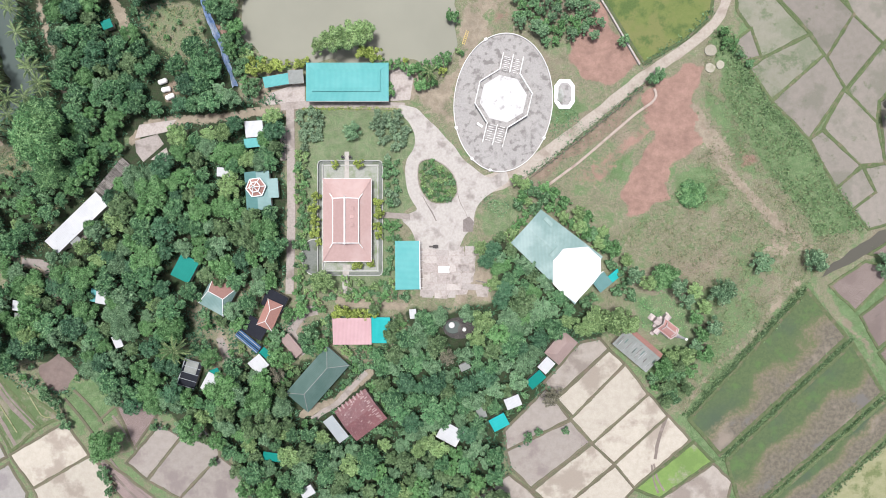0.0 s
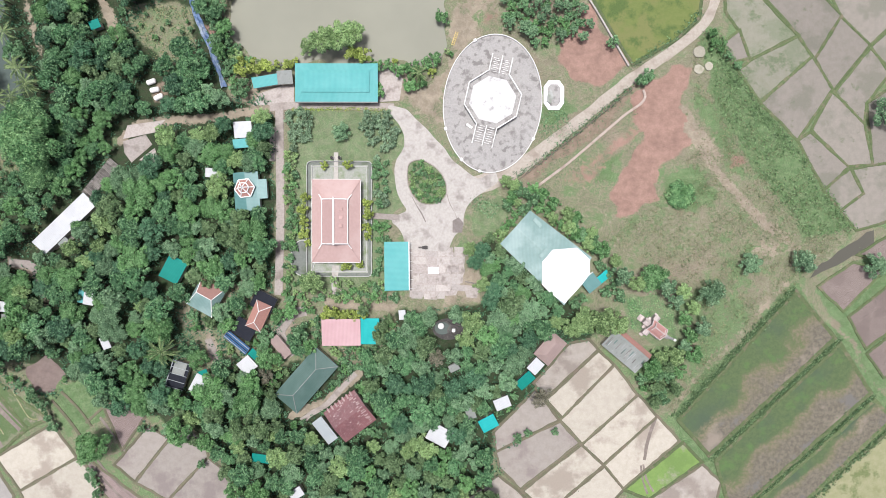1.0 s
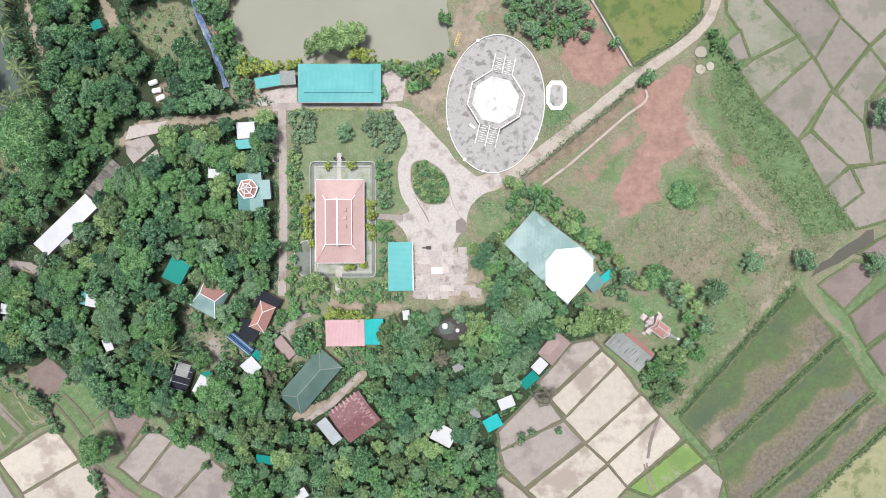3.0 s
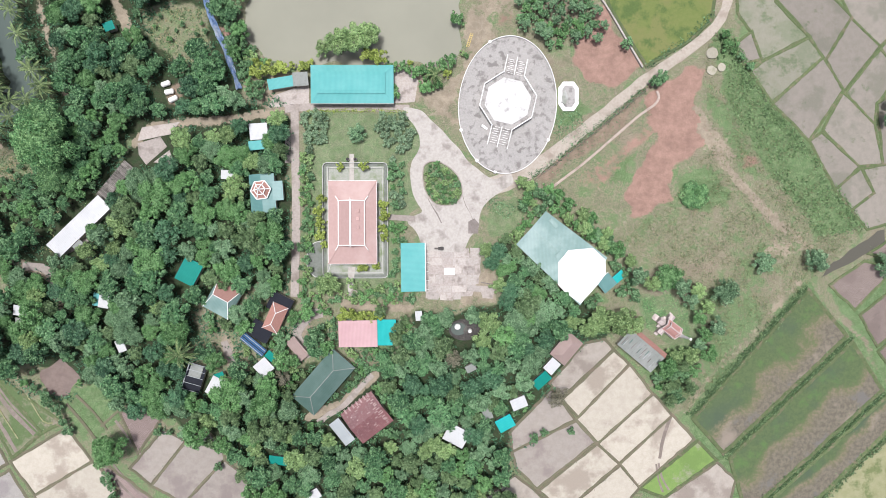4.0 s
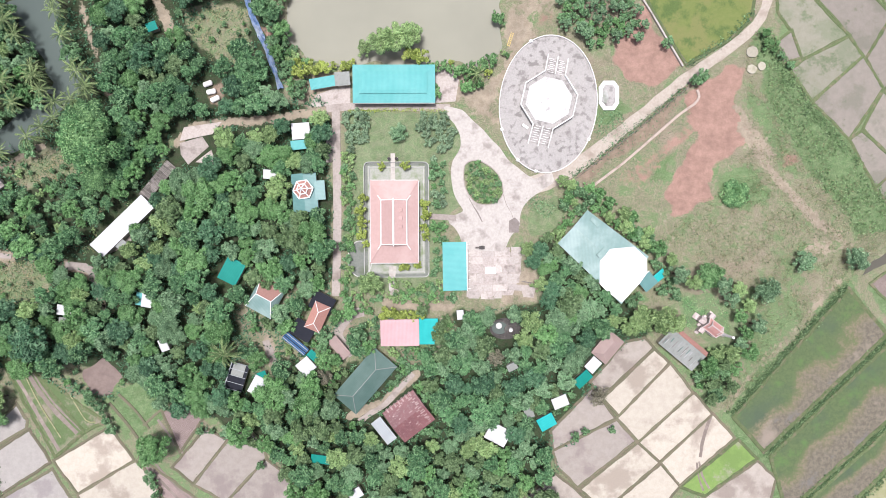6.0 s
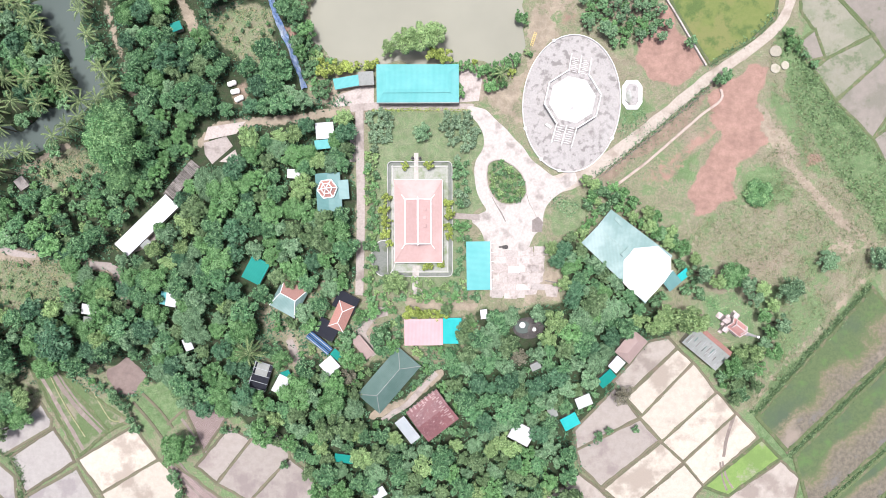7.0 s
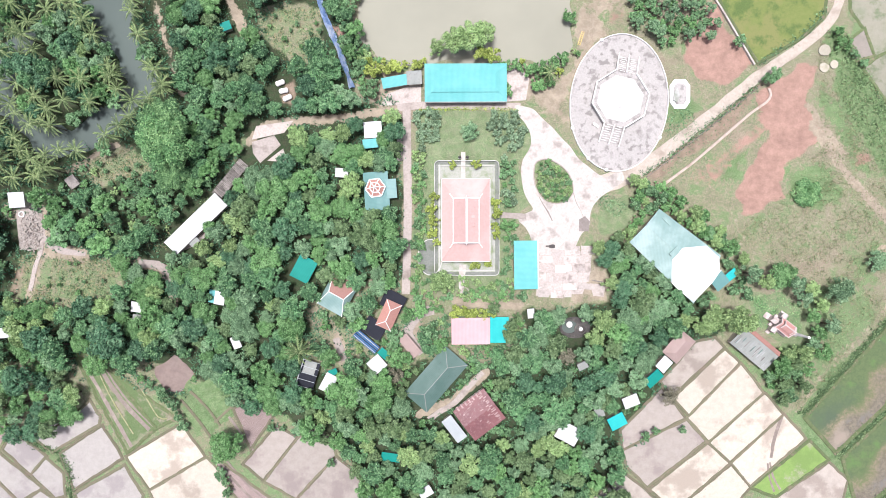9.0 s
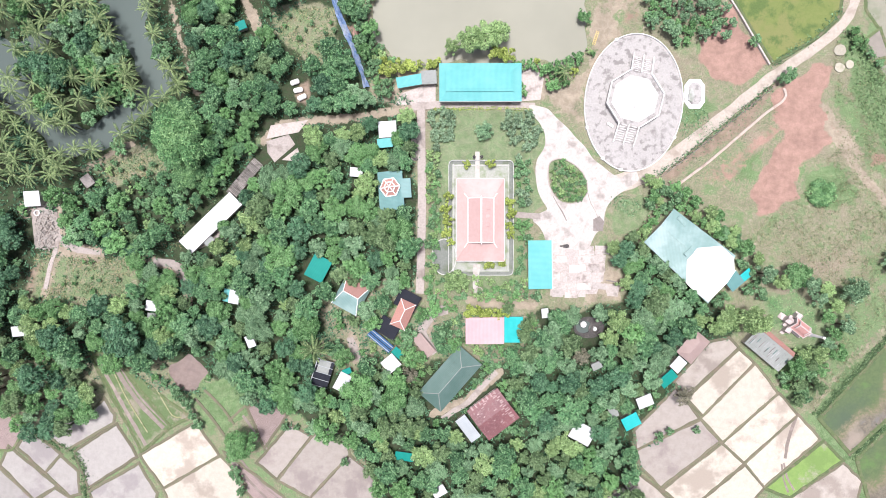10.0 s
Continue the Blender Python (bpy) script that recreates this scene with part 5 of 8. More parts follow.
def assembly_hall():
    ob = tagged(empty("assembly_hall", 0, 0), "large assembly hall, pale green metal roof with a white new end", "hall")
    nw, w, s, e = ((26.2, 9.1), (17.6, -0.5), (36.2, -18.3), (44.1, -4.4))
    c = ((nw[0] + s[0]) / 2, (nw[1] + s[1]) / 2)
    P = [nw, w, s, e]
    bm = bmesh.new()
    foot = inset(P, 0.8)
    ring(bm, foot, inset(foot, 0.25), 0, 3.9)
    part("wall", bm, WALL, ob)
    mid_a = ((nw[0] + w[0]) / 2, (nw[1] + w[1]) / 2)
    mid_b = ((s[0] + e[0]) / 2, (s[1] + e[1]) / 2)
    for side, q in (("a", (nw, e)), ("b", (w, s))):
        bm = bmesh.new()
        panel(bm, [(*q[0], 3.9), (*q[1], 3.9), (*mid_b, 5.2), (*mid_a, 5.2)])
        part("roof", bm, PALEGREEN, ob)
    # white sheeting over the south-east end
    white = [(32.5, -2.2), (39.8, -1.6), (43.5, -5.0), (43.4, -9.1), (36.3, -17.7), (32.0, -14.6), (29.8, -12.3), (29.6, -5.7)]
    def lift(p):
        a, b = Vector(mid_a), Vector(mid_b)
        u = (b - a).normalized()
        dist = abs((p[0] - a.x) * u.y - (p[1] - a.y) * u.x)
        half = abs((nw[0] - a.x) * u.y - (nw[1] - a.y) * u.x)
        return 5.2 - 1.3 * min(1.0, dist / half)
    bm = bmesh.new()
    u = (Vector(mid_b) - Vector(mid_a)).normalized()
    vs_a = [p for p in white]
    # split by the ridge so that each half lies on its slope
    def cut(sign):
        out = []
        k = len(vs_a)
        f = lambda p: ((p[0] - mid_a[0]) * u.y - (p[1] - mid_a[1]) * u.x) * sign
        for i in range(k):
            p, q = vs_a[i], vs_a[(i + 1) % k]
            if f(p) >= 0:
                out.append(p)
            if f(p) * f(q) < 0:
                t = f(p) / (f(p) - f(q))
                out.append((p[0] + t * (q[0] - p[0]), p[1] + t * (q[1] - p[1])))
        return out
    for sign in (-1, 1):
        poly = cut(sign)
        if len(poly) > 2:
            bm2 = bmesh.new()
            panel(bm2, [(x, y, lift((x, y)) + 0.16) for x, y in ccw(poly)], 0.12)
            part("white_roof_sheet", bm2, WHITESHEET, ob, "bright new white roof sheeting")
    bm.free()
    bm = bmesh.new()
    a, b = Vector((*mid_a, 5.25)), Vector((*mid_b, 5.25))
    beam(bm, a, a + (b - a) * 0.62, 0.35, 0.12)
    part("ridge_cap", bm, PALEGREEN, ob)
    # raised vents
    for px, py, tu in ((28.3, 5.6, -45), (29.9, -3.2, 45)):
        bm = bmesh.new()
        box(bm, px, py, lift((px, py)), 3.0, 1.1, 0.4, tu)
        part("roof_vent", bm, PALEGREEN, ob)
    for p in (c, mid_a, mid_b, w, nw, s, e):
        keep_clear(p[0] * 0.7 + c[0] * 0.3, p[1] * 0.7 + c[1] * 0.3, 4.6)


assembly_hall()
house("annex", "small annex with a turquoise roof", 44.2, -11.8, 4.6, 4.4, 40, 2.8, 3.2, TURQUOISE, "shed", cap=WHITE, category="shed")
house("annex", "small flat canopy in turquoise sheet", 48.0, -10.1, 3.8, 2.4, 40, 2.3, 2.6, VIVID, "shed", category="shed")

# houses among the trees
house("house", "small house with a bright white sheet roof", -56.5, 32.1, 5.2, 4.6, 4, 2.8, 3.2, OLDWHITE, "shed")
house("shed", "small turquoise-roofed shed beside a white one", -57.3, 28.2, 4.4, 2.6, 6, 2.4, 2.7, TEAL, "shed", category="shed")
house("shed", "tiny white-roofed hut among trees", -65.6, 19.7, 3.7, 2.6, -4, 2.5, 2.8, OLDWHITE, "shed", category="shed")
house("house", "grey-green roofed house beneath an ornamental cupola", -55.5, 14.3, 11.2, 7.2, 94, 2.8, 3.6, TURQUOISE, "gable")
house("annex", "square wing with a grey-green sheet roof", -51.4, 15.1, 5.6, 3.4, 94, 2.6, 3.0, TURQUOISE, "shed")
house("house", "small house with a vivid turquoise roof under branches", -76.6, -8.2, 7.0, 5.6, 62, 2.8, 3.3, TEALDARK, "shed")
house("house", "house with a pale green hipped roof, white ridges, one red-tiled slope", -66.8, -15.7, 8.2, 10.2, -29, 2.8, 5.4, PALEGREEN, "hip", cap=WHITE, run=2.4, back=REDTILE)
house("house", "steep terracotta-tiled house with white ridges", -52.0, -21.6, 8.2, 4.8, 66, 3.2, 5.2, TERRACOTTA, "hip", cap=WHITE)
house("house", "low wing with a black sheet roof", -50.7, -17.6, 6.6, 5.4, -28, 2.6, 3.2, DARKSHEET, "shed")
house("house", "low wing with a black sheet roof", -56.3, -25.5, 6.4, 5.2, -32, 2.6, 3.2, DARKSHEET, "shed")
bc = house("canopy", "blue sheet canopy in a long strip", -58.6, -29.4, 8.2, 2.6, -40, 2.2, 2.6, BLUESHEET, "shed", category="canopy")
for yy, mat in ((-0.95, LIGHTGREY), (-0.1, DARKSHEET), (0.75, LIGHTGREY)):
    bm = bmesh.new()
    beam(bm, (-4.0, yy, 2.46 + 0.154 * yy), (4.0, yy, 2.46 + 0.154 * yy), 0.18, 0.1)
    part("batten", bm, mat, bc)
house("canopy", "small turquoise sheet canopy beside a hut", -53.5, -33.0, 3.4, 2.4, -40, 2.2, 2.5, TEALDARK, "shed", category="canopy")
house("house", "small square house with a bright white roof", -55.5, -36.0, 4.4, 4.4, 40, 2.6, 3.0, OLDWHITE, "shed")
house("house", "house with a flat pink sheet roof", -28.2, -26.3, 11.2, 7.8, 0.5, 3.0, 3.6, PINKSHEET, "shed")
house("house", "turquoise-roofed extension of a pink-roofed house", -19.9, -26.0, 5.4, 7.6, 0, 2.8, 3.3, VIVID, "shed")
house("long_house", "long house with a dark green hipped roof and pale ridges", -38.3, -40.3, 18.3, 8.7, 49, 3.0, 5.2, GREYGREEN, "hip", cap=GREYSHEET, run=5.0)
rb = house("barn", "barn with a rusted red sheet roof", -25.7, -50.7, 11.2, 10.8, 37, 3.0, 3.9, RUSTSHEET, "gable", category="barn")
rs = random.Random(9)
PALERUST = surface("pale_rust", (0.34, 0.25, 0.24), (0.27, 0.18, 0.175), (0.2, 0.12, 0.11), 0.6, 3.0)
for k in range(30):
    if k < 18:
        px, py, ln = rs.uniform(2.6, 4.0), -4.9 + 0.57 * k, rs.uniform(0.8, 1.7)
    else:
        px, py, ln = rs.uniform(-4.6, 3.6), rs.uniform(-4.6, 4.6), rs.uniform(0.5, 1.2)
    w, x1 = rs.uniform(0.16, 0.42), min(px + ln, 5.7)
    bm = bmesh.new()
    panel(bm, [(xx, yy, 3.98 - 0.9 * abs(yy) / 5.4) for xx, yy in ((px, py), (x1, py), (x1, py + w), (px, py + w))], 0.05)
    part("loose_sheet", bm, PALERUST, rb, "pale rust-streaked roofing sheet")
for k in range(7):
    px = -4.2 + 1.35 * k
    bm = bmesh.new()
    panel(bm, [(px, 4.4, 3.2), (px + 0.5, 4.4, 3.2), (px + 0.5, 5.8, 2.98), (px, 5.8, 2.98)], 0.05)
    part("loose_sheet", bm, PALERUST, rb, "pale rust-streaked roofing sheet")
house("lean_to", "pale grey lean-to roof beside a rusted barn", -33.0, -55.0, 3.4, 8.0, 37, 2.5, 2.9, LIGHTGREY, "shed", category="shed")
house("house", "small house with a bright white roof", 0.3, -56.3, 6.6, 5.4, -28, 2.7, 3.2, OLDWHITE, "shed")
house("house", "small turquoise-roofed hut at the field edge", 14.6, -52.9, 5.0, 4.0, 28, 2.5, 2.9, VIVID, "shed")
house("shed", "white-roofed shed at the field's edge", 18.6, -47.0, 4.6, 3.4, 22, 2.5, 2.8, OLDWHITE, "shed", category="shed")
house("shed", "grey-white shed among trees", 9.2, -49.5, 2.6, 4.6, 20, 2.4, 2.7, GREYSHEET, "shed", category="shed")
house("house", "house with a brown sheet roof beside a mud field", 32.5, -31.0, 8.6, 5.6, 50, 2.8, 4.0, BROWNSHEET, "hip", run=2.2)
house("shed", "small white-roofed shed beside a brown house", 28.3, -36.2, 4.2, 3.4, 48, 2.5, 2.8, OLDWHITE, "shed", category="shed")
house("shed", "green sheet canopy shed", 25.3, -40.4, 5.4, 3.2, 42, 2.3, 2.8, TEALDARK, "shed", category="shed")
barn = house("barn", "long grey sheet-roofed barn with a red ridge strip", 54.2, -31.8, 13.0, 5.8, -40, 2.8, 3.8, GREYSHEET, "shed", category="barn")
bm = bmesh.new()
panel(bm, [(-6.5, 2.9, 3.95), (6.5, 2.9, 3.95), (6.5, 4.3, 3.3), (-6.5, 4.3, 3.3)])
part("red_slope", bm, surface("red_slope", (0.27, 0.145, 0.12), (0.23, 0.12, 0.10), (0.2, 0.13, 0.11), 0.3, 2.0), barn, "faded red back slope")
OLDGREY = surface("bleached_sheet", (0.34, 0.36, 0.35), (0.28, 0.29, 0.28), (0.2, 0.2, 0.19), 0.6, 3.0)
for k in range(26):
    px, py, w, ln = rs.uniform(-6.2, 5.9), rs.uniform(-2.8, 0.4), rs.uniform(0.14, 0.3), rs.uniform(1.2, 2.3)
    bm = bmesh.new()
    panel(bm, [(px + u, py + v, 2.8 + 1.0 * (py + v + 2.9) / 5.8 + 0.05) for u, v in ((0, 0), (w, 0), (w, ln), (0, ln))], 0.04)
    part("loose_sheet", bm, rs.choice((OLDGREY, GREYGREEN, TIMBER)), barn)
dg = house("shed", "dark glazed shed with an old sheet roof", -75.5, -38.9, 8.0, 5.0, 72, 2.4, 2.8, DARKSHEET, "shed", category="shed")
bm = bmesh.new()
panel(bm, [(0.2, -1.6, 2.62), (3.8, -1.6, 2.62), (3.8, 1.9, 2.9), (0.2, 1.9, 2.9)], 0.05)
part("clear_sheet", bm, GREYSHEET, dg, "greyish translucent roof sheet")
bm = bmesh.new()
beam(bm, (-4.0, 2.55, 2.9), (4.0, 2.55, 2.9), 0.25, 0.15)
part("pale_rail", bm, LIGHTGREY, dg)
for xx in (-3.9, -1.9, 0.1, 2.0, 3.9):
    bm = bmesh.new()
    beam(bm, (xx, -2.5, 2.5), (xx, 2.5, 2.92), 0.12, 0.1)
    part("batten", bm, LIGHTGREY, dg)
house("shed", "crumpled white-roofed shed under light green trees", -69.7, -41.5, 5.4, 3.6, 62, 2.4, 2.7, OLDWHITE, "shed", category="shed")
house("shed", "tiny green-roofed hut among the trees", -68.4, -38.4, 2.6, 1.8, 20, 2.3, 2.5, TEALDARK, "shed", category="shed")
house("shed", "low shed with a rusty brown roof", -45.9, -30.7, 7.0, 3.2, -50, 2.1, 2.5, BROWNSHEET, "shed", category="shed")
house("shed", "tiny white hut in the trees", -96.5, -29.6, 2.4, 3.6, 20, 2.5, 2.8, OLDWHITE, "shed", category="shed")
house("shed", "white-roofed hut with a blue canopy", -101.2, -16.6, 3.0, 4.0, -10, 2.5, 2.8, OLDWHITE, "shed", category="shed")
house("canopy", "pale blue canopy beside a hut", -103.5, -16.1, 1.8, 3.8, -10, 2.3, 2.5, TEAL, "shed", category="canopy")
house("shed", "white-roofed hut among the trees", -124.8, -19.3, 4.2, 3.0, -8, 2.5, 2.8, OLDWHITE, "shed", category="shed")
house("shed", "small grey annex of a hut", -125.5, -22.3, 2.4, 1.8, -8, 2.1, 2.3, GREYSHEET, "shed", category="shed")
house("shed", "white-roofed hut among dense trees", -164.0, -26.7, 4.0, 3.0, 5, 2.5, 2.8, OLDWHITE, "shed", category="shed")
house("shed", "white-roofed shed on a concrete apron", -159.8, 11.9, 4.6, 4.4, 3, 2.5, 2.9, OLDWHITE, "shed", category="shed")
house("shed", "little dark-roofed coop with pale battens", -144.2, 17.2, 3.0, 3.4, 35, 1.7, 2.1, TIMBER, "shed", category="coop")
house("canopy", "green tarpaulin-like sheet under trees", -51.6, -63.3, 5.5, 2.6, -8, 2.3, 2.6, TEALDARK, "shed", category="canopy")
house("shed", "white-roofed hut at the grove's edge", -41.4, -73.5, 4.0, 3.0, 30, 2.5, 2.8, OLDWHITE, "shed", category="shed")
house("shed", "tiny white kiosk beside the lane", -10.6, -21.3, 2.0, 2.8, 5, 2.4, 2.6, OLDWHITE, "shed", category="shed")
house("shed", "small green-roofed hut in the grove", -99.1, 62.2, 3.0, 2.4, 20, 2.3, 2.6, TEALDARK, "shed", category="shed")
house("shed", "small grey hut roof glimpsed through trees", 4.5, -36.6, 3.0, 2.2, 25, 2.5, 2.8, GREYSHEET, "shed", category="shed")

# long white roof with an old timber walkway
lw = house("long_shed", "long narrow shed with a bright white sheet roof", -107.8, 4.9, 20.5, 5.0, 44, 2.8, 3.3, OLDWHITE, "shed", category="shed")
bm = bmesh.new()
panel(bm, [(-5.6, -4.2, 2.5), (-2.6, -4.2, 2.5), (-2.6, -2.7, 2.8), (-5.6, -2.7, 2.8)])
part("porch_roof", bm, GREYSHEET, lw)
wx0, wy0 = -94.4, 23.0
wx1, wy1 = -102.7, 13.1
walkway = tagged(empty("timber_walkway", 0, 0), "old grey timber walkway with worn cross planks", "walkway")
d = Vector((wx1 - wx0, wy1 - wy0))
ang = math.degrees(math.atan2(d.y, d.x))
bm = bmesh.new()
box(bm, 0, 0, 0, 0.32, 3.4, 0.08)
plank_mesh = bpy.data.meshes.new("plank")
bm.to_mesh(plank_mesh)
bm.free()
plank_mesh.materials.append(TIMBER)
for k in range(32):
    q = Vector((wx0, wy0)) + d * (k + 0.5) / 32
    shared("plank", plank_mesh, walkway, pose(q.x, q.y, 1.2 + random.uniform(-.04, .04), 0, random.uniform(-2, 2), ang + random.uniform(-2, 2)))
for s in (-1.3, 1.3):
    bm = bmesh.new()
    nrm = Vector((-d.y, d.x)).normalized() * s
    beam(bm, (wx0 + nrm.x, wy0 + nrm.y, 1.1), (wx1 + nrm.x, wy1 + nrm.y, 1.1), 0.16, 0.2)
    part("beam", bm, TIMBER, walkway)
    for k in range(4):
        q = Vector((wx0, wy0)) + d * (k + 0.3) / 4 + nrm
        bm = bmesh.new()
        box(bm, q.x, q.y, 0, 0.2, 0.2, 1.1)
        part("post", bm, TIMBER, walkway)
for t in (0.0, 0.25, 0.5, 0.75, 1.0):
    keep_clear(wx0 + t * d.x, wy0 + t * d.y, 2.6)

# ornamental cupola: red tiles between white ribs


def cupola(x, y):
    ob = tagged(empty("cupola_pavilion", x, y, 0, 8), "small pavilion with a red tiled octagonal roof and white ribs", "pavilion")
    n = 6
    for k in range(n):
        a0, a1 = 2 * math.pi * k / n, 2 * math.pi * (k + 1) / n
        for r0, r1, z0, z1, nm in ((2.9, 1.35, 3.9, 4.8, "lower_roof"), (1.6, 0.1, 5.0, 6.1, "upper_roof")):
            bm = bmesh.new()
            panel(bm, [(r0 * math.cos(a0), r0 * math.sin(a0), z0), (r0 * math.cos(a1), r0 * math.sin(a1), z0), (r1 * math.cos(a1), r1 * math.sin(a1), z1), (r1 * math.cos(a0), r1 * math.sin(a0), z1)])
            part(nm, bm, TERRACOTTA, ob)
            bm = bmesh.new()
            beam(bm, (r0 * math.cos(a0), r0 * math.sin(a0), z0 + .08), (r1 * math.cos(a0), r1 * math.sin(a0), z1 + .08), 0.24, 0.2)
            part("rib", bm, WHITE, ob)
            bm = bmesh.new()
            beam(bm, (r0 * math.cos(a0), r0 * math.sin(a0), z0 + .04), (r0 * math.cos(a1), r0 * math.sin(a1), z0 + .04), 0.26, 0.18)
            part("eave_trim", bm, WHITE, ob)
        bm = bmesh.new()
        box(bm, 2.4 * math.cos(a0), 2.4 * math.sin(a0), 0, 0.3, 0.3, 3.9)
        part("post", bm, WHITE, ob)
    bm = bmesh.new()
    tube(bm, (0, 0, 6.3), (0, 0, 7.4), 0.2, 0.03, 6)
    part("finial", bm, WHITE, ob)


cupola(-55.7, 15.2)

# crematorium: red stepped roofs, white cross wings and a tall chimney


PINKWHITE = surface("pink_white_render", (0.56, 0.49, 0.47), (0.50, 0.43, 0.41), (0.38, 0.32, 0.30), 0.4, 2.0)


def crematorium(x, y, turn):
    ob = tagged(empty("crematorium", x, y, 0, turn), "small crematorium, faded red tiled roof, white gables and tall chimney", "crematorium")
    ob.matrix_basis = ob.matrix_basis @ Matrix.Scale(0.88, 4)
    tile = surface("faded_red_tile", (0.43, 0.235, 0.21), (0.37, 0.195, 0.175), (0.48, 0.33, 0.30), 0.4, 3.0, rough=0.7, coords="object", bump=0.03)

    def block(name, cx, cy, z, sx, sy, sz, mat=PINKWHITE):
        bm = bmesh.new()
        box(bm, cx, cy, z, sx, sy, sz)
        part(name, bm, mat, ob)

    def bar(name, a, b, w, h):
        bm = bmesh.new()
        beam(bm, a, b, w, h)
        part(name, bm, PINKWHITE, ob)
    block("plinth", 0.2, 0, 0, 7.0, 4.4, 0.9)
    block("hall", 0.3, 0, 0.9, 5.2, 3.0, 2.5)
    for s in (-1, 1):
        bm = bmesh.new()
        panel(bm, [(-2.6, s * 2.1, 3.3), (3.1, s * 2.1, 3.3), (3.1, 0, 5.0), (-2.6, 0, 5.0)])
        part("lower_roof", bm, tile, ob)
        bm = bmesh.new()
        panel(bm, [(-1.6, s * 1.3, 4.5), (2.2, s * 1.3, 4.5), (2.2, 0, 5.7), (-1.6, 0, 5.7)])
        part("upper_roof", bm, tile, ob)
        for xx, hw, z0, z1 in ((-2.6, 2.2, 3.35, 5.1), (3.1, 2.2, 3.35, 5.1), (-1.6, 1.4, 4.5, 5.8), (2.2, 1.4, 4.5, 5.8)):
            bar("barge_board", (xx, s * hw, z0), (xx, 0, z1), 0.26, 0.25)
        bar("eave_trim", (-2.6, s * 2.1, 3.35), (3.1, s * 2.1, 3.35), 0.16, 0.16)
        # cross wing with its own little roof, and steps beyond it
        block("wing", -1.7, s * 2.7, 0, 1.5, 1.9, 2.6)
        for q in (-1, 1):
            bm = bmesh.new()
            panel(bm, [(-1.7 + q * 0.95, s * 1.6, 2.6), (-1.7 + q * 0.95, s * 3.8, 2.6), (-1.7, s * 3.8, 3.5), (-1.7, s * 1.6, 3.5)])
            part("wing_roof", bm, PINKWHITE, ob)
        for k in range(3):
            block("step", -1.7, s * (3.8 + 0.3 * k), 0, 1.3, 0.3, 0.75 - 0.22 * k)
    bar("ridge", (-1.9, 0, 5.75), (2.5, 0, 5.75), 0.3, 0.25)
    block("porch", -3.5, 0, 0, 1.9, 1.9, 2.5)
    for q in (-1, 1):
        bm = bmesh.new()
        panel(bm, [(-4.6, q * 1.15, 2.5), (-2.5, q * 1.15, 2.5), (-2.5, 0, 3.5), (-4.6, 0, 3.5)])
        part("porch_roof", bm, PINKWHITE, ob)
        bar("stair_wall", (-4.5, q * 0.9, 0.9), (-6.1, q * 0.9, 0.2), 0.22, 0.4)
    for k in range(5):
        block("step", -4.7 - 0.3 * k, 0, 0, 0.3, 1.6, 0.8 - 0.16 * k)
    block("chimney_base", 3.7, 0, 0, 1.3, 1.3, 4.6)
    bm = bmesh.new()
    tube(bm, (3.7, 0, 4.6), (3.7, 0, 10.8), 0.55, 0.32, 10)
    tube(bm, (3.7, 0, 10.4), (3.7, 0, 10.9), 0.42, 0.42, 10)
    part("chimney", bm, WHITE, ob)
    keep_clear(x, y, 5.5)


crematorium(63.3, -25.2, -38)

# the round plaza: a wide oval floor with a low white wall and an octagonal terrace


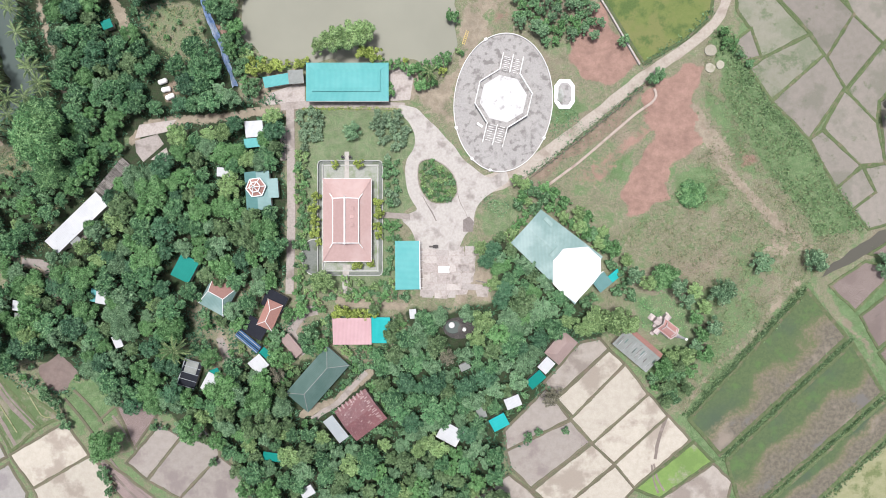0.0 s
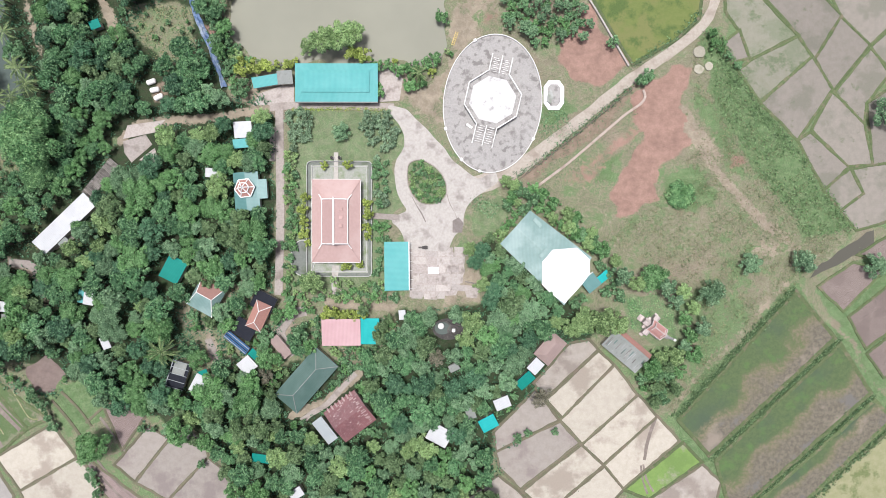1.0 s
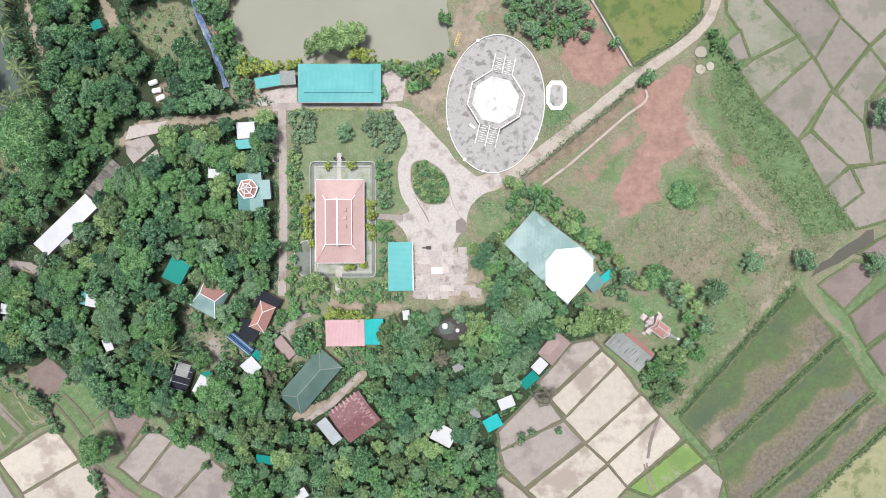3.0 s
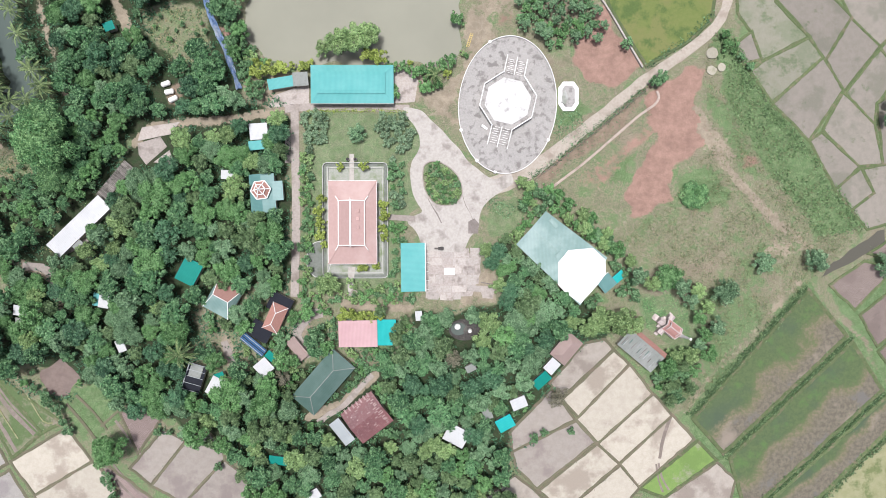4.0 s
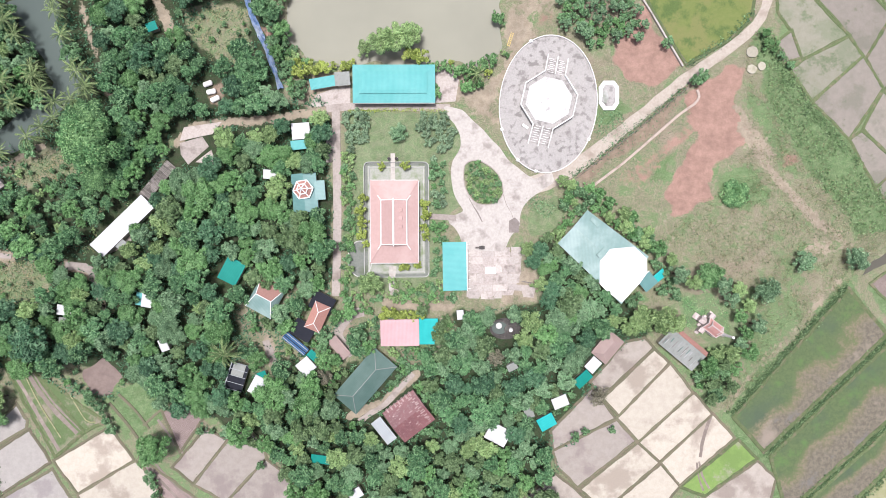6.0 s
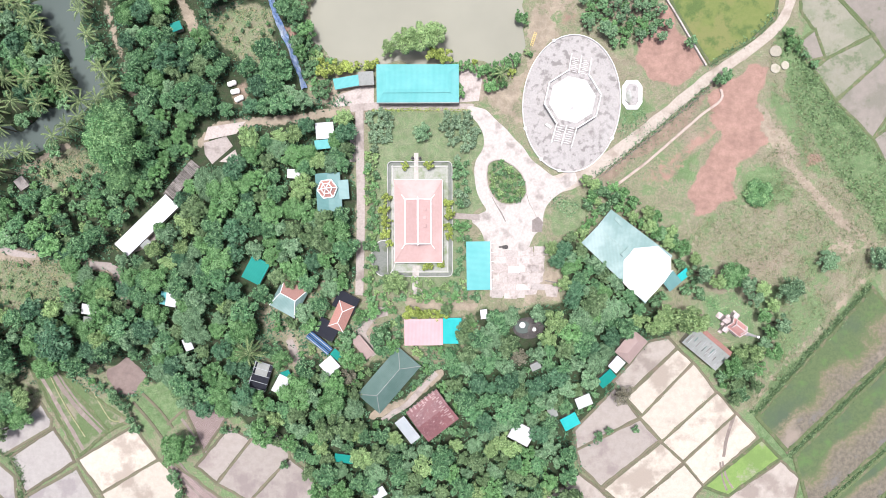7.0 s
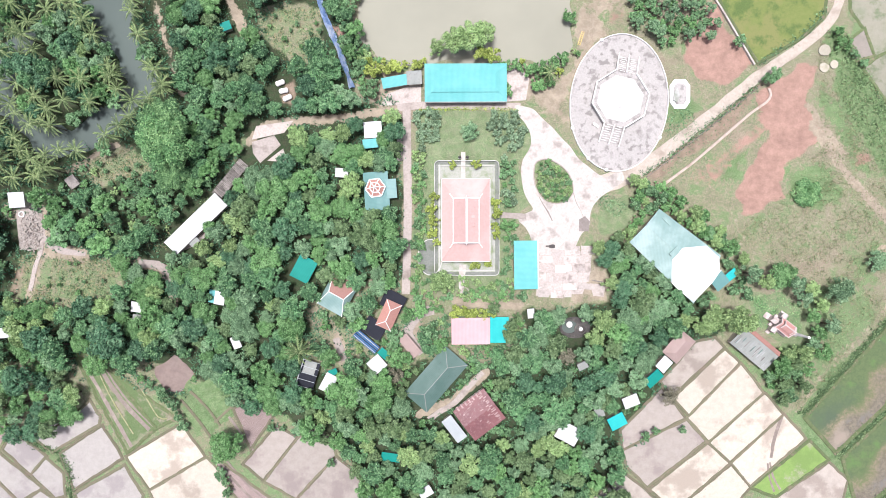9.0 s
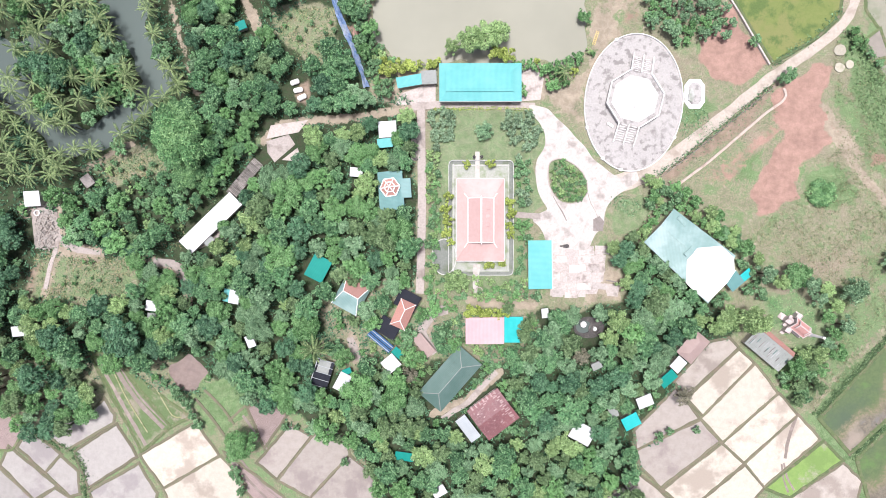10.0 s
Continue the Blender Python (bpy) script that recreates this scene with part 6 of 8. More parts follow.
def plaza(x, y):
    tilt = 5.0
    floor = empty("oval_plaza", x, y, 0, -tilt)
    tagged(floor, "oval concrete plaza with dark weather stains and a white rim wall", "plaza", kind="structure")
    rx, ry = 14.4, 20.2
    outl = [(rx * math.cos(a), ry * math.sin(a)) for a in [2 * math.pi * i / 72 for i in range(72)]]
    bm = bmesh.new()
    slab(bm, outl, -0.2, 0.35)
    part("floor_slab", bm, PLAZA, floor)
    bm = bmesh.new()
    ring(bm, [(px * 1.008, py * 1.006) for px, py in outl], [(px * 0.993, py * 0.995) for px, py in outl], 0, 0.8)
    part("rim_wall", bm, WHITE, floor)
    for a in (-27, 118, 205, 238, 262):
        t = radians(a)
        bm = bmesh.new()
        box(bm, rx * math.cos(t), ry * math.sin(t), 0, 0.8, 0.8, 1.0, a)
        part("rim_post", bm, WHITE, floor)
    oc = tagged(empty("octagon_terrace", x - 0.1, y + 0.8, 0.35, -13), "raised octagonal concrete terrace, bleached white floor, low walls and stairs", "terrace")
    ro = 8.4
    octo = [(ro * math.cos(radians(22.5 + 45 * k)), ro * math.sin(radians(22.5 + 45 * k))) for k in range(8)]
    bm = bmesh.new()
    slab(bm, octo, 0, 1.5)
    part("base", bm, PLAZA, oc)
    bm = bmesh.new()
    slab(bm, inset(octo, 1.35), 1.4, 1.62)
    part("terrace_floor", bm, surface("bleached_floor", (0.55, 0.54, 0.53), (0.50, 0.49, 0.48), (0.33, 0.32, 0.31), 0.5, 1.5, amount=0.2), oc)
    # low wall, open at the two stairs
    for k in range(8):
        a, b = Vector(octo[k]), Vector(octo[(k + 1) % 8])
        mid = (a + b) / 2
        if abs(mid.x) < 0.5:
            continue
        bm = bmesh.new()
        beam(bm, (*a, 1.9), (*b, 1.9), 0.28, 0.8)
        part("low_wall", bm, WHITE, oc)
    for s in (-1, 1):
        for k in range(8):
            bm = bmesh.new()
            box(bm, 0, s * (7.76 + 0.3 + k * 0.62), 0, 5.8, 0.6, 1.5 - k * 0.18)
            step = part("step", bm, PLAZA, oc)
            for xx in (-1.45, 1.45):
                bm = bmesh.new()
                box(bm, xx + 0.25 * (-1) ** k, s * (7.76 + 0.3 + k * 0.62), 1.5 - k * 0.18, 1.5, 0.11, 0.1)
                part("nosing", bm, WHITE, step, "pale worn nosing")
        for xx in (-3.0, 0.0, 3.0):
            bm = bmesh.new()
            beam(bm, (xx, s * 7.7, 1.95), (xx, s * 13.4, 0.45), 0.28, 0.5)
            part("balustrade", bm, WHITE, oc)
    bench = tagged(empty("stone_bench", x - 6.8, y - 6.6, 0.35, -35), "pale stone bench on the plaza", "bench")
    bm = bmesh.new()
    box(bm, 0, 0, 0.35, 2.0, 0.7, 0.12)
    part("seat", bm, WHITE, bench)
    for sx in (-0.7, 0.7):
        bm = bmesh.new()
        box(bm, sx, 0, 0, 0.2, 0.55, 0.35)
        part("leg", bm, WHITE, bench)
    keep_clear(x, y, 16)
    keep_clear(x + 1, y + 9, 13)
    keep_clear(x - 1, y - 9, 13)


plaza(15.6, 40.5)


def small_pad(x, y):
    ob = tagged(empty("octagon_plinth", x, y), "white long octagonal plinth with a dark stone stump", "plinth")
    o = [(-3.0, -2.2), (-1.6, -4.2), (1.6, -4.2), (3.0, -2.2), (3.0, 2.6), (1.6, 4.4), (-1.6, 4.4), (-3.0, 2.6)]
    bm = bmesh.new()
    slab(bm, o, 0, 0.5)
    part("base", bm, WHITE, ob)
    bm = bmesh.new()
    slab(bm, inset(o, 1.15), 0.45, 0.56)
    part("sunk_floor", bm, PLAZA, ob)
    bm = bmesh.new()
    slab(bm, [(-2.2, -1.8), (-1.0, -2.4), (-0.2, -0.6), (-0.6, 0.9), (-1.0, 1.9), (-1.8, 0.6)], 0.5, 0.95)
    part("stump", bm, GREYPAVE, ob, "grey broken stone stump")
    keep_clear(x, y, 4.5)


small_pad(33.6, 43.0)

# pale concrete lids by the road
for px, py, r in ((76.4, 56.0, 1.7), (76.3, 50.9, 1.5), (79.2, 51.8, 1.25)):
    ob = tagged(empty("well_cover", px, py, 0, random.uniform(0, 90)), "pale rough concrete well cover", "cover", "well covers")
    bm = bmesh.new()
    slab(bm, [(r * (1 + random.uniform(-.12, .12)) * math.cos(k * math.pi / 5), r * (1 + random.uniform(-.12, .12)) * math.sin(k * math.pi / 5)) for k in range(10)], 0, 0.35)
    part("lid", bm, surface("lid_concrete", (0.36, 0.335, 0.27), (0.31, 0.29, 0.23), (0.25, 0.24, 0.17), 0.4, 2.0), ob)

# blue tarpaulin fence along the pond's west side
bm = bmesh.new()
line = smooth_line([(-73.2, 74.4), (-71.6, 67.8), (-69.3, 62.1), (-67.2, 57.2), (-65.1, 51.5), (-62.9, 44.9)], 0.8)
vs = []
for k, p in enumerate(line):
    w = 0.8 + 0.5 * noise.noise((p.x * 0.4, p.y * 0.4, 2))
    vs.append([bm.verts.new((p.x + f * w, p.y + 0.3 * f * w, 0.25 + 0.9 * (1 - abs(f)) + 0.35 * noise.noise((p.x, p.y, f * 3)))) for f in (-1, -0.5, 0, 0.5, 1)])
for a, b in zip(vs, vs[1:]):
    for i in range(4):
        bm.faces.new((a[i], a[i + 1], b[i + 1], b[i]))
bmesh.ops.solidify(bm, geom=bm.faces[:], thickness=0.04)
tagged(part("tarpaulin_fence", bm, TARP), "crumpled blue tarpaulin fence along a ditch", "fence")

# white sacks in a clearing, built as lying barrels with an added lid
for px, py, tu in ((-83.9, 46.3, 20), (-82.9, 44.0, 12), (-81.8, 41.9, 25)):
    ob = empty("water_tank", px, py, 0, tu)
    tagged(ob, "white sack-like lump lying on bare soil", "tank", "tanks in the clearing")
    bm = bmesh.new()
    for sx in (-0.85, 0.85):
        bmesh.ops.create_icosphere(bm, subdivisions=2, radius=0.8, matrix=pose(sx, 0, 0.7) @ Matrix.Diagonal((0.75, 1.0, 0.85, 1)))
    tube(bm, (-0.8, 0, 0.7), (0.8, 0, 0.7), 0.74, 0.74, 14)
    part("barrel", bm, WHITE, ob)
    bm = bmesh.new()
    tube(bm, (0.0, 0, 1.35), (0.0, 0, 1.55), 0.3, 0.3, 10)
    part("lid", bm, WHITE, ob)
keep_clear(-82.9, 44.0, 5.0)

# statue court: a dark round basin with a pale urn
bx, by = 1.1, -25.5
basin = tagged(empty("round_basin", bx, by), "dark round stone basin beside a pale urn", "basin")
bm = bmesh.new()
ring(bm, [(2.9 * math.cos(i * math.pi / 12), 2.5 * math.sin(i * math.pi / 12)) for i in range(24)], [(2.3 * math.cos(i * math.pi / 12), 1.9 * math.sin(i * math.pi / 12)) for i in range(24)], 0, 0.8)
part("rim", bm, DARKSTONE, basin)
bm = bmesh.new()
slab(bm, [(2.35 * math.cos(i * math.pi / 12), 1.95 * math.sin(i * math.pi / 12)) for i in range(24)], 0, 0.4)
part("water_surface", bm, CANAL, basin)
urn = tagged(empty("urn", bx - 0.4, by + 0.9, 0.4), "tall pale stone urn", "urn")
bm = bmesh.new()
tube(bm, (0, 0, 0), (0, 0, 0.8), 0.5, 0.3, 10)
tube(bm, (0, 0, 0.8), (0, 0, 1.8), 0.4, 0.95, 10)
tube(bm, (0, 0, 1.8), (0, 0, 2.2), 0.95, 0.7, 10)
part("bowl", bm, WHITE, urn)
keep_clear(bx, by, 4.0)
cx2, cy2 = 4.4, -26.1
basin2 = tagged(empty("round_basin", cx2, cy2), "small dark round basin with a pale pedestal", "basin")
bm = bmesh.new()
ring(bm, [(1.9 * math.cos(i * math.pi / 12), 1.7 * math.sin(i * math.pi / 12)) for i in range(24)], [(1.4 * math.cos(i * math.pi / 12), 1.2 * math.sin(i * math.pi / 12)) for i in range(24)], 0, 0.7)
part("rim", bm, DARKSTONE, basin2)
bm = bmesh.new()
tube(bm, (0, 0, 0), (0, 0, 1.1), 0.7, 0.5, 10)
part("pedestal", bm, WHITE, basin2)
paving("pavement", [(bx + 1.7 + 4.6 * math.cos(i * math.pi / 12), by - 0.3 + 3.2 * math.sin(i * math.pi / 12)) for i in range(24)], DARKSTONE, "dark paved court round the basins", 0.05)
keep_clear(cx2, cy2, 3.0)

# yard things: table with a white top, a yellow bench, rubble
ob = tagged(empty("stone_table", -1.6, -8.4, 0.15), "white stone table in the slab yard", "table")
bm = bmesh.new()
box(bm, 0, 0, 0.65, 3.2, 2.0, 0.15)
part("tabletop", bm, WHITE, ob)
for sx in (-1.1, 1.1):
    bm = bmesh.new()
    box(bm, sx, 0, 0, 0.3, 1.3, 0.65)
    part("leg", bm, WHITE, ob)
ob = tagged(empty("handcart", -4.1, -1.7, 0.17), "small handcart with a dark load", "cart")
bm = bmesh.new()
box(bm, 0, 0, 0.45, 1.6, 0.9, 0.45)
part("tray", bm, DARKSTONE, ob)
for sy in (-0.5, 0.5):
    bm = bmesh.new()
    tube(bm, (0.2, sy - 0.05, 0.35), (0.2, sy + 0.05, 0.35), 0.35, 0.35, 12)
    part("wheel", bm, DARKSTONE, ob)
bm = bmesh.new()
beam(bm, (-0.8, 0, 0.6), (-1.9, 0, 0.7), 0.5, 0.06)
part("handle", bm, TIMBER, ob)
ob = tagged(empty("timber_ladder", 4.5, 59.6, 0, 72), "yellow painted ladder lying beside the pond", "ladder")
YELLOW = surface("yellow_paint", (0.62, 0.48, 0.18), (0.55, 0.42, 0.16), (0.4, 0.3, 0.15), 0.5, 3)
for sy in (-0.35, 0.35):
    bm = bmesh.new()
    beam(bm, (-2.1, sy, 0.12), (2.1, sy, 0.12), 0.14, 0.14)
    part("rail", bm, YELLOW, ob)
for k in range(8):
    bm = bmesh.new()
    beam(bm, (-1.9 + k * 0.54, -0.35, 0.14), (-1.9 + k * 0.54, 0.35, 0.14), 0.12, 0.1)
    part("rung", bm, YELLOW, ob)

# rubble heap and concrete rings on the apron
rr = random.Random(3)
bm = bmesh.new()
hx, hy = -157.6, 2.8
for _ in range(320):
    a, q = rr.uniform(0, 6.28), math.sqrt(rr.random())
    px, py = hx + 3.4 * q * math.cos(a), hy + 6.0 * q * math.sin(a)
    sz = rr.uniform(0.18, 0.75)
    m = pose(px, py, 0.1 + 0.7 * (1 - q) * rr.random() + sz * 0.15, rr.uniform(-25, 25), rr.uniform(-25, 25), rr.uniform(0, 180)) @ Matrix.Diagonal((sz * rr.uniform(0.8, 2.2), sz * 0.6, sz * 0.35, 1))
    bmesh.ops.create_cube(bm, size=1, matrix=m)
tagged(part("rubble", bm, surface("rubble", (0.38, 0.35, 0.32), (0.26, 0.23, 0.20), (0.16, 0.13, 0.11), 0.9, 3.0)), "heap of broken concrete and timber scraps", "rubble", kind="stuff")
for px, py, r in ((-150.0, 2.6, 0.7), (-160.1, 7.9, 0.9), (-152.2, 13.3, 0.6)):
    ob = tagged(empty("concrete_ring", px, py), "pale concrete well ring on soil", "ring", "well rings")
    bm = bmesh.new()
    ring(bm, [(r * math.cos(i * math.pi / 8), r * math.sin(i * math.pi / 8)) for i in range(16)], [(0.75 * r * math.cos(i * math.pi / 8), 0.75 * r * math.sin(i * math.pi / 8)) for i in range(16)], 0, 0.5)
    part("rim", bm, WHITE, ob)

# ---- trees ----


def leaf_cards(rng, centres, normals, size, spread=0.42):
    """Small folded leaf sprays at the given places, facing roughly along the normals."""
    k = len(centres)
    nrm = normals / np.linalg.norm(normals, axis=1)[:, None] + rng.normal(0, spread, (k, 3))
    nrm /= np.linalg.norm(nrm, axis=1)[:, None]
    tang = np.cross(nrm, rng.normal(0, 1, (k, 3)))
    tang /= np.linalg.norm(tang, axis=1)[:, None]
    bit = np.cross(nrm, tang)
    s = size * rng.uniform(0.6, 1.35, (k, 1))
    a = centres - tang * s * 0.55
    b = centres + bit * s * 0.42 - nrm * s * 0.1
    c = centres + tang * s * 0.65 - nrm * s * 0.12
    c = c - bit * s * 0.22
    return np.stack([a, b, c], 1).reshape(-1, 3)


def cards_mesh(name, verts, mat, clump=None):
    k = len(verts) // 3
    me = bpy.data.meshes.new(name)
    me.vertices.add(3 * k)
    me.vertices.foreach_set("co", verts.astype(np.float32).ravel())
    me.loops.add(3 * k)
    me.loops.foreach_set("vertex_index", np.arange(3 * k, dtype=np.int32))
    me.polygons.add(k)
    me.polygons.foreach_set("loop_start", np.arange(0, 3 * k, 3, dtype=np.int32))
    me.update(calc_edges=True)
    me.validate()
    if clump is not None:
        at = me.attributes.new("clump", "FLOAT", "POINT")
        at.data.foreach_set("value", np.repeat(clump, 3).astype(np.float32))
    me.materials.append(mat)
    return me


def sphere_points(rng, k):
    v = rng.normal(0, 1, (k, 3))
    return v / np.linalg.norm(v, axis=1)[:, None]


def tree_proto(seed, name, label, mat, r=3.5, height=8.0, lobes=16, cards=1500, size=0.62, flat=0.8, shrub=False):
    """A tapered trunk, limbs to each clump, and a crown of leafy clumps."""
    rng = np.random.default_rng(seed)
    cards, size, lobes = int(cards * 1.7), size * 0.78, int(lobes * 1.2)
    ob = tagged(empty(name, 0, 0, -400), label, "shrub" if shrub else "tree")
    base = height - 2 * r * flat
    base = max(base, 0.25 * height) if not shrub else 0.15 * height
    top = height
    cen, rad = [], []
    for k in range(lobes):
        f = (k + 0.5) / lobes
        a = k * 2.399963 + rng.uniform(-0.4, 0.4)
        q = r * 0.84 * math.sqrt(f) * rng.uniform(0.75, 1.15)
        lr = r * rng.uniform(0.13, 0.33)
        zc = base + (top - base) * (0.10 + 0.80 * math.sqrt(max(0, 1 - (q / r) ** 2))) * rng.uniform(0.66, 1.0)
        cen.append((q * math.cos(a), q * math.sin(a), min(zc, top - lr * 0.7)))
        rad.append(lr)
    cen, rad = np.array(cen), np.array(rad)
    share = np.maximum(6, cards * rad ** 2 / np.sum(rad ** 2)).astype(int)
    pts, nrs, tone = [], [], []
    for c, lr, k in zip(cen, rad, share):
        v = sphere_points(rng, k)
        v[:, 2] = np.where(v[:, 2] < -0.35, -v[:, 2], v[:, 2])
        q = lr * (rng.uniform(0.6, 1.0, (k, 1)) ** 0.4) * (1 + 0.2 * rng.normal(0, 0.6, (k, 1)))
        pts.append(c + v * q * np.array([1, 1, 0.8]))
        nrs.append(v + np.array([0, 0, 0.45]))
        tone.append(np.full(k, rng.uniform()))
    me = cards_mesh("crown", leaf_cards(rng, np.concatenate(pts), np.concatenate(nrs), size), mat, np.concatenate(tone))
    shared("crown", me, ob)
    bm = bmesh.new()
    bend = rng.uniform(-0.3, 0.3, 2)
    mid = Vector((bend[0], bend[1], base * 0.7))
    tr = 0.055 * r + 0.06
    tube(bm, (0, 0, -0.1), mid, tr * 1.3, tr, 7)
    fork = Vector((bend[0] * 0.5, bend[1] * 0.5, base + 0.25 * (top - base)))
    tube(bm, mid, fork, tr, tr * 0.75, 6)
    for c in cen[::3]:
        tube(bm, mid.lerp(fork, rng.uniform(0.2, 1)), c, tr * 0.5, tr * 0.14, 4)
    part("trunk", bm, BARK, ob)
    return ob


def frond_mesh(seed, mat, length=3.6):
    """One drooping palm frond: a rib with two rows of leaflets."""
    rng = np.random.default_rng(seed)
    vs, fs = [], []
    k = 22
    prev = None
    for i in range(k + 1):
        t = i / k
        x, z = length * (t - 0.10 * t ** 3), 1.0 * t - 1.9 * t ** 2
        n0 = len(vs)
        vs += [(x, -0.04, z), (x, 0.04, z), (x, 0, z + 0.04)]
        if prev is not None:
            fs += [(prev, n0, n0 + 2, prev + 2), (prev + 2, n0 + 2, n0 + 1, prev + 1)]
        prev = n0
        if i > 1:
            ln = 0.50 * math.sin(math.pi * min(1, 0.16 + 0.78 * t)) + 0.08
            for s in (-1, 1):
                q = len(vs)
                lx, ly = ln * 0.8 + rng.uniform(-.08, .08), s * ln * 0.55
                vs += [(x, s * 0.03, z + 0.02), (x + 0.13, s * 0.03, z + 0.02), (x + lx + 0.05, ly, z - 0.28 * ln - rng.uniform(0, 0.12)), (x + lx - 0.06, ly * 0.97, z - 0.3 * ln)]
                fs.append((q, q + 1, q + 2, q + 3))
    me = bpy.data.meshes.new("frond")
    me.from_pydata(vs, [], fs)
    me.materials.append(mat)
    return me


FRONDS = [frond_mesh(s, PALMLEAF, ln) for s, ln in ((1, 4.3), (2, 3.9), (3, 3.4))]


def palm_proto(seed, height=9.0, count=18):
    rng = np.random.default_rng(seed)
    ob = tagged(empty("coconut_palm", 0, 0, -400), "coconut palm with a slender grey trunk and drooping fronds", "palm")
    bm = bmesh.new()
    lean = rng.uniform(-0.5, 0.5, 2)
    p0 = Vector((0, 0, -0.1))
    for i in range(5):
        t = (i + 1) / 5
        p1 = Vector((lean[0] * t * t, lean[1] * t * t, height * t))
        tube(bm, p0, p1, 0.2 - 0.02 * i, 0.18 - 0.02 * i, 7)
        p0 = p1
    part("trunk", bm, BARK, ob)
    for i in range(count):
        tier = i % 3
        a = math.degrees(i * 2.399963) + rng.uniform(-10, 10)
        shared("frond", FRONDS[tier], ob, pose(p0.x, p0.y, p0.z, 0, 0, a) @ pose(0, 0, 0, 0, (12, -8, -30)[tier] + rng.uniform(-8, 8), 0) @ Matrix.Scale(rng.uniform(0.85, 1.1), 4))
    return ob


GROVE = "broadleaf tree with a dense clumped green crown"
TREES = {
    "grove": [tree_proto(s, "tree", GROVE, LEAF, 3.0, hh, lb, 1100, 0.62) for s, hh, lb in ((11, 6.4, 18), (12, 7.2, 16), (13, 5.8, 20), (14, 6.6, 22))],
    "dark": [tree_proto(s, "tree", "dark green mango tree with a close rounded crown", LEAFDARK, 3.0, 6.2, 22, 1150, 0.57) for s in (21, 22)],
    "bright": [tree_proto(s, "tree", "light green broadleaf tree with a loose crown", LEAFBRIGHT, 3.0, 6.4, 17, 1250, 0.56) for s in (31, 32)],
    "pale": [tree_proto(s, "tree", "pale grey-green broadleaf tree with an airy crown", LEAFPALE, 3.0, 6.4, 18, 1080, 0.57) for s in (35, 36)],
    "olive": [tree_proto(s, "tree", "olive green broadleaf tree with a domed crown", LEAFOLIVE, 3.0, 6.0, 20, 1080, 0.56) for s in (37, 38)],
    "big": [tree_proto(33, "tree", "very large lush green tree with a spreading crown", LEAFLUSH, 7.5, 11.0, 34, 8000, 0.58)],
    "wide": [tree_proto(s, "tree", "broad light green tree with a loose crown", LEAFBRIGHT, 4.8, 8.0, 30, 2800, 0.6) for s in (39, 40)],
    "widepale": [tree_proto(s, "tree", "broad pale grey-green tree with an airy crown", LEAFPALE, 4.8, 7.6, 34, 2700, 0.58) for s in (43, 44)],
    "round": [tree_proto(s, "shrub", "large rounded pale green bush", LEAFPALE, 3.4, 3.8, 18, 1300, 0.5, shrub=True) for s in (45, 46)],
    "lime": [tree_proto(s, "tree", "feathery lime green tree with an open crown", LEAFLIME, 3.4, 6.0, 18, 1300, 0.55) for s in (47, 48)],
    "dry": [tree_proto(s, "tree", "half-bare tree with dry brownish foliage", LEAFDRY, 3.0, 6.0, 14, 800, 0.45) for s in (49, 50)],
    "mound": [tree_proto(65, "shrub", "low spreading mound of creeping green vines", LEAFLUSH, 4.6, 1.7, 34, 2600, 0.5, shrub=True)],
    "yellow": [tree_proto(s, "shrub", "round yellow-green ornamental shrub", LEAFYELLOW, 1.6, 2.6, 9, 420, 0.42, shrub=True) for s in (41, 42)],
    "grey": [tree_proto(s, "shrub", "grey-green flowering garden shrub", LEAFGREY, 1.7, 2.4, 10, 420, 0.42, shrub=True) for s in (51, 52)],
    "bush": [tree_proto(s, "shrub", "leafy green bush on open soil", LEAFMID, 1.7, 2.4, 9, 420, 0.45, shrub=True) for s in (61, 62)],
    "bushlime": [tree_proto(s, "shrub", "light lime green leafy bush", LEAFLIME, 1.7, 2.4, 9, 420, 0.45, shrub=True) for s in (73, 74)],
    "bushbright": [tree_proto(s, "shrub", "bright green leafy bush", LEAFBRIGHT, 1.7, 2.4, 9, 420, 0.45, shrub=True) for s in (71, 72)],
    "palm": [palm_proto(81, 7.0, 16), palm_proto(82, 5.8, 15), palm_proto(83, 7.6, 17)],
}
NOMINAL = {"grove": 3.0, "dark": 3.0, "bright": 3.0, "big": 7.5, "wide": 4.8, "widepale": 4.8, "round": 3.4, "lime": 3.4, "dry": 3.0, "pale": 3.0, "olive": 3.0, "yellow": 1.6, "grey": 1.7, "bush": 1.7, "bushbright": 1.7, "bushlime": 1.7, "palm": 3.4, "mound": 4.6}
PLACED, WANTED = [], []
trng = random.Random(7)


def plant(kind, x, y, r, group=""):
    """Marks the place of a tree of that kind with a crown of about that radius."""
    proto = trng.choice(TREES[kind])
    s = r / NOMINAL[kind]
    sz = s * trng.uniform(0.85, 1.3) if s > 0.75 else s ** 0.7
    m = pose(x, y, 0, 0, 0, trng.uniform(0, 360)) @ Matrix.Diagonal((s, s * trng.uniform(0.9, 1.1), sz, 1))
    WANTED.append((kind, proto, m, group, math.hypot(x + 25, 1.3 * y)))
    PLACED.append((x, y, r))


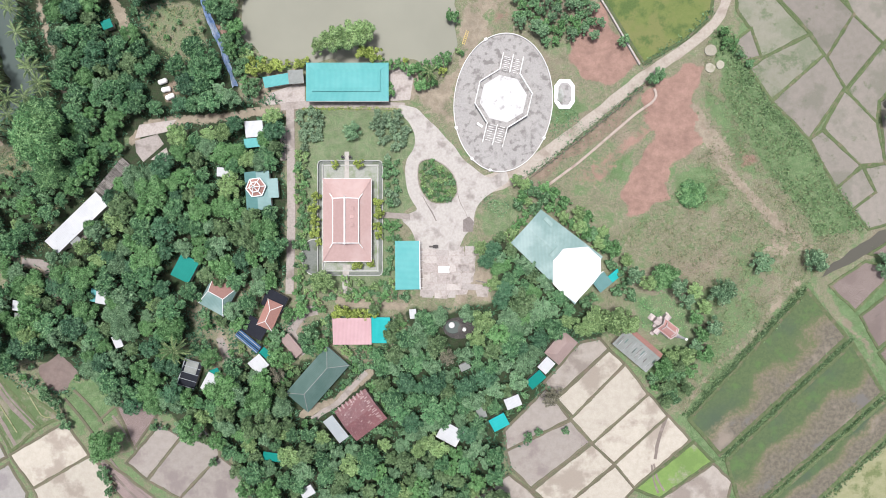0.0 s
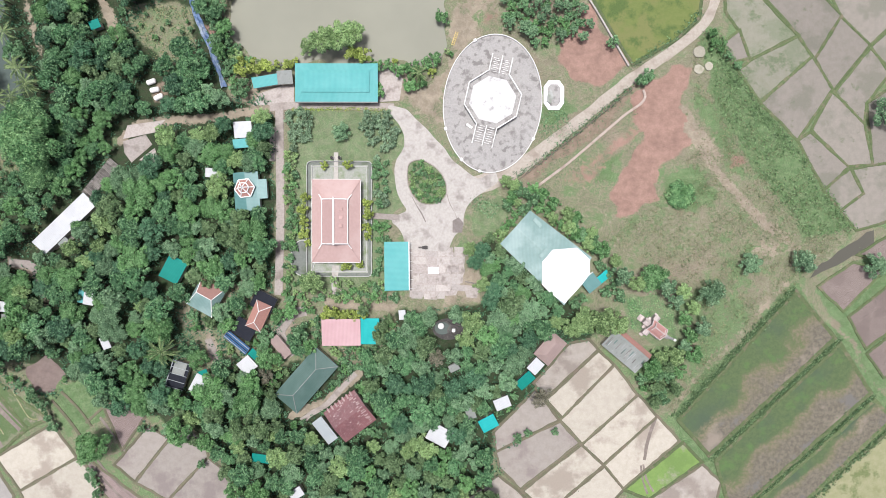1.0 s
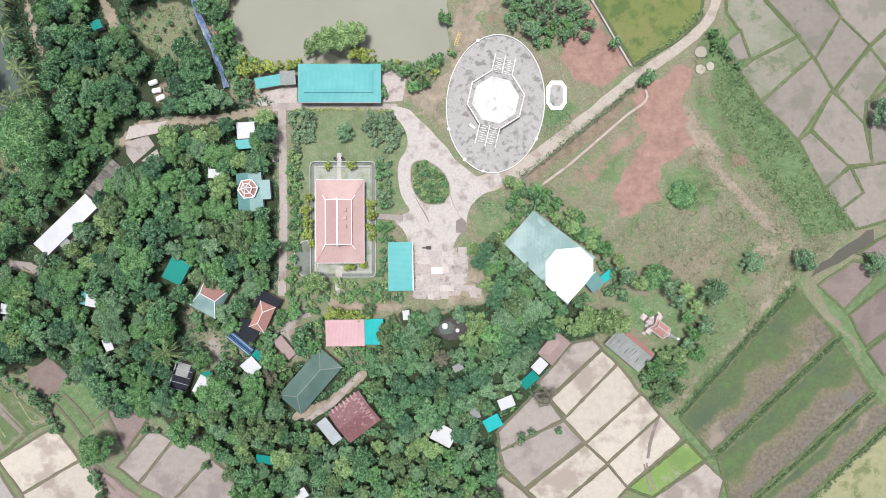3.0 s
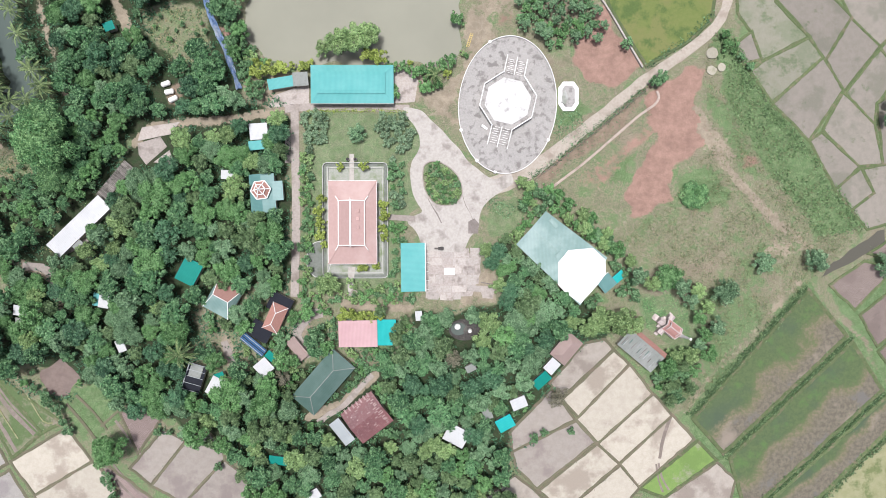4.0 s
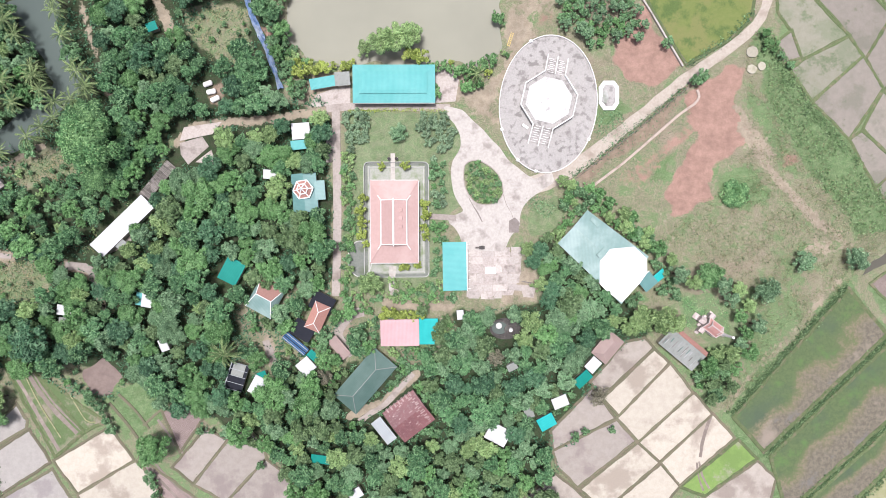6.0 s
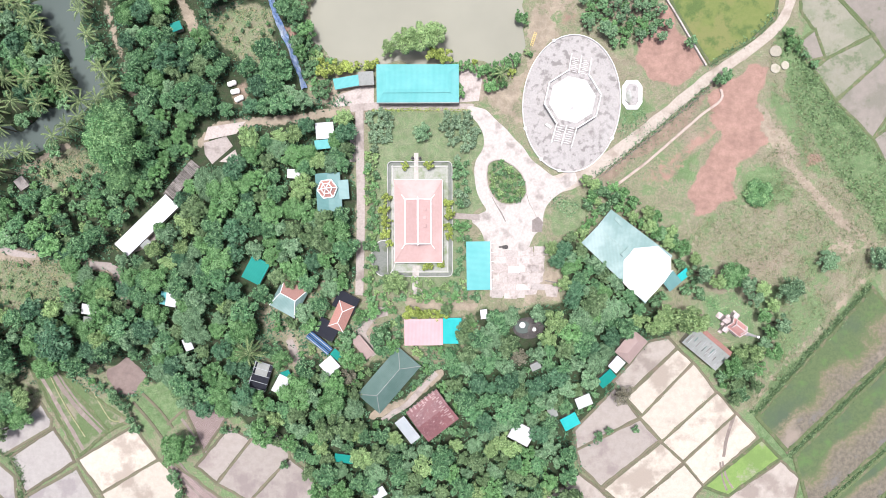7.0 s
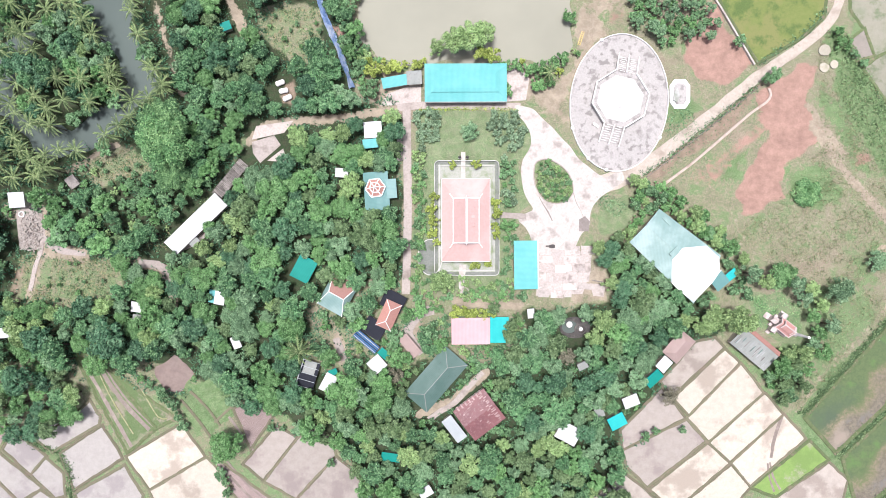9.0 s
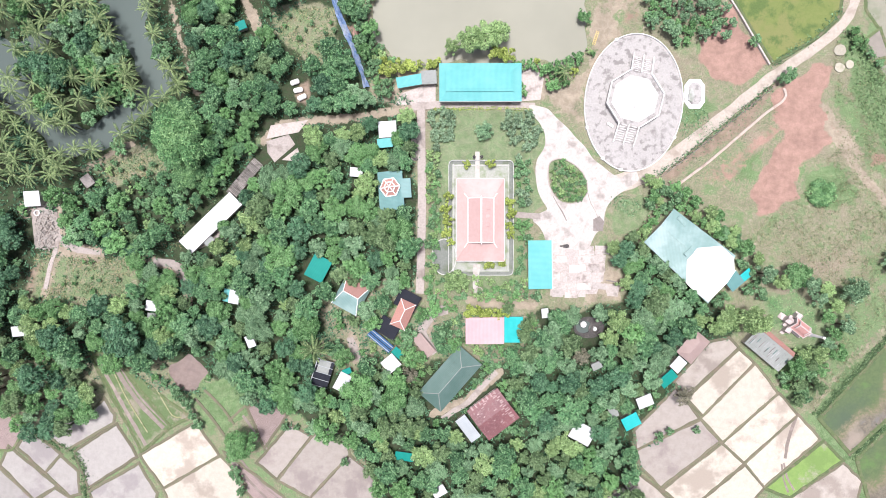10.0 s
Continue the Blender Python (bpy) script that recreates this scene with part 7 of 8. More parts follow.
def joined(name, label, category, rows):
    """The trees past the nearest few hundred, as one mesh with their trunks."""
    rng = np.random.default_rng(17)
    vs, loops, starts, mats, tones, clumps, slots, nv = [], [], [], [], [], [], [], 0
    count = 0
    for kind, proto, m, group, dist in rows:
        tone = rng.uniform()
        for o in proto.children:
            me = o.data
            co = np.empty(len(me.vertices) * 3, np.float32)
            me.vertices.foreach_get("co", co)
            co = co.reshape(-1, 3) @ np.array(m.to_3x3()).T + np.array(m.translation)
            li = np.empty(len(me.loops), np.int32)
            me.loops.foreach_get("vertex_index", li)
            st = np.empty(len(me.polygons), np.int32)
            me.polygons.foreach_get("loop_start", st)
            mat = me.materials[0]
            if mat not in slots:
                slots.append(mat)
            vs.append(co), loops.append(li + nv), starts.append(st + count)
            mats.append(np.full(len(st), slots.index(mat), np.int32)), tones.append(np.full(len(co), tone, np.float32))
            cl = np.zeros(len(co), np.float32)
            if "clump" in me.attributes:
                me.attributes["clump"].data.foreach_get("value", cl)
            clumps.append(cl)
            nv, count = nv + len(co), count + len(li)
    me = bpy.data.meshes.new(name)
    me.vertices.add(nv)
    me.vertices.foreach_set("co", np.concatenate(vs).astype(np.float32).ravel())
    me.loops.add(count)
    me.loops.foreach_set("vertex_index", np.concatenate(loops).astype(np.int32))
    starts = np.concatenate(starts).astype(np.int32)
    me.polygons.add(len(starts))
    me.polygons.foreach_set("loop_start", starts)
    for mat in slots:
        me.materials.append(mat)
    me.polygons.foreach_set("material_index", np.concatenate(mats))
    at = me.attributes.new("tone", "FLOAT", "POINT")
    at.data.foreach_set("value", np.concatenate(tones))
    at = me.attributes.new("clump", "FLOAT", "POINT")
    at.data.foreach_set("value", np.concatenate(clumps))
    me.update(calc_edges=True)
    me.validate()
    return tagged(new(name, me), label, category, kind="stuff")


def wet(x, y):
    """Which places lie in water."""
    canal = inside(CANAL_SHORE, x, y) & ~inside(ISLE, x, y)
    return canal | inside(POND_SHORE, x, y) | inside(MUDPOOL, x, y)


def fill(pts, kinds, rmin, rmax, tries, pack=0.57, group="trees of the grove", clear=True, dry=True, fields=False):
    """Trees wherever they fit inside an outline."""
    pts = ccw(pts)
    rng = np.random.default_rng(len(WANTED) + 3)
    xs, ys = [p[0] for p in pts], [p[1] for p in pts]
    x, y, r = rng.uniform(min(xs), max(xs), tries), rng.uniform(min(ys), max(ys), tries), rng.uniform(rmin, rmax, tries)
    ok = inside(pts, x, y)
    if dry:
        ok &= ~wet(x, y)
    if clear:
        for a, b, q in FOOT:
            ok &= (x - a) ** 2 + (y - b) ** 2 > (q + r * 0.5) ** 2
    if fields:
        for f in FIELDS:
            ok &= ~inside(f, x, y)
    for i in np.nonzero(ok)[0]:
        placed = np.array(PLACED)
        if np.any((x[i] - placed[:, 0]) ** 2 + (y[i] - placed[:, 1]) ** 2 < (pack * (r[i] + placed[:, 2])) ** 2):
            continue
        plant(trng.choice(kinds), float(x[i]), float(y[i]), float(r[i]), group)


for q in ([(-93.3, 29.1), (-89.2, 33.8), (-77.7, 35.5), (-61.2, 36.7), (-48.1, 39.2)], [(-46.9, 39.2), (-46.8, 12.8), (-47.1, -15.5)], [(-98.8, 70.1), (-94.4, 60.3)],
          [(-43.3, -51.5), (-33.3, -47.3), (-23.3, -38.9)], [(-34.9, -18.8), (-13.3, -20.1)], [(-38.5, -22.0), (-44.1, -24.0), (-45.8, -29.0), (-42.5, -34.5)], [(-67.8, -28.8), (-65.7, -35.5)]):
    for p in smooth_line(q, 2.5):
        keep_clear(p.x, p.y, 1.6)
for q in ([(-154.6, 7.4), (-154.0, -2.6), (-143.8, -4.2)], [(-153.8, -0.9), (-156.4, -9.3), (-158.1, -16.0)], [(-126.3, -6.7), (-117.9, -8.4), (-116.3, -15.1)], [(-120.8, 69.9), (-116.5, 55.3), (-113.7, 44.6)],
          [(-73.9, -19.7), (-61.5, -15.5), (-58.1, -12.2)], [(-73.2, 74.4), (-69.3, 62.1), (-65.1, 51.5), (-62.9, 44.9)]):
    for p in smooth_line(q, 2.5):
        keep_clear(p.x, p.y, 1.2)
keep_clear(-87.6, 29.2, 7.0)
for p in smooth_line([(-117.9, -2.5), (-111.2, 5.0), (-103.7, 12.8)], 2.0):
    keep_clear(p.x, p.y, 2.6)
keep_clear(-108.7, 1.7, 2.4)
keep_clear(-114.5, 38.9, 1.0)
keep_clear(-78.1, -8.5, 4.2)
keep_clear(-68.1, -16.8, 5.0)
for x, y, r in ((-146.4, -10.9, 9.0), (-155.6, -10.9, 6.0), (-136.3, -10.9, 5.5), (-133.7, 22.0, 6.5), (-126.2, 23.3, 4.5), (-80.8, 60.4, 8.0), (-76.7, 65.3, 6.0), (-115.5, -38.9, 5.6), (-140.7, -37.7, 3.5), (-136.5, -44.4, 5.0), (-131.5, -51.2, 6.0), (-126.5, -49.5, 5.0), (-158.0, 3.3, 5.5), (-105.5, -46.1, 6.0)):
    keep_clear(x, y, r)

# marked trees
for x, y, r in ((-112.5, 27.1, 8.5), (-115.4, 34.0, 7.0), (-113.1, 18.8, 5.0)):
    plant("big", x, y, r, "large trees by the canal")
for x, y, r in ((-86.8, -4.7, 5.0), (-64.1, -42.2, 5.2), (-54.5, -44.9, 4.6), (-71.3, 8.6, 4.0), (-52.8, 2.8, 4.4), (-91.5, 59.0, 3.0), (62.1, -10.3, 4.2),
                (-84.7, 13.5, 5.0), (-79.7, -24.7, 4.4), (-104.3, -10.6, 4.2), (-98.7, -58.7, 4.7)):
    plant("wide", x, y, r, "light green trees")
for x, y, r in ((-28.5, 58.1, 4.8), (-32.8, 56.4, 4.2), (-24.6, 58.8, 3.8), (-37.8, 55.8, 2.6)):
    plant("lime", x, y, r, "trees on the pond bank")
for x, y, r in ((91.1, -6.1, 3.6), (106.8, -5.5, 4.0), (129.9, 37.6, 4.6), (79.0, -14.5, 4.4), (128.0, -6.5, 4.0)):
    plant("round", x, y, r, "lone bushes in the fields")
plant("lime", -36.3, -11.6, 3.9, "light green trees")
for x, y, r in ((-130.7, -28.2, 5.6), (-155.7, -38.8, 4.6), (-151.0, -27.8, 4.4)):
    plant("dark", x, y, r, "dark trees by the vegetable beds")
for x, y, r in ((42.0, -22.1, 4.2), (46.2, -22.9, 4.6), (51.2, -23.4, 3.8), (38.6, -24.6, 3.4)):
    plant("lime", x, y, r, "pale bushy trees by the brown house")
for x, y in ((65.5, -12.8), (68.9, -17.0), (71.5, -22.1), (73.2, -27.1), (71.5, -30.2), (68.5, -33.0), (64.5, -33.6), (70.9, -14.2), (74.2, -19.0), (76.0, -24.5), (73.8, -32.5), (61.5, -36.0), (57.0, -12.0), (52.8, -9.5), (51.1, -5.3), (46.9, -2.0)):
    plant(trng.choice(("bright", "lime", "pale")), x, y, trng.uniform(2.2, 3.1), "trees round the crematorium")
for x, y in ((-56.3, 49.4), (-53.0, 50.4), (-50.0, 50.4), (-24.9, 54.2), (-21.6, 53.4)):
    plant("yellow", x, y, 2.6, "yellow bushes by the pond")
for x, y in ((-39.0, 12.8), (-39.4, 9.5), (-38.9, 5.8), (-39.2, 2.5), (-21.0, 11.2), (-20.6, 7.9), (-21.3, 4.2), (-20.6, 1.6), (-33.5, 22.3), (-26.3, 22.3), (-38.2, -0.5), (-26.9, -7.1), (-23.0, -6.8)):
    plant("yellow", x, y, trng.uniform(1.3, 2.0), "yellow shrubs round the temple")
for x, y in ((-32.4, -21.3), (-30.0, -20.8), (-27.5, -21.5), (-24.6, -21.5), (-22.3, -20.8)):
    plant("yellow", x, y, 2.2, "yellow bushes by the pink roof")
for x, y in ((-18.3, 50.9), (-15.0, 51.3), (-11.7, 49.6), (-9.2, 50.2), (-6.7, 49.3), (-3.7, 51.3), (-1.4, 53.0), (-5.0, 46.1), (-8.4, 45.2), (-17.5, 43.5)):
    plant("bushbright", x, y, trng.uniform(1.6, 2.6), "bushes on the pond bank")
plant("round", -28.4, 31.8, 3.2, "round shrubs")
for x, y in ((0.7, 65.0),):
    plant("bushbright", x, y, 2.6, "round shrubs")
plant("palm", -5.9, 47.7, 2.6, "")
for x, y, r in ((60.4, 48.1, 2.6), (58.3, 47.1, 1.8), (50.1, 58.0, 2.2), (23.3, -57.5, 1.8), (26.2, -56.1, 1.5), (34.4, -55.8, 1.4)):
    plant("bush", x, y, r, "lone bushes in the fields")
plant("palm", -76.4, -30.8, 4.0, "")
for x, y, r in ((-117.5, -45.5, 2.2), (-115.4, -48.0, 2.0), (-113.8, -51.4, 1.8), (-112.6, -54.2, 2.0), (-101.5, -68.1, 2.2), (-100.2, -70.7, 1.8), (-119.1, -43.8, 2.0), (-99.6, -73.7, 1.8)):
    plant("bush", x, y, r, "bushes along the plots")
plant("mound", 71.0, 13.8, 4.6, "creeping bushes in the open field")
for x, y, r in ((71.0 + 0.8, 13.8 + 1.2, 1.5), (71.0 - 1.4, 13.8 + 0.4, 1.2)):
    plant("bushbright", x, y, r, "creeping bushes in the open field")
for x, y, r in ((-0.6, -33.5, 3.2), (-49.9, -38.9, 2.4), (28.7, -45.7, 2.6), (31.2, -44.0, 2.0)):
    plant("dry", x, y, r, "dry trees")
for x, y, r in ((-69.7, -10.0, 3.2), (-66.4, -12.0, 2.3), (-21.6, -19.6, 2.4), (-17.0, -27.2, 2.6), (-16.3, -24.6, 2.2)):
    plant("olive", x, y, r, "trees leaning over the houses")

for kind, x, y, r in (("lime", 9.6, -23.2, 3.8), ("bright", 13.8, -26.4, 3.6), ("lime", 8.0, -28.6, 3.2), ("widepale", 17.2, -22.8, 3.8), ("olive", 12.6, -31.0, 3.4), ("olive", 20.5, -18.0, 4.2), ("widepale", 26.0, -19.5, 4.0)):
    plant(kind, x, y, r, "trees south of the yard")

# growth close round the assembly hall
hall = [Vector(q) for q in ((26.9, 9.4), (45.2, -4.5), (37.1, -18.7), (18.1, -0.5))]
for a, b, kinds, off in ((0, 1, ("bush", "bushbright", "bush", "lime"), 2.0), (3, 2, ("bush", "olive", "pale", "grove"), 2.2), (0, 3, ("bushbright", "bush", "bushlime"), 2.0)):
    d = hall[b] - hall[a]
    out = Vector((-d.y, d.x)).normalized()
    out = out if out.dot(hall[a] + d / 2 - (hall[0] + hall[2]) / 2) > 0 else -out
    steps = int(d.length / 2.3)
    for k in range(steps):
        q = hall[a] + d * (k + 0.5) / steps + out * off * trng.uniform(0.8, 1.3)
        plant(trng.choice(kinds), q.x, q.y, trng.uniform(1.8, 2.7), "growth round the assembly hall")
for x, y in ((47.3, -7.0), (49.6, -9.0), (51.3, -12.0), (49.0, -14.5), (41.9, -16.2), (39.9, -17.9), (52.9, -15.4)):
    plant("bush", x, y, trng.uniform(1.8, 2.4), "growth round the assembly hall")

# garden beds of the temple lawn
fill([(-43.9, 37.6), (-38.2, 37.6), (-37.3, 31.0), (-41.5, 26.1), (-44.0, 27.7)], ["grey"], 1.2, 2.0, 160, 0.6, "grey shrubs of the temple garden", False)
fill([(-22.4, 37.7), (-15.5, 37.6), (-12.2, 31.5), (-14.6, 26.0), (-18.3, 27.5), (-23.3, 32.7)], ["grey"], 1.2, 2.0, 260, 0.6, "grey shrubs of the temple garden", False)
fill([(-44.8, 26.0), (-41.8, 26.0), (-41.9, -15.5), (-44.9, -15.5)], ["bush", "bushbright", "bushlime"], 1.0, 1.7, 260, 0.55, "hedge beside the lane", False)
fill([(-18.6, 24.5), (-15.2, 22.9), (-15.0, 9.6), (-18.0, 9.6)], ["bush", "bushbright", "grey"], 1.0, 2.0, 200, 0.62, "shrubs of the temple garden", False)
fill([(-43.2, -11.3), (-11.6, -11.3), (-11.6, -17.9), (-43.2, -18.0)], ["bush", "bushbright", "bushlime"], 1.0, 1.9, 330, 0.65, "shrubs south of the temple", False)
fill([(-18.3, 5.4), (-15.0, 4.6), (-17.0, -15.4), (-19.1, -12.1)], ["bush", "bushbright"], 1.2, 2.0, 120, 0.62, "shrubs beside the side hall", False)
plant("bush", -29.7, -15.7, 1.1, "round shrubs")
fill(inset(ISLAND, 0.7), ["bush", "bushbright", "bushlime"], 0.6, 1.3, 700, 0.6, "shrubs of the planted island", False)
# cassava plot by the plaza
fill([(18.1, 70.9), (39.7, 72.7), (44.5, 61.2), (41.5, 58.7), (31.5, 59.5), (27.3, 51.2), (22.3, 61.1), (19.0, 63.5)], ["bush", "pale", "bushbright"], 1.4, 2.3, 900, 0.56, "bushes of the cassava plot")
fill([(-62.0, 54.0), (-57.9, 51.0), (-41.4, 51.1), (-41.4, 52.8), (-49.7, 52.7), (-57.9, 54.8)], ["bushbright", "yellow", "bushlime"], 1.2, 2.0, 200, 0.6, "bushes on the pond bank", False)
fill([(-17.6, 52.9), (-0.1, 53.7), (2.4, 56.8), (4.1, 55.2), (-1.7, 49.4), (-8.4, 47.7), (-17.6, 50.6)], ["bushbright", "yellow", "bushlime"], 1.0, 1.8, 260, 0.62, "bushes on the pond bank", False)
# palms round the canal
for pts, kinds, gap in ((CANAL_SHORE[4:], ("palm", "palm", "palm", "bush"), 4.4), (ISLE, ("palm", "palm", "bush", "palm"), 4.2)):
    shore = smooth_line(pts + ([pts[0]] if pts is ISLE else []), gap)
    for p in shore:
        east = pts is not ISLE and p.x > -141
        plant(trng.choice(kinds), p.x + trng.uniform(-0.9, 0.9) + (4.2 if east else 0.0), p.y + trng.uniform(-0.9, 0.9) - (1.5 if east else 0.0), trng.uniform(2.7, 3.5), "coconut palms by the canal")
for k, x, y, r in (("dark", -154.3, 49.9, 3.8), ("dark", -151.4, 45.7, 3.2), ("grove", -146.0, 54.9, 3.6), ("lime", -139.3, 54.9, 2.8), ("pale", -144.3, 62.3, 3.4), ("pale", -139.3, 62.3, 3.0), ("grove", -147.7, 48.2, 3.4), ("bright", -141.9, 49.9, 3.2), ("pale", -136.8, 56.5, 2.6)):
    plant(k, x, y, r, "trees on the palm island")
for pts, n in (([(-180.9, 60.6), (-160.9, 64.0), (-149.2, 72.3), (-140.9, 80.5), (-180.7, 80.5)], 90), ([(-181.1, 40.7), (-167.7, 39.1), (-159.5, 25.8), (-161.2, 17.4), (-181.2, 17.4)], 80), (ISLE, 200), ([(-164.5, 25.8), (-154.5, 21.6), (-136.1, 27.5), (-131.1, 33.3), (-127.8, 29.1), (-144.5, 20.8), (-161.2, 15.8)], 160),
               ([(-127.3, 70.6), (-121.0, 70.6), (-116.1, 45.8), (-113.6, 37.5), (-129.4, 33.3), (-132.8, 29.1), (-121.1, 40.8), (-118.6, 45.8)], 160)):
    fill(pts, ["palm"], 2.9, 3.7, n, 0.6, "coconut palms by the canal", True, False)
fill(ISLE, ["pale", "bright", "dark", "grove"], 2.4, 3.6, 400, 0.5, "trees on the palm island")
fill([(-184.2, 60.6), (-160.9, 64.0), (-144.2, 72.3), (-144.2, 85.5), (-184.0, 85.4)], ["grove", "bright", "palm"], 2.8, 4.2, 300, 0.6, "trees by the canal")
# the groves
fill([(-186.1, 40.7), (-168.6, 39.1), (-161.1, 30.8), (-159.5, 22.4), (-166.2, 17.4), (-186.3, 15.7)], ["grove", "dark", "palm"], 2.2, 3.5, 300)
fill([(-186.3, 9.1), (-164.6, 7.4), (-163.9, -7.6), (-166.5, -22.7), (-186.6, -22.7)], ["grove", "dark"], 2.3, 3.7, 300)
fill([(-152.9, 19.1), (-147.9, 14.1), (-121.2, 19.2), (-101.2, 14.2), (-116.2, -2.5), (-126.3, -4.2), (-146.3, -2.6), (-152.1, 4.1)], ["grove", "grove", "bright", "bush"], 1.8, 3.8, 420, 0.78)
fill([(-127.8, 29.1), (-121.1, 39.1), (-101.1, 37.5), (-92.8, 30.8), (-104.5, 15.8), (-121.2, 15.8)], ["grove", "bright"], 2.2, 3.5, 240)
fill([(-186.6, -19.3), (-151.4, -16.0), (-116.3, -10.9), (-116.4, -31.0), (-143.1, -31.9), (-138.2, -49.5), (-156.7, -57.9), (-166.7, -51.2), (-186.8, -46.2)], ["grove", "dark", "pale", "wide", "olive", "lime", "grove", "bright"], 2.3, 3.8, 1300)
fill([(-116.6, 81.3), (-99.5, 81.5), (-94.7, 60.3), (-83.4, 50.5), (-84.3, 37.4), (-94.1, 33.2), (-107.2, 35.6), (-112.0, 50.4)], ["grove", "dark", "dark", "wide", "olive", "grove", "grove", "pale"], 2.3, 3.9, 1000)
fill([(-77.6, 52.2), (-71.8, 56.4), (-65.3, 52.3), (-61.6, 42.5), (-59.6, 36.7), (-79.4, 33.3), (-83.4, 37.4), (-79.3, 48.9)], ["grove", "dark", "grove", "pale"], 2.6, 3.8, 400)
fill([(-70.9, 81.7), (-59.4, 81.8), (-60.3, 60.5), (-62.0, 52.3), (-64.5, 55.6), (-68.5, 67.0)], ["grove", "bright", "bush"], 2.0, 3.4, 200)
fill([(-92.9, 81.5), (-74.2, 81.7), (-75.1, 68.6), (-90.6, 68.5)], ["grove", "dark"], 2.4, 3.6, 140)
fill([(-100.7, 32.4), (-48.1, 36.8), (-47.7, -22.1), (-78.0, -22.2), (-117.5, -8.9), (-110.8, 4.3), (-100.9, 12.6)], ["grove", "grove", "dark", "wide", "bright", "widepale", "pale", "olive", "lime"], 2.2, 4.1, 2600)
fill([(-137.0, 4.3), (-117.5, -7.3), (-86.3, -22.2), (-64.9, -35.5), (-78.2, -48.9), (-98.0, -47.2), (-106.2, -35.5), (-117.7, -35.5), (-137.4, -35.5)], ["grove", "dark", "pale", "wide", "olive", "widepale", "grove", "bright"], 2.2, 4.1, 2200)
fill([(-78.1, -35.5), (-61.6, -35.5), (-45.0, -45.6), (-41.7, -54.0), (-25.0, -60.7), (-11.6, -55.7), (13.6, -60.8), (15.3, -79.5), (-55.1, -79.2), (-65.0, -60.7), (-78.2, -55.6)], ["grove", "grove", "olive", "olive", "bright", "pale", "lime", "widepale"], 2.2, 3.9, 2400)
fill([(-18.3, -22.1), (16.8, -20.4), (30.2, -28.8), (26.9, -35.5), (16.9, -50.7), (10.2, -60.8), (-11.6, -57.4), (-18.3, -45.6), (-21.6, -35.5)], ["grove", "grove", "dark", "olive", "widepale", "pale"], 2.2, 3.9, 2200)
fill([(7.5, -0.4), (15.0, 1.3), (20.1, -3.7), (36.9, -22.1), (28.6, -28.8), (15.1, -22.1), (10.1, -8.7)], ["grove", "dark", "pale", "wide", "olive", "lime", "grove", "bright"], 2.0, 3.3, 1000)
fill([(18.3, 18.0), (27.5, 16.4), (45.2, 3.1), (48.6, -2.0), (45.2, -2.8), (26.7, 11.4), (20.0, 10.5)], ["bush", "bushbright", "lime", "bush"], 1.5, 2.6, 600, 0.5)
fill([(-61.5, -12.2), (-41.6, -18.8), (-30.0, -35.5), (-41.6, -35.5), (-49.9, -35.5), (-61.5, -28.8)], ["grove", "bush", "bright"], 1.8, 3.2, 400)
fill([(-59.5, 60.5), (-54.6, 54.0), (-56.3, 40.8), (-62.0, 45.7), (-62.8, 55.6)], ["bush", "bushbright"], 1.4, 2.2, 160)
fill([(64.0, -35.6), (72.4, -30.5), (70.0, -44.0), (64.1, -47.4), (58.1, -40.6)], ["bush", "bushbright", "bush", "olive"], 1.3, 2.5, 320, 0.58)
fill([(-158.0, -2.6), (-133.0, -5.1), (-130.5, -15.9), (-151.4, -21.0)], ["bush", "bushbright"], 0.5, 1.1, 26, 0.9, "scattered bushes", False)
fill([(-142.8, 22.5), (-121.1, 27.5), (-116.2, 19.2), (-137.9, 15.8)], ["bush", "bushlime"], 0.7, 1.5, 30, 1.0, "scattered bushes", False)
fill([(-112.2, -44.4), (-107.2, -52.8), (-101.4, -69.7), (-98.0, -73.0), (-104.7, -57.9)], ["bush", "bushbright"], 1.2, 2.2, 90, 0.8, "bushes along the plots")
fill([(-91.4, 68.5), (-72.6, 67.0), (-71.0, 55.5), (-80.9, 52.2)], ["bush", "bushbright"], 0.6, 1.2, 30, 1.0, "scattered bushes", False)
fill([(75.7, 61.4), (82.4, 62.3), (88.4, 49.9), (78.3, 56.5)], ["bush", "bushbright"], 1.0, 1.8, 50, 0.9, "bushes by the road")
UNDER = [(-174.8, 85.7), (-72.5, 86.6), (-61.1, 60.5), (-48.1, 37.6), (-48.2, -22.1), (15.1, -18.8), (48.7, -22.1), (32.0, -44.0), (13.6, -79.4), (-56.7, -79.2), (-98.1, -48.9), (-176.7, -35.5)]
fill([(-61.4, -10.5), (-48.2, -15.5), (-13.3, -19.6), (-13.3, -28.8), (-21.6, -35.5), (-28.3, -32.2), (-35.0, -37.2), (-48.3, -43.9), (-61.6, -37.2)], ["bush", "bush", "bushbright", "bushlime", "olive"], 0.9, 1.8, 900, 0.6, "bushes round the houses")
fill([(-73.0, -12.2), (-58.1, -12.2), (-56.5, -22.2), (-71.4, -25.5)], ["bush", "bushbright", "olive"], 1.0, 2.0, 160, 0.6, "bushes round the houses")
fill([(-48.3, -35.5), (-11.6, -32.2), (-8.2, -62.5), (-38.3, -64.1), (-48.3, -52.3)], ["bush", "bush", "bushbright"], 0.9, 1.9, 500, 0.6, "bushes round the houses")
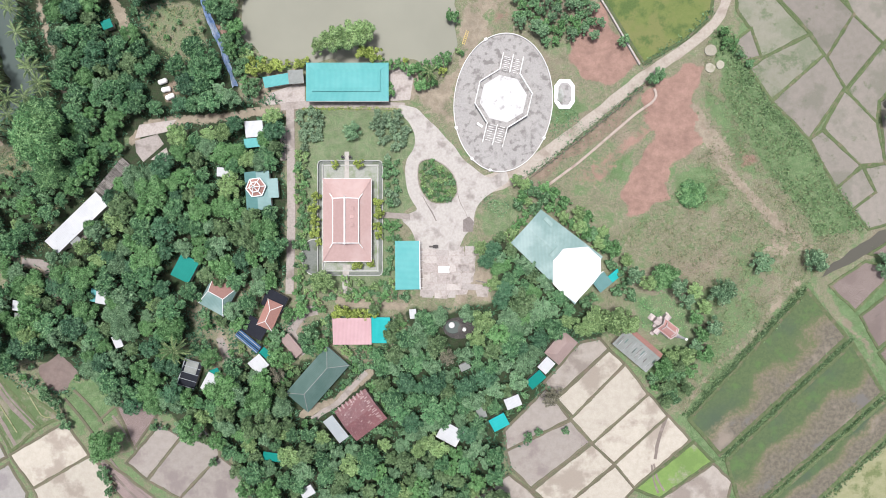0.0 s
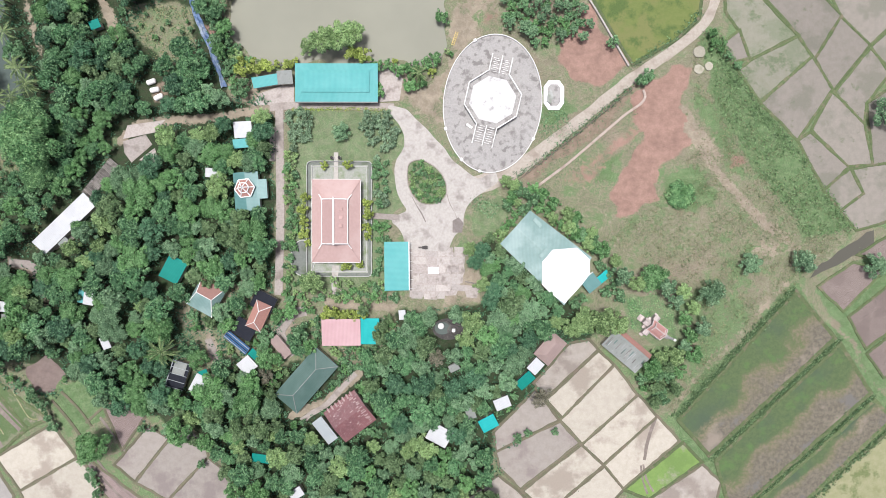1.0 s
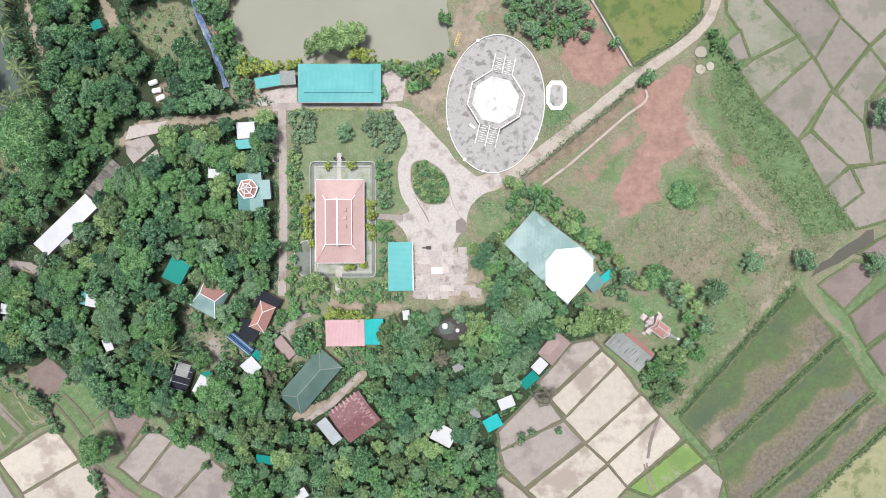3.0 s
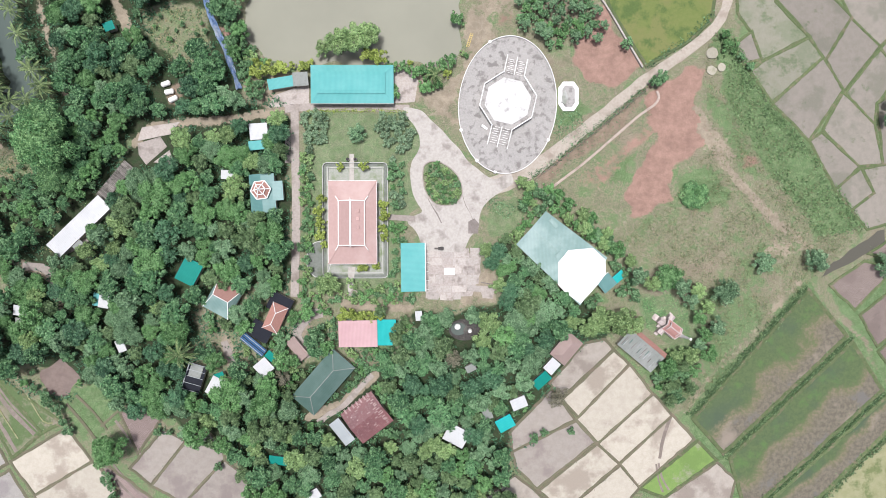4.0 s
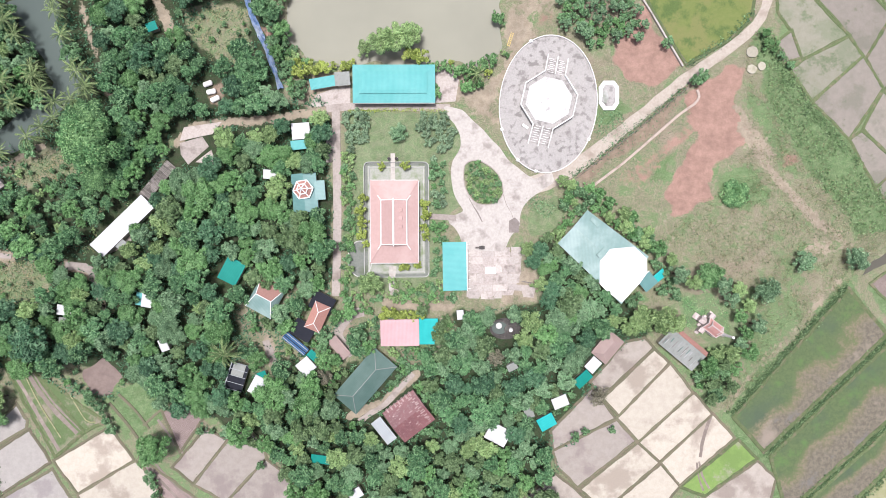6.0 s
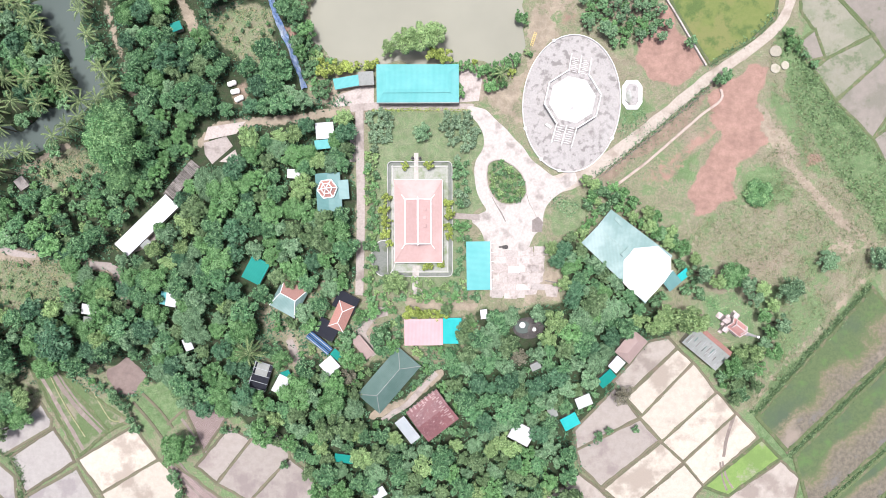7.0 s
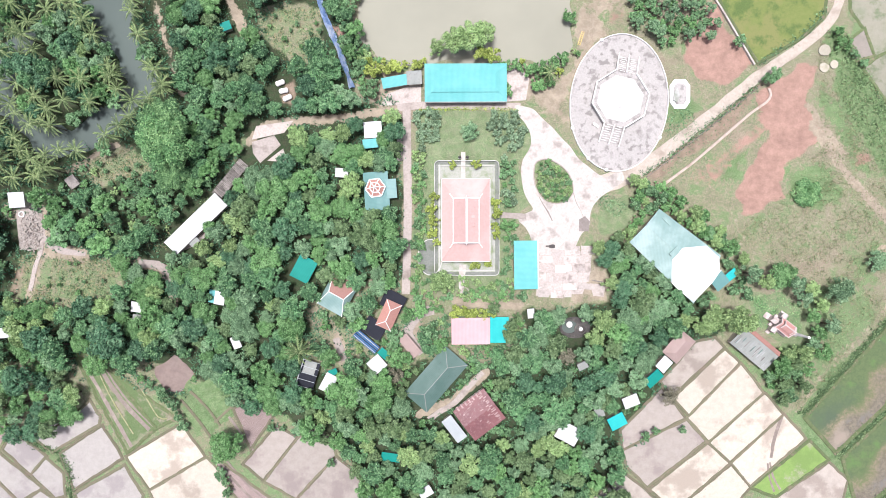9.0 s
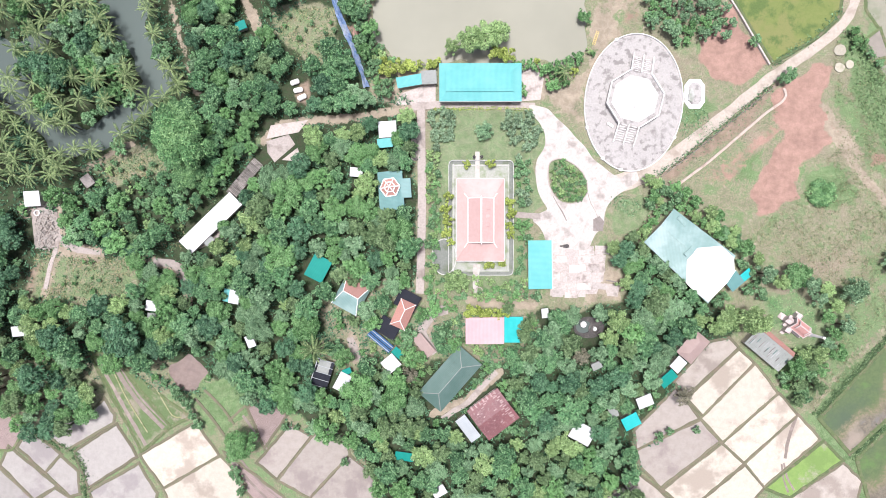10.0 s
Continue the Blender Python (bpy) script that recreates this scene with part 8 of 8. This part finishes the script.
fill([(-127.8, 20.8), (-101.1, 22.5), (-116.2, -0.9), (-129.6, -0.9), (-146.3, 4.1), (-141.2, 14.1)], ["bush", "bush", "bushlime", "bushbright"], 0.7, 1.7, 420, 0.66, "bushes beside the long shed")
# low bushes fill what is left between the crowns
fill(UNDER, ["bush", "bush", "bushbright", "bush"], 1.0, 1.7, 1600, 0.74, "bushes between the trees", True, True, True)
BUSHES = ("mound", "yellow", "grey", "bush", "bushbright", "bushlime", "round")
for low, name, label, category, most in ((False, "grove", "dense outer grove of mixed broadleaf trees", "trees", 290), (True, "shrubbery", "scattered outer bushes between the trees", "bushes", 290)):
    near = sorted((w for w in WANTED if (w[0] in BUSHES) == low and w[0] != "palm"), key=lambda w: w[4])
    for kind, proto, m, group, dist in near[:most]:
        copy_thing(proto, m)["group"] = group
    if near[most:]:
        joined(name, label, category, near[most:])
for kind, proto, m, group, dist in WANTED:
    if kind == "palm":
        copy_thing(proto, m)["group"] = group or "palms in the gardens"
for kind in TREES.values():
    for proto in kind:
        for o in [*proto.children_recursive, proto]:
            bpy.data.objects.remove(o)

# ---- weeds ----


def weeds(name, label, mat, spots, size, seed, tall=1.4):
    """Low leafy tufts as one sheet of growth."""
    rng = np.random.default_rng(seed)
    spots = np.array(spots)
    pts = np.repeat(spots, 3, axis=0) + rng.normal(0, 0.4, (len(spots) * 3, 2)) * size * 1.6
    cen = np.column_stack([pts, rng.uniform(0.10, 0.35, len(pts)) * size * tall])
    nrm = rng.normal(0, 0.35, (len(pts), 3)) + np.array([0, 0, 1.0])
    me = cards_mesh(name, leaf_cards(rng, cen, nrm, size, 0.4), mat)
    return tagged(new(name, me), label, "weeds", kind="stuff")


def scatter(pts, k, rng):
    pts = ccw(pts)
    x = rng.uniform(min(p[0] for p in pts), max(p[0] for p in pts), k)
    y = rng.uniform(min(p[1] for p in pts), max(p[1] for p in pts), k)
    clump = np.array([noise.noise((a * 0.12, b * 0.12, 5)) + 0.6 * noise.noise((a * 0.4, b * 0.4, 8)) for a, b in zip(x, y)])
    ok = inside(pts, x, y) & (clump > rng.uniform(-0.5, 0.35, k))
    return list(zip(x[ok], y[ok]))


wr = np.random.default_rng(5)
MEADOW = [(75.7, 59.8), (81.9, 63.1), (105.5, 30.8), (123.6, 4.1), (106.0, -11.9), (69.2, -50.8), (64.1, -45.7), (74.9, -28.8), (72.2, -15.3), (48.5, 1.4), (66.1, 14.8), (77.7, 29.9), (74.2, 48.2)]
LUSHBAND = [(76.5, 61.4), (82.4, 62.3), (93.5, 41.6), (107.2, 26.7), (123.6, 4.1), (109.2, 1.5), (93.8, 21.6), (81.8, 41.5)]
weeds("weeds", "patchy green weeds over the open field", WEED, scatter(MEADOW, 30000, wr), 0.42, 1, 0.35)
weeds("weeds", "thick green weeds along the paddy edge", LEAFLUSHWEED, scatter(LUSHBAND, 7000, wr) + scatter([(78.2, 61.1), (82.4, 62.3), (93.5, 41.6), (107.2, 26.7), (123.6, 4.1), (117.7, 5.8), (103.0, 26.6), (88.5, 42.4)], 12000, wr), 0.62, 2, 1.1)
weeds("weeds", "dry brown grass tufts over the open field", DRYWEED, scatter(MEADOW, 20000, wr), 0.36, 3, 0.3)
# rough grass in the clearings of the western groves
CLEARINGS = ([(-161.4, -4.3), (-133.0, -5.5), (-130.5, -16.4), (-151.5, -22.7), (-164.8, -19.3)], [(-143.7, 22.5), (-131.1, 27.1), (-119.2, 24.2), (-119.2, 19.2), (-137.9, 15.8)],
             [(-91.4, 68.5), (-72.6, 68.6), (-71.0, 55.5), (-80.9, 49.9), (-87.4, 58.7)], [(-121.0, 9.0), (-110.0, 12.0), (-104.0, 12.5), (-118.5, -3.5), (-126.0, -2.0)])
rough, straw = [], []
for q in CLEARINGS:
    rough += scatter(q, int(abs(area(q)) * 5), wr)
    straw += scatter(q, int(abs(area(q)) * 3), wr)
weeds("weeds", "rough green grass in a clearing between trees", LEAFOLIVE, rough, 0.46, 12, 0.7)
weeds("weeds", "dry brown grass in a clearing between trees", DRYWEED, straw, 0.42, 13, 0.6)
lawn_grass = scatter([(55.4, -17.0), (63.8, -14.5), (69.5, -19.5), (70.5, -28.8), (63.9, -30.8), (57.5, -27.0)], 5200, wr)
weeds("weeds", "short bright green grass on the crematorium lawn", LEAFLUSH, lawn_grass, 0.34, 15, 0.3)
edge = []
for f in FIELDS:
    for (x1, y1), (x2, y2) in zip(f, f[1:] + f[:1]):
        k = int(math.hypot(x2 - x1, y2 - y1) * 2.4) + 1
        for _ in range(k):
            t = wr.uniform()
            if noise.noise((x1 * 0.15, y1 * 0.15, 2)) > wr.uniform(-0.5, 0.6):
                edge.append((x1 + t * (x2 - x1) + wr.normal(0, 0.25), y1 + t * (y2 - y1) + wr.normal(0, 0.25)))
weeds("weeds", "grass tufts along the field bunds", LEAFOLIVE, edge, 0.36, 4, 0.9)
low = np.array(scatter(UNDER, 60000, wr))
free = ~(inside(CANAL_SHORE, low[:, 0], low[:, 1]) | inside(MUDPOOL, low[:, 0], low[:, 1]))
for f in FIELDS:
    free &= ~inside(f, low[:, 0], low[:, 1])
for a, b, q in FOOT:
    free &= (low[:, 0] - a) ** 2 + (low[:, 1] - b) ** 2 > q * q
# dark leaf colour here deepens the shaded gaps between crowns
weeds("undergrowth", "low undergrowth between the trees", LEAFDARK, low[free], 0.66, 6, 2.6)



def row_spots(pts, per_metre, spread):
    out = []
    for p, q in zip(smooth_line(pts, 2.0), smooth_line(pts, 2.0)[1:]):
        for _ in range(int((q - p).length * per_metre) + 1):
            c = p.lerp(q, wr.uniform())
            out.append((c.x + wr.normal(0, spread), c.y + wr.normal(0, spread)))
    return out


# thick growth on the long fields' bunds and along the road
hedge = []
for pts in ([(105.2, -14.0), (87.6, -33.0), (70.6, -52.1)], [(118.8, -28.8), (99.7, -46.6), (81.2, -64.0)], [(129.4, -45.4), (110.1, -62.7), (91.5, -78.9)], [(136.6, -52.9), (120.4, -67.9), (105.2, -82.3)]):
    hedge += row_spots(pts, 15, 0.62)
hedge += row_spots([(-161.4, -57.6), (-155.9, -60.4), (-150.0, -63.0), (-147.2, -67.2), (-146.4, -72.2), (-146.7, -77.3)], 12, 0.6)
weeds("weeds", "thick grass and weeds on the long bunds", LEAFLUSHWEED, hedge, 0.55, 7, 1.6)
road_side = row_spots([(22.5, 19.3), (30.0, 24.2), (38.3, 30.7), (46.6, 37.5), (56.6, 45.6)], 8, 0.5) + row_spots([(56.5, 51.7), (63.2, 56.0), (71.5, 62.2), (76.8, 68.1)], 6, 0.6)
weeds("weeds", "dark weeds along the sandy track", LEAF, road_side, 0.45, 8, 2.0)
rows = []
for k in range(9):
    rows += row_spots([(33.0 - 1.0 * k, 28.0 + 1.0 * k), (40.5 - 0.55 * k, 33.0 + 0.75 * k)], 2.4, 0.12)
for k in range(8):
    rows += row_spots([(8.6 + 0.95 * k, 10.6 - 0.5 * k), (11.6 + 0.95 * k, 14.4 - 0.5 * k)], 3.0, 0.1)
weeds("crop_rows", "young crop plants in straight rows", LEAFMID, rows, 0.42, 9)
weeds("hedge", "clipped yellow-green hedge along the lawn", LEAFYELLOW, row_spots([(-43.4, 38.6), (-34.8, 38.8), (-24.9, 38.9), (-13.7, 38.6)], 9, 0.16), 0.36, 11, 2.2)
# rough post-and-rail fence on the track's south side
fence = tagged(empty("rail_fence", 0, 0), "low grey timber fence along the sandy track", "fence")
line = smooth_line([(22.0, 17.3), (30.3, 23.6), (38.6, 30.2), (46.9, 37.0), (57.0, 45.3)], 2.4)
for p, q in zip(line, line[1:]):
    bm = bmesh.new()
    tube(bm, (p.x, p.y, 0), (p.x + 0.04, p.y, 1.25), 0.09, 0.07, 6)
    part("post", bm, TIMBER, fence)
    for z in (0.55, 1.05):
        bm = bmesh.new()
        beam(bm, (p.x, p.y, z), (q.x, q.y, z + random.uniform(-0.08, 0.08)), 0.08, 0.08)
        part("rail", bm, TIMBER, fence)
# weeds in lines on the tilled strip between track and channel
tilled = []
for k in range(5):
    tilled += row_spots([(27.0 + 0.9 * k, 18.6 - 0.95 * k), (42.0 + 0.9 * k, 30.4 - 0.95 * k), (55.5 + 0.7 * k, 41.6 - 0.8 * k)], 1.6, 0.3)
weeds("weeds", "thin weeds in lines on tilled brown soil", LEAFOLIVE, tilled, 0.34, 14, 0.7)
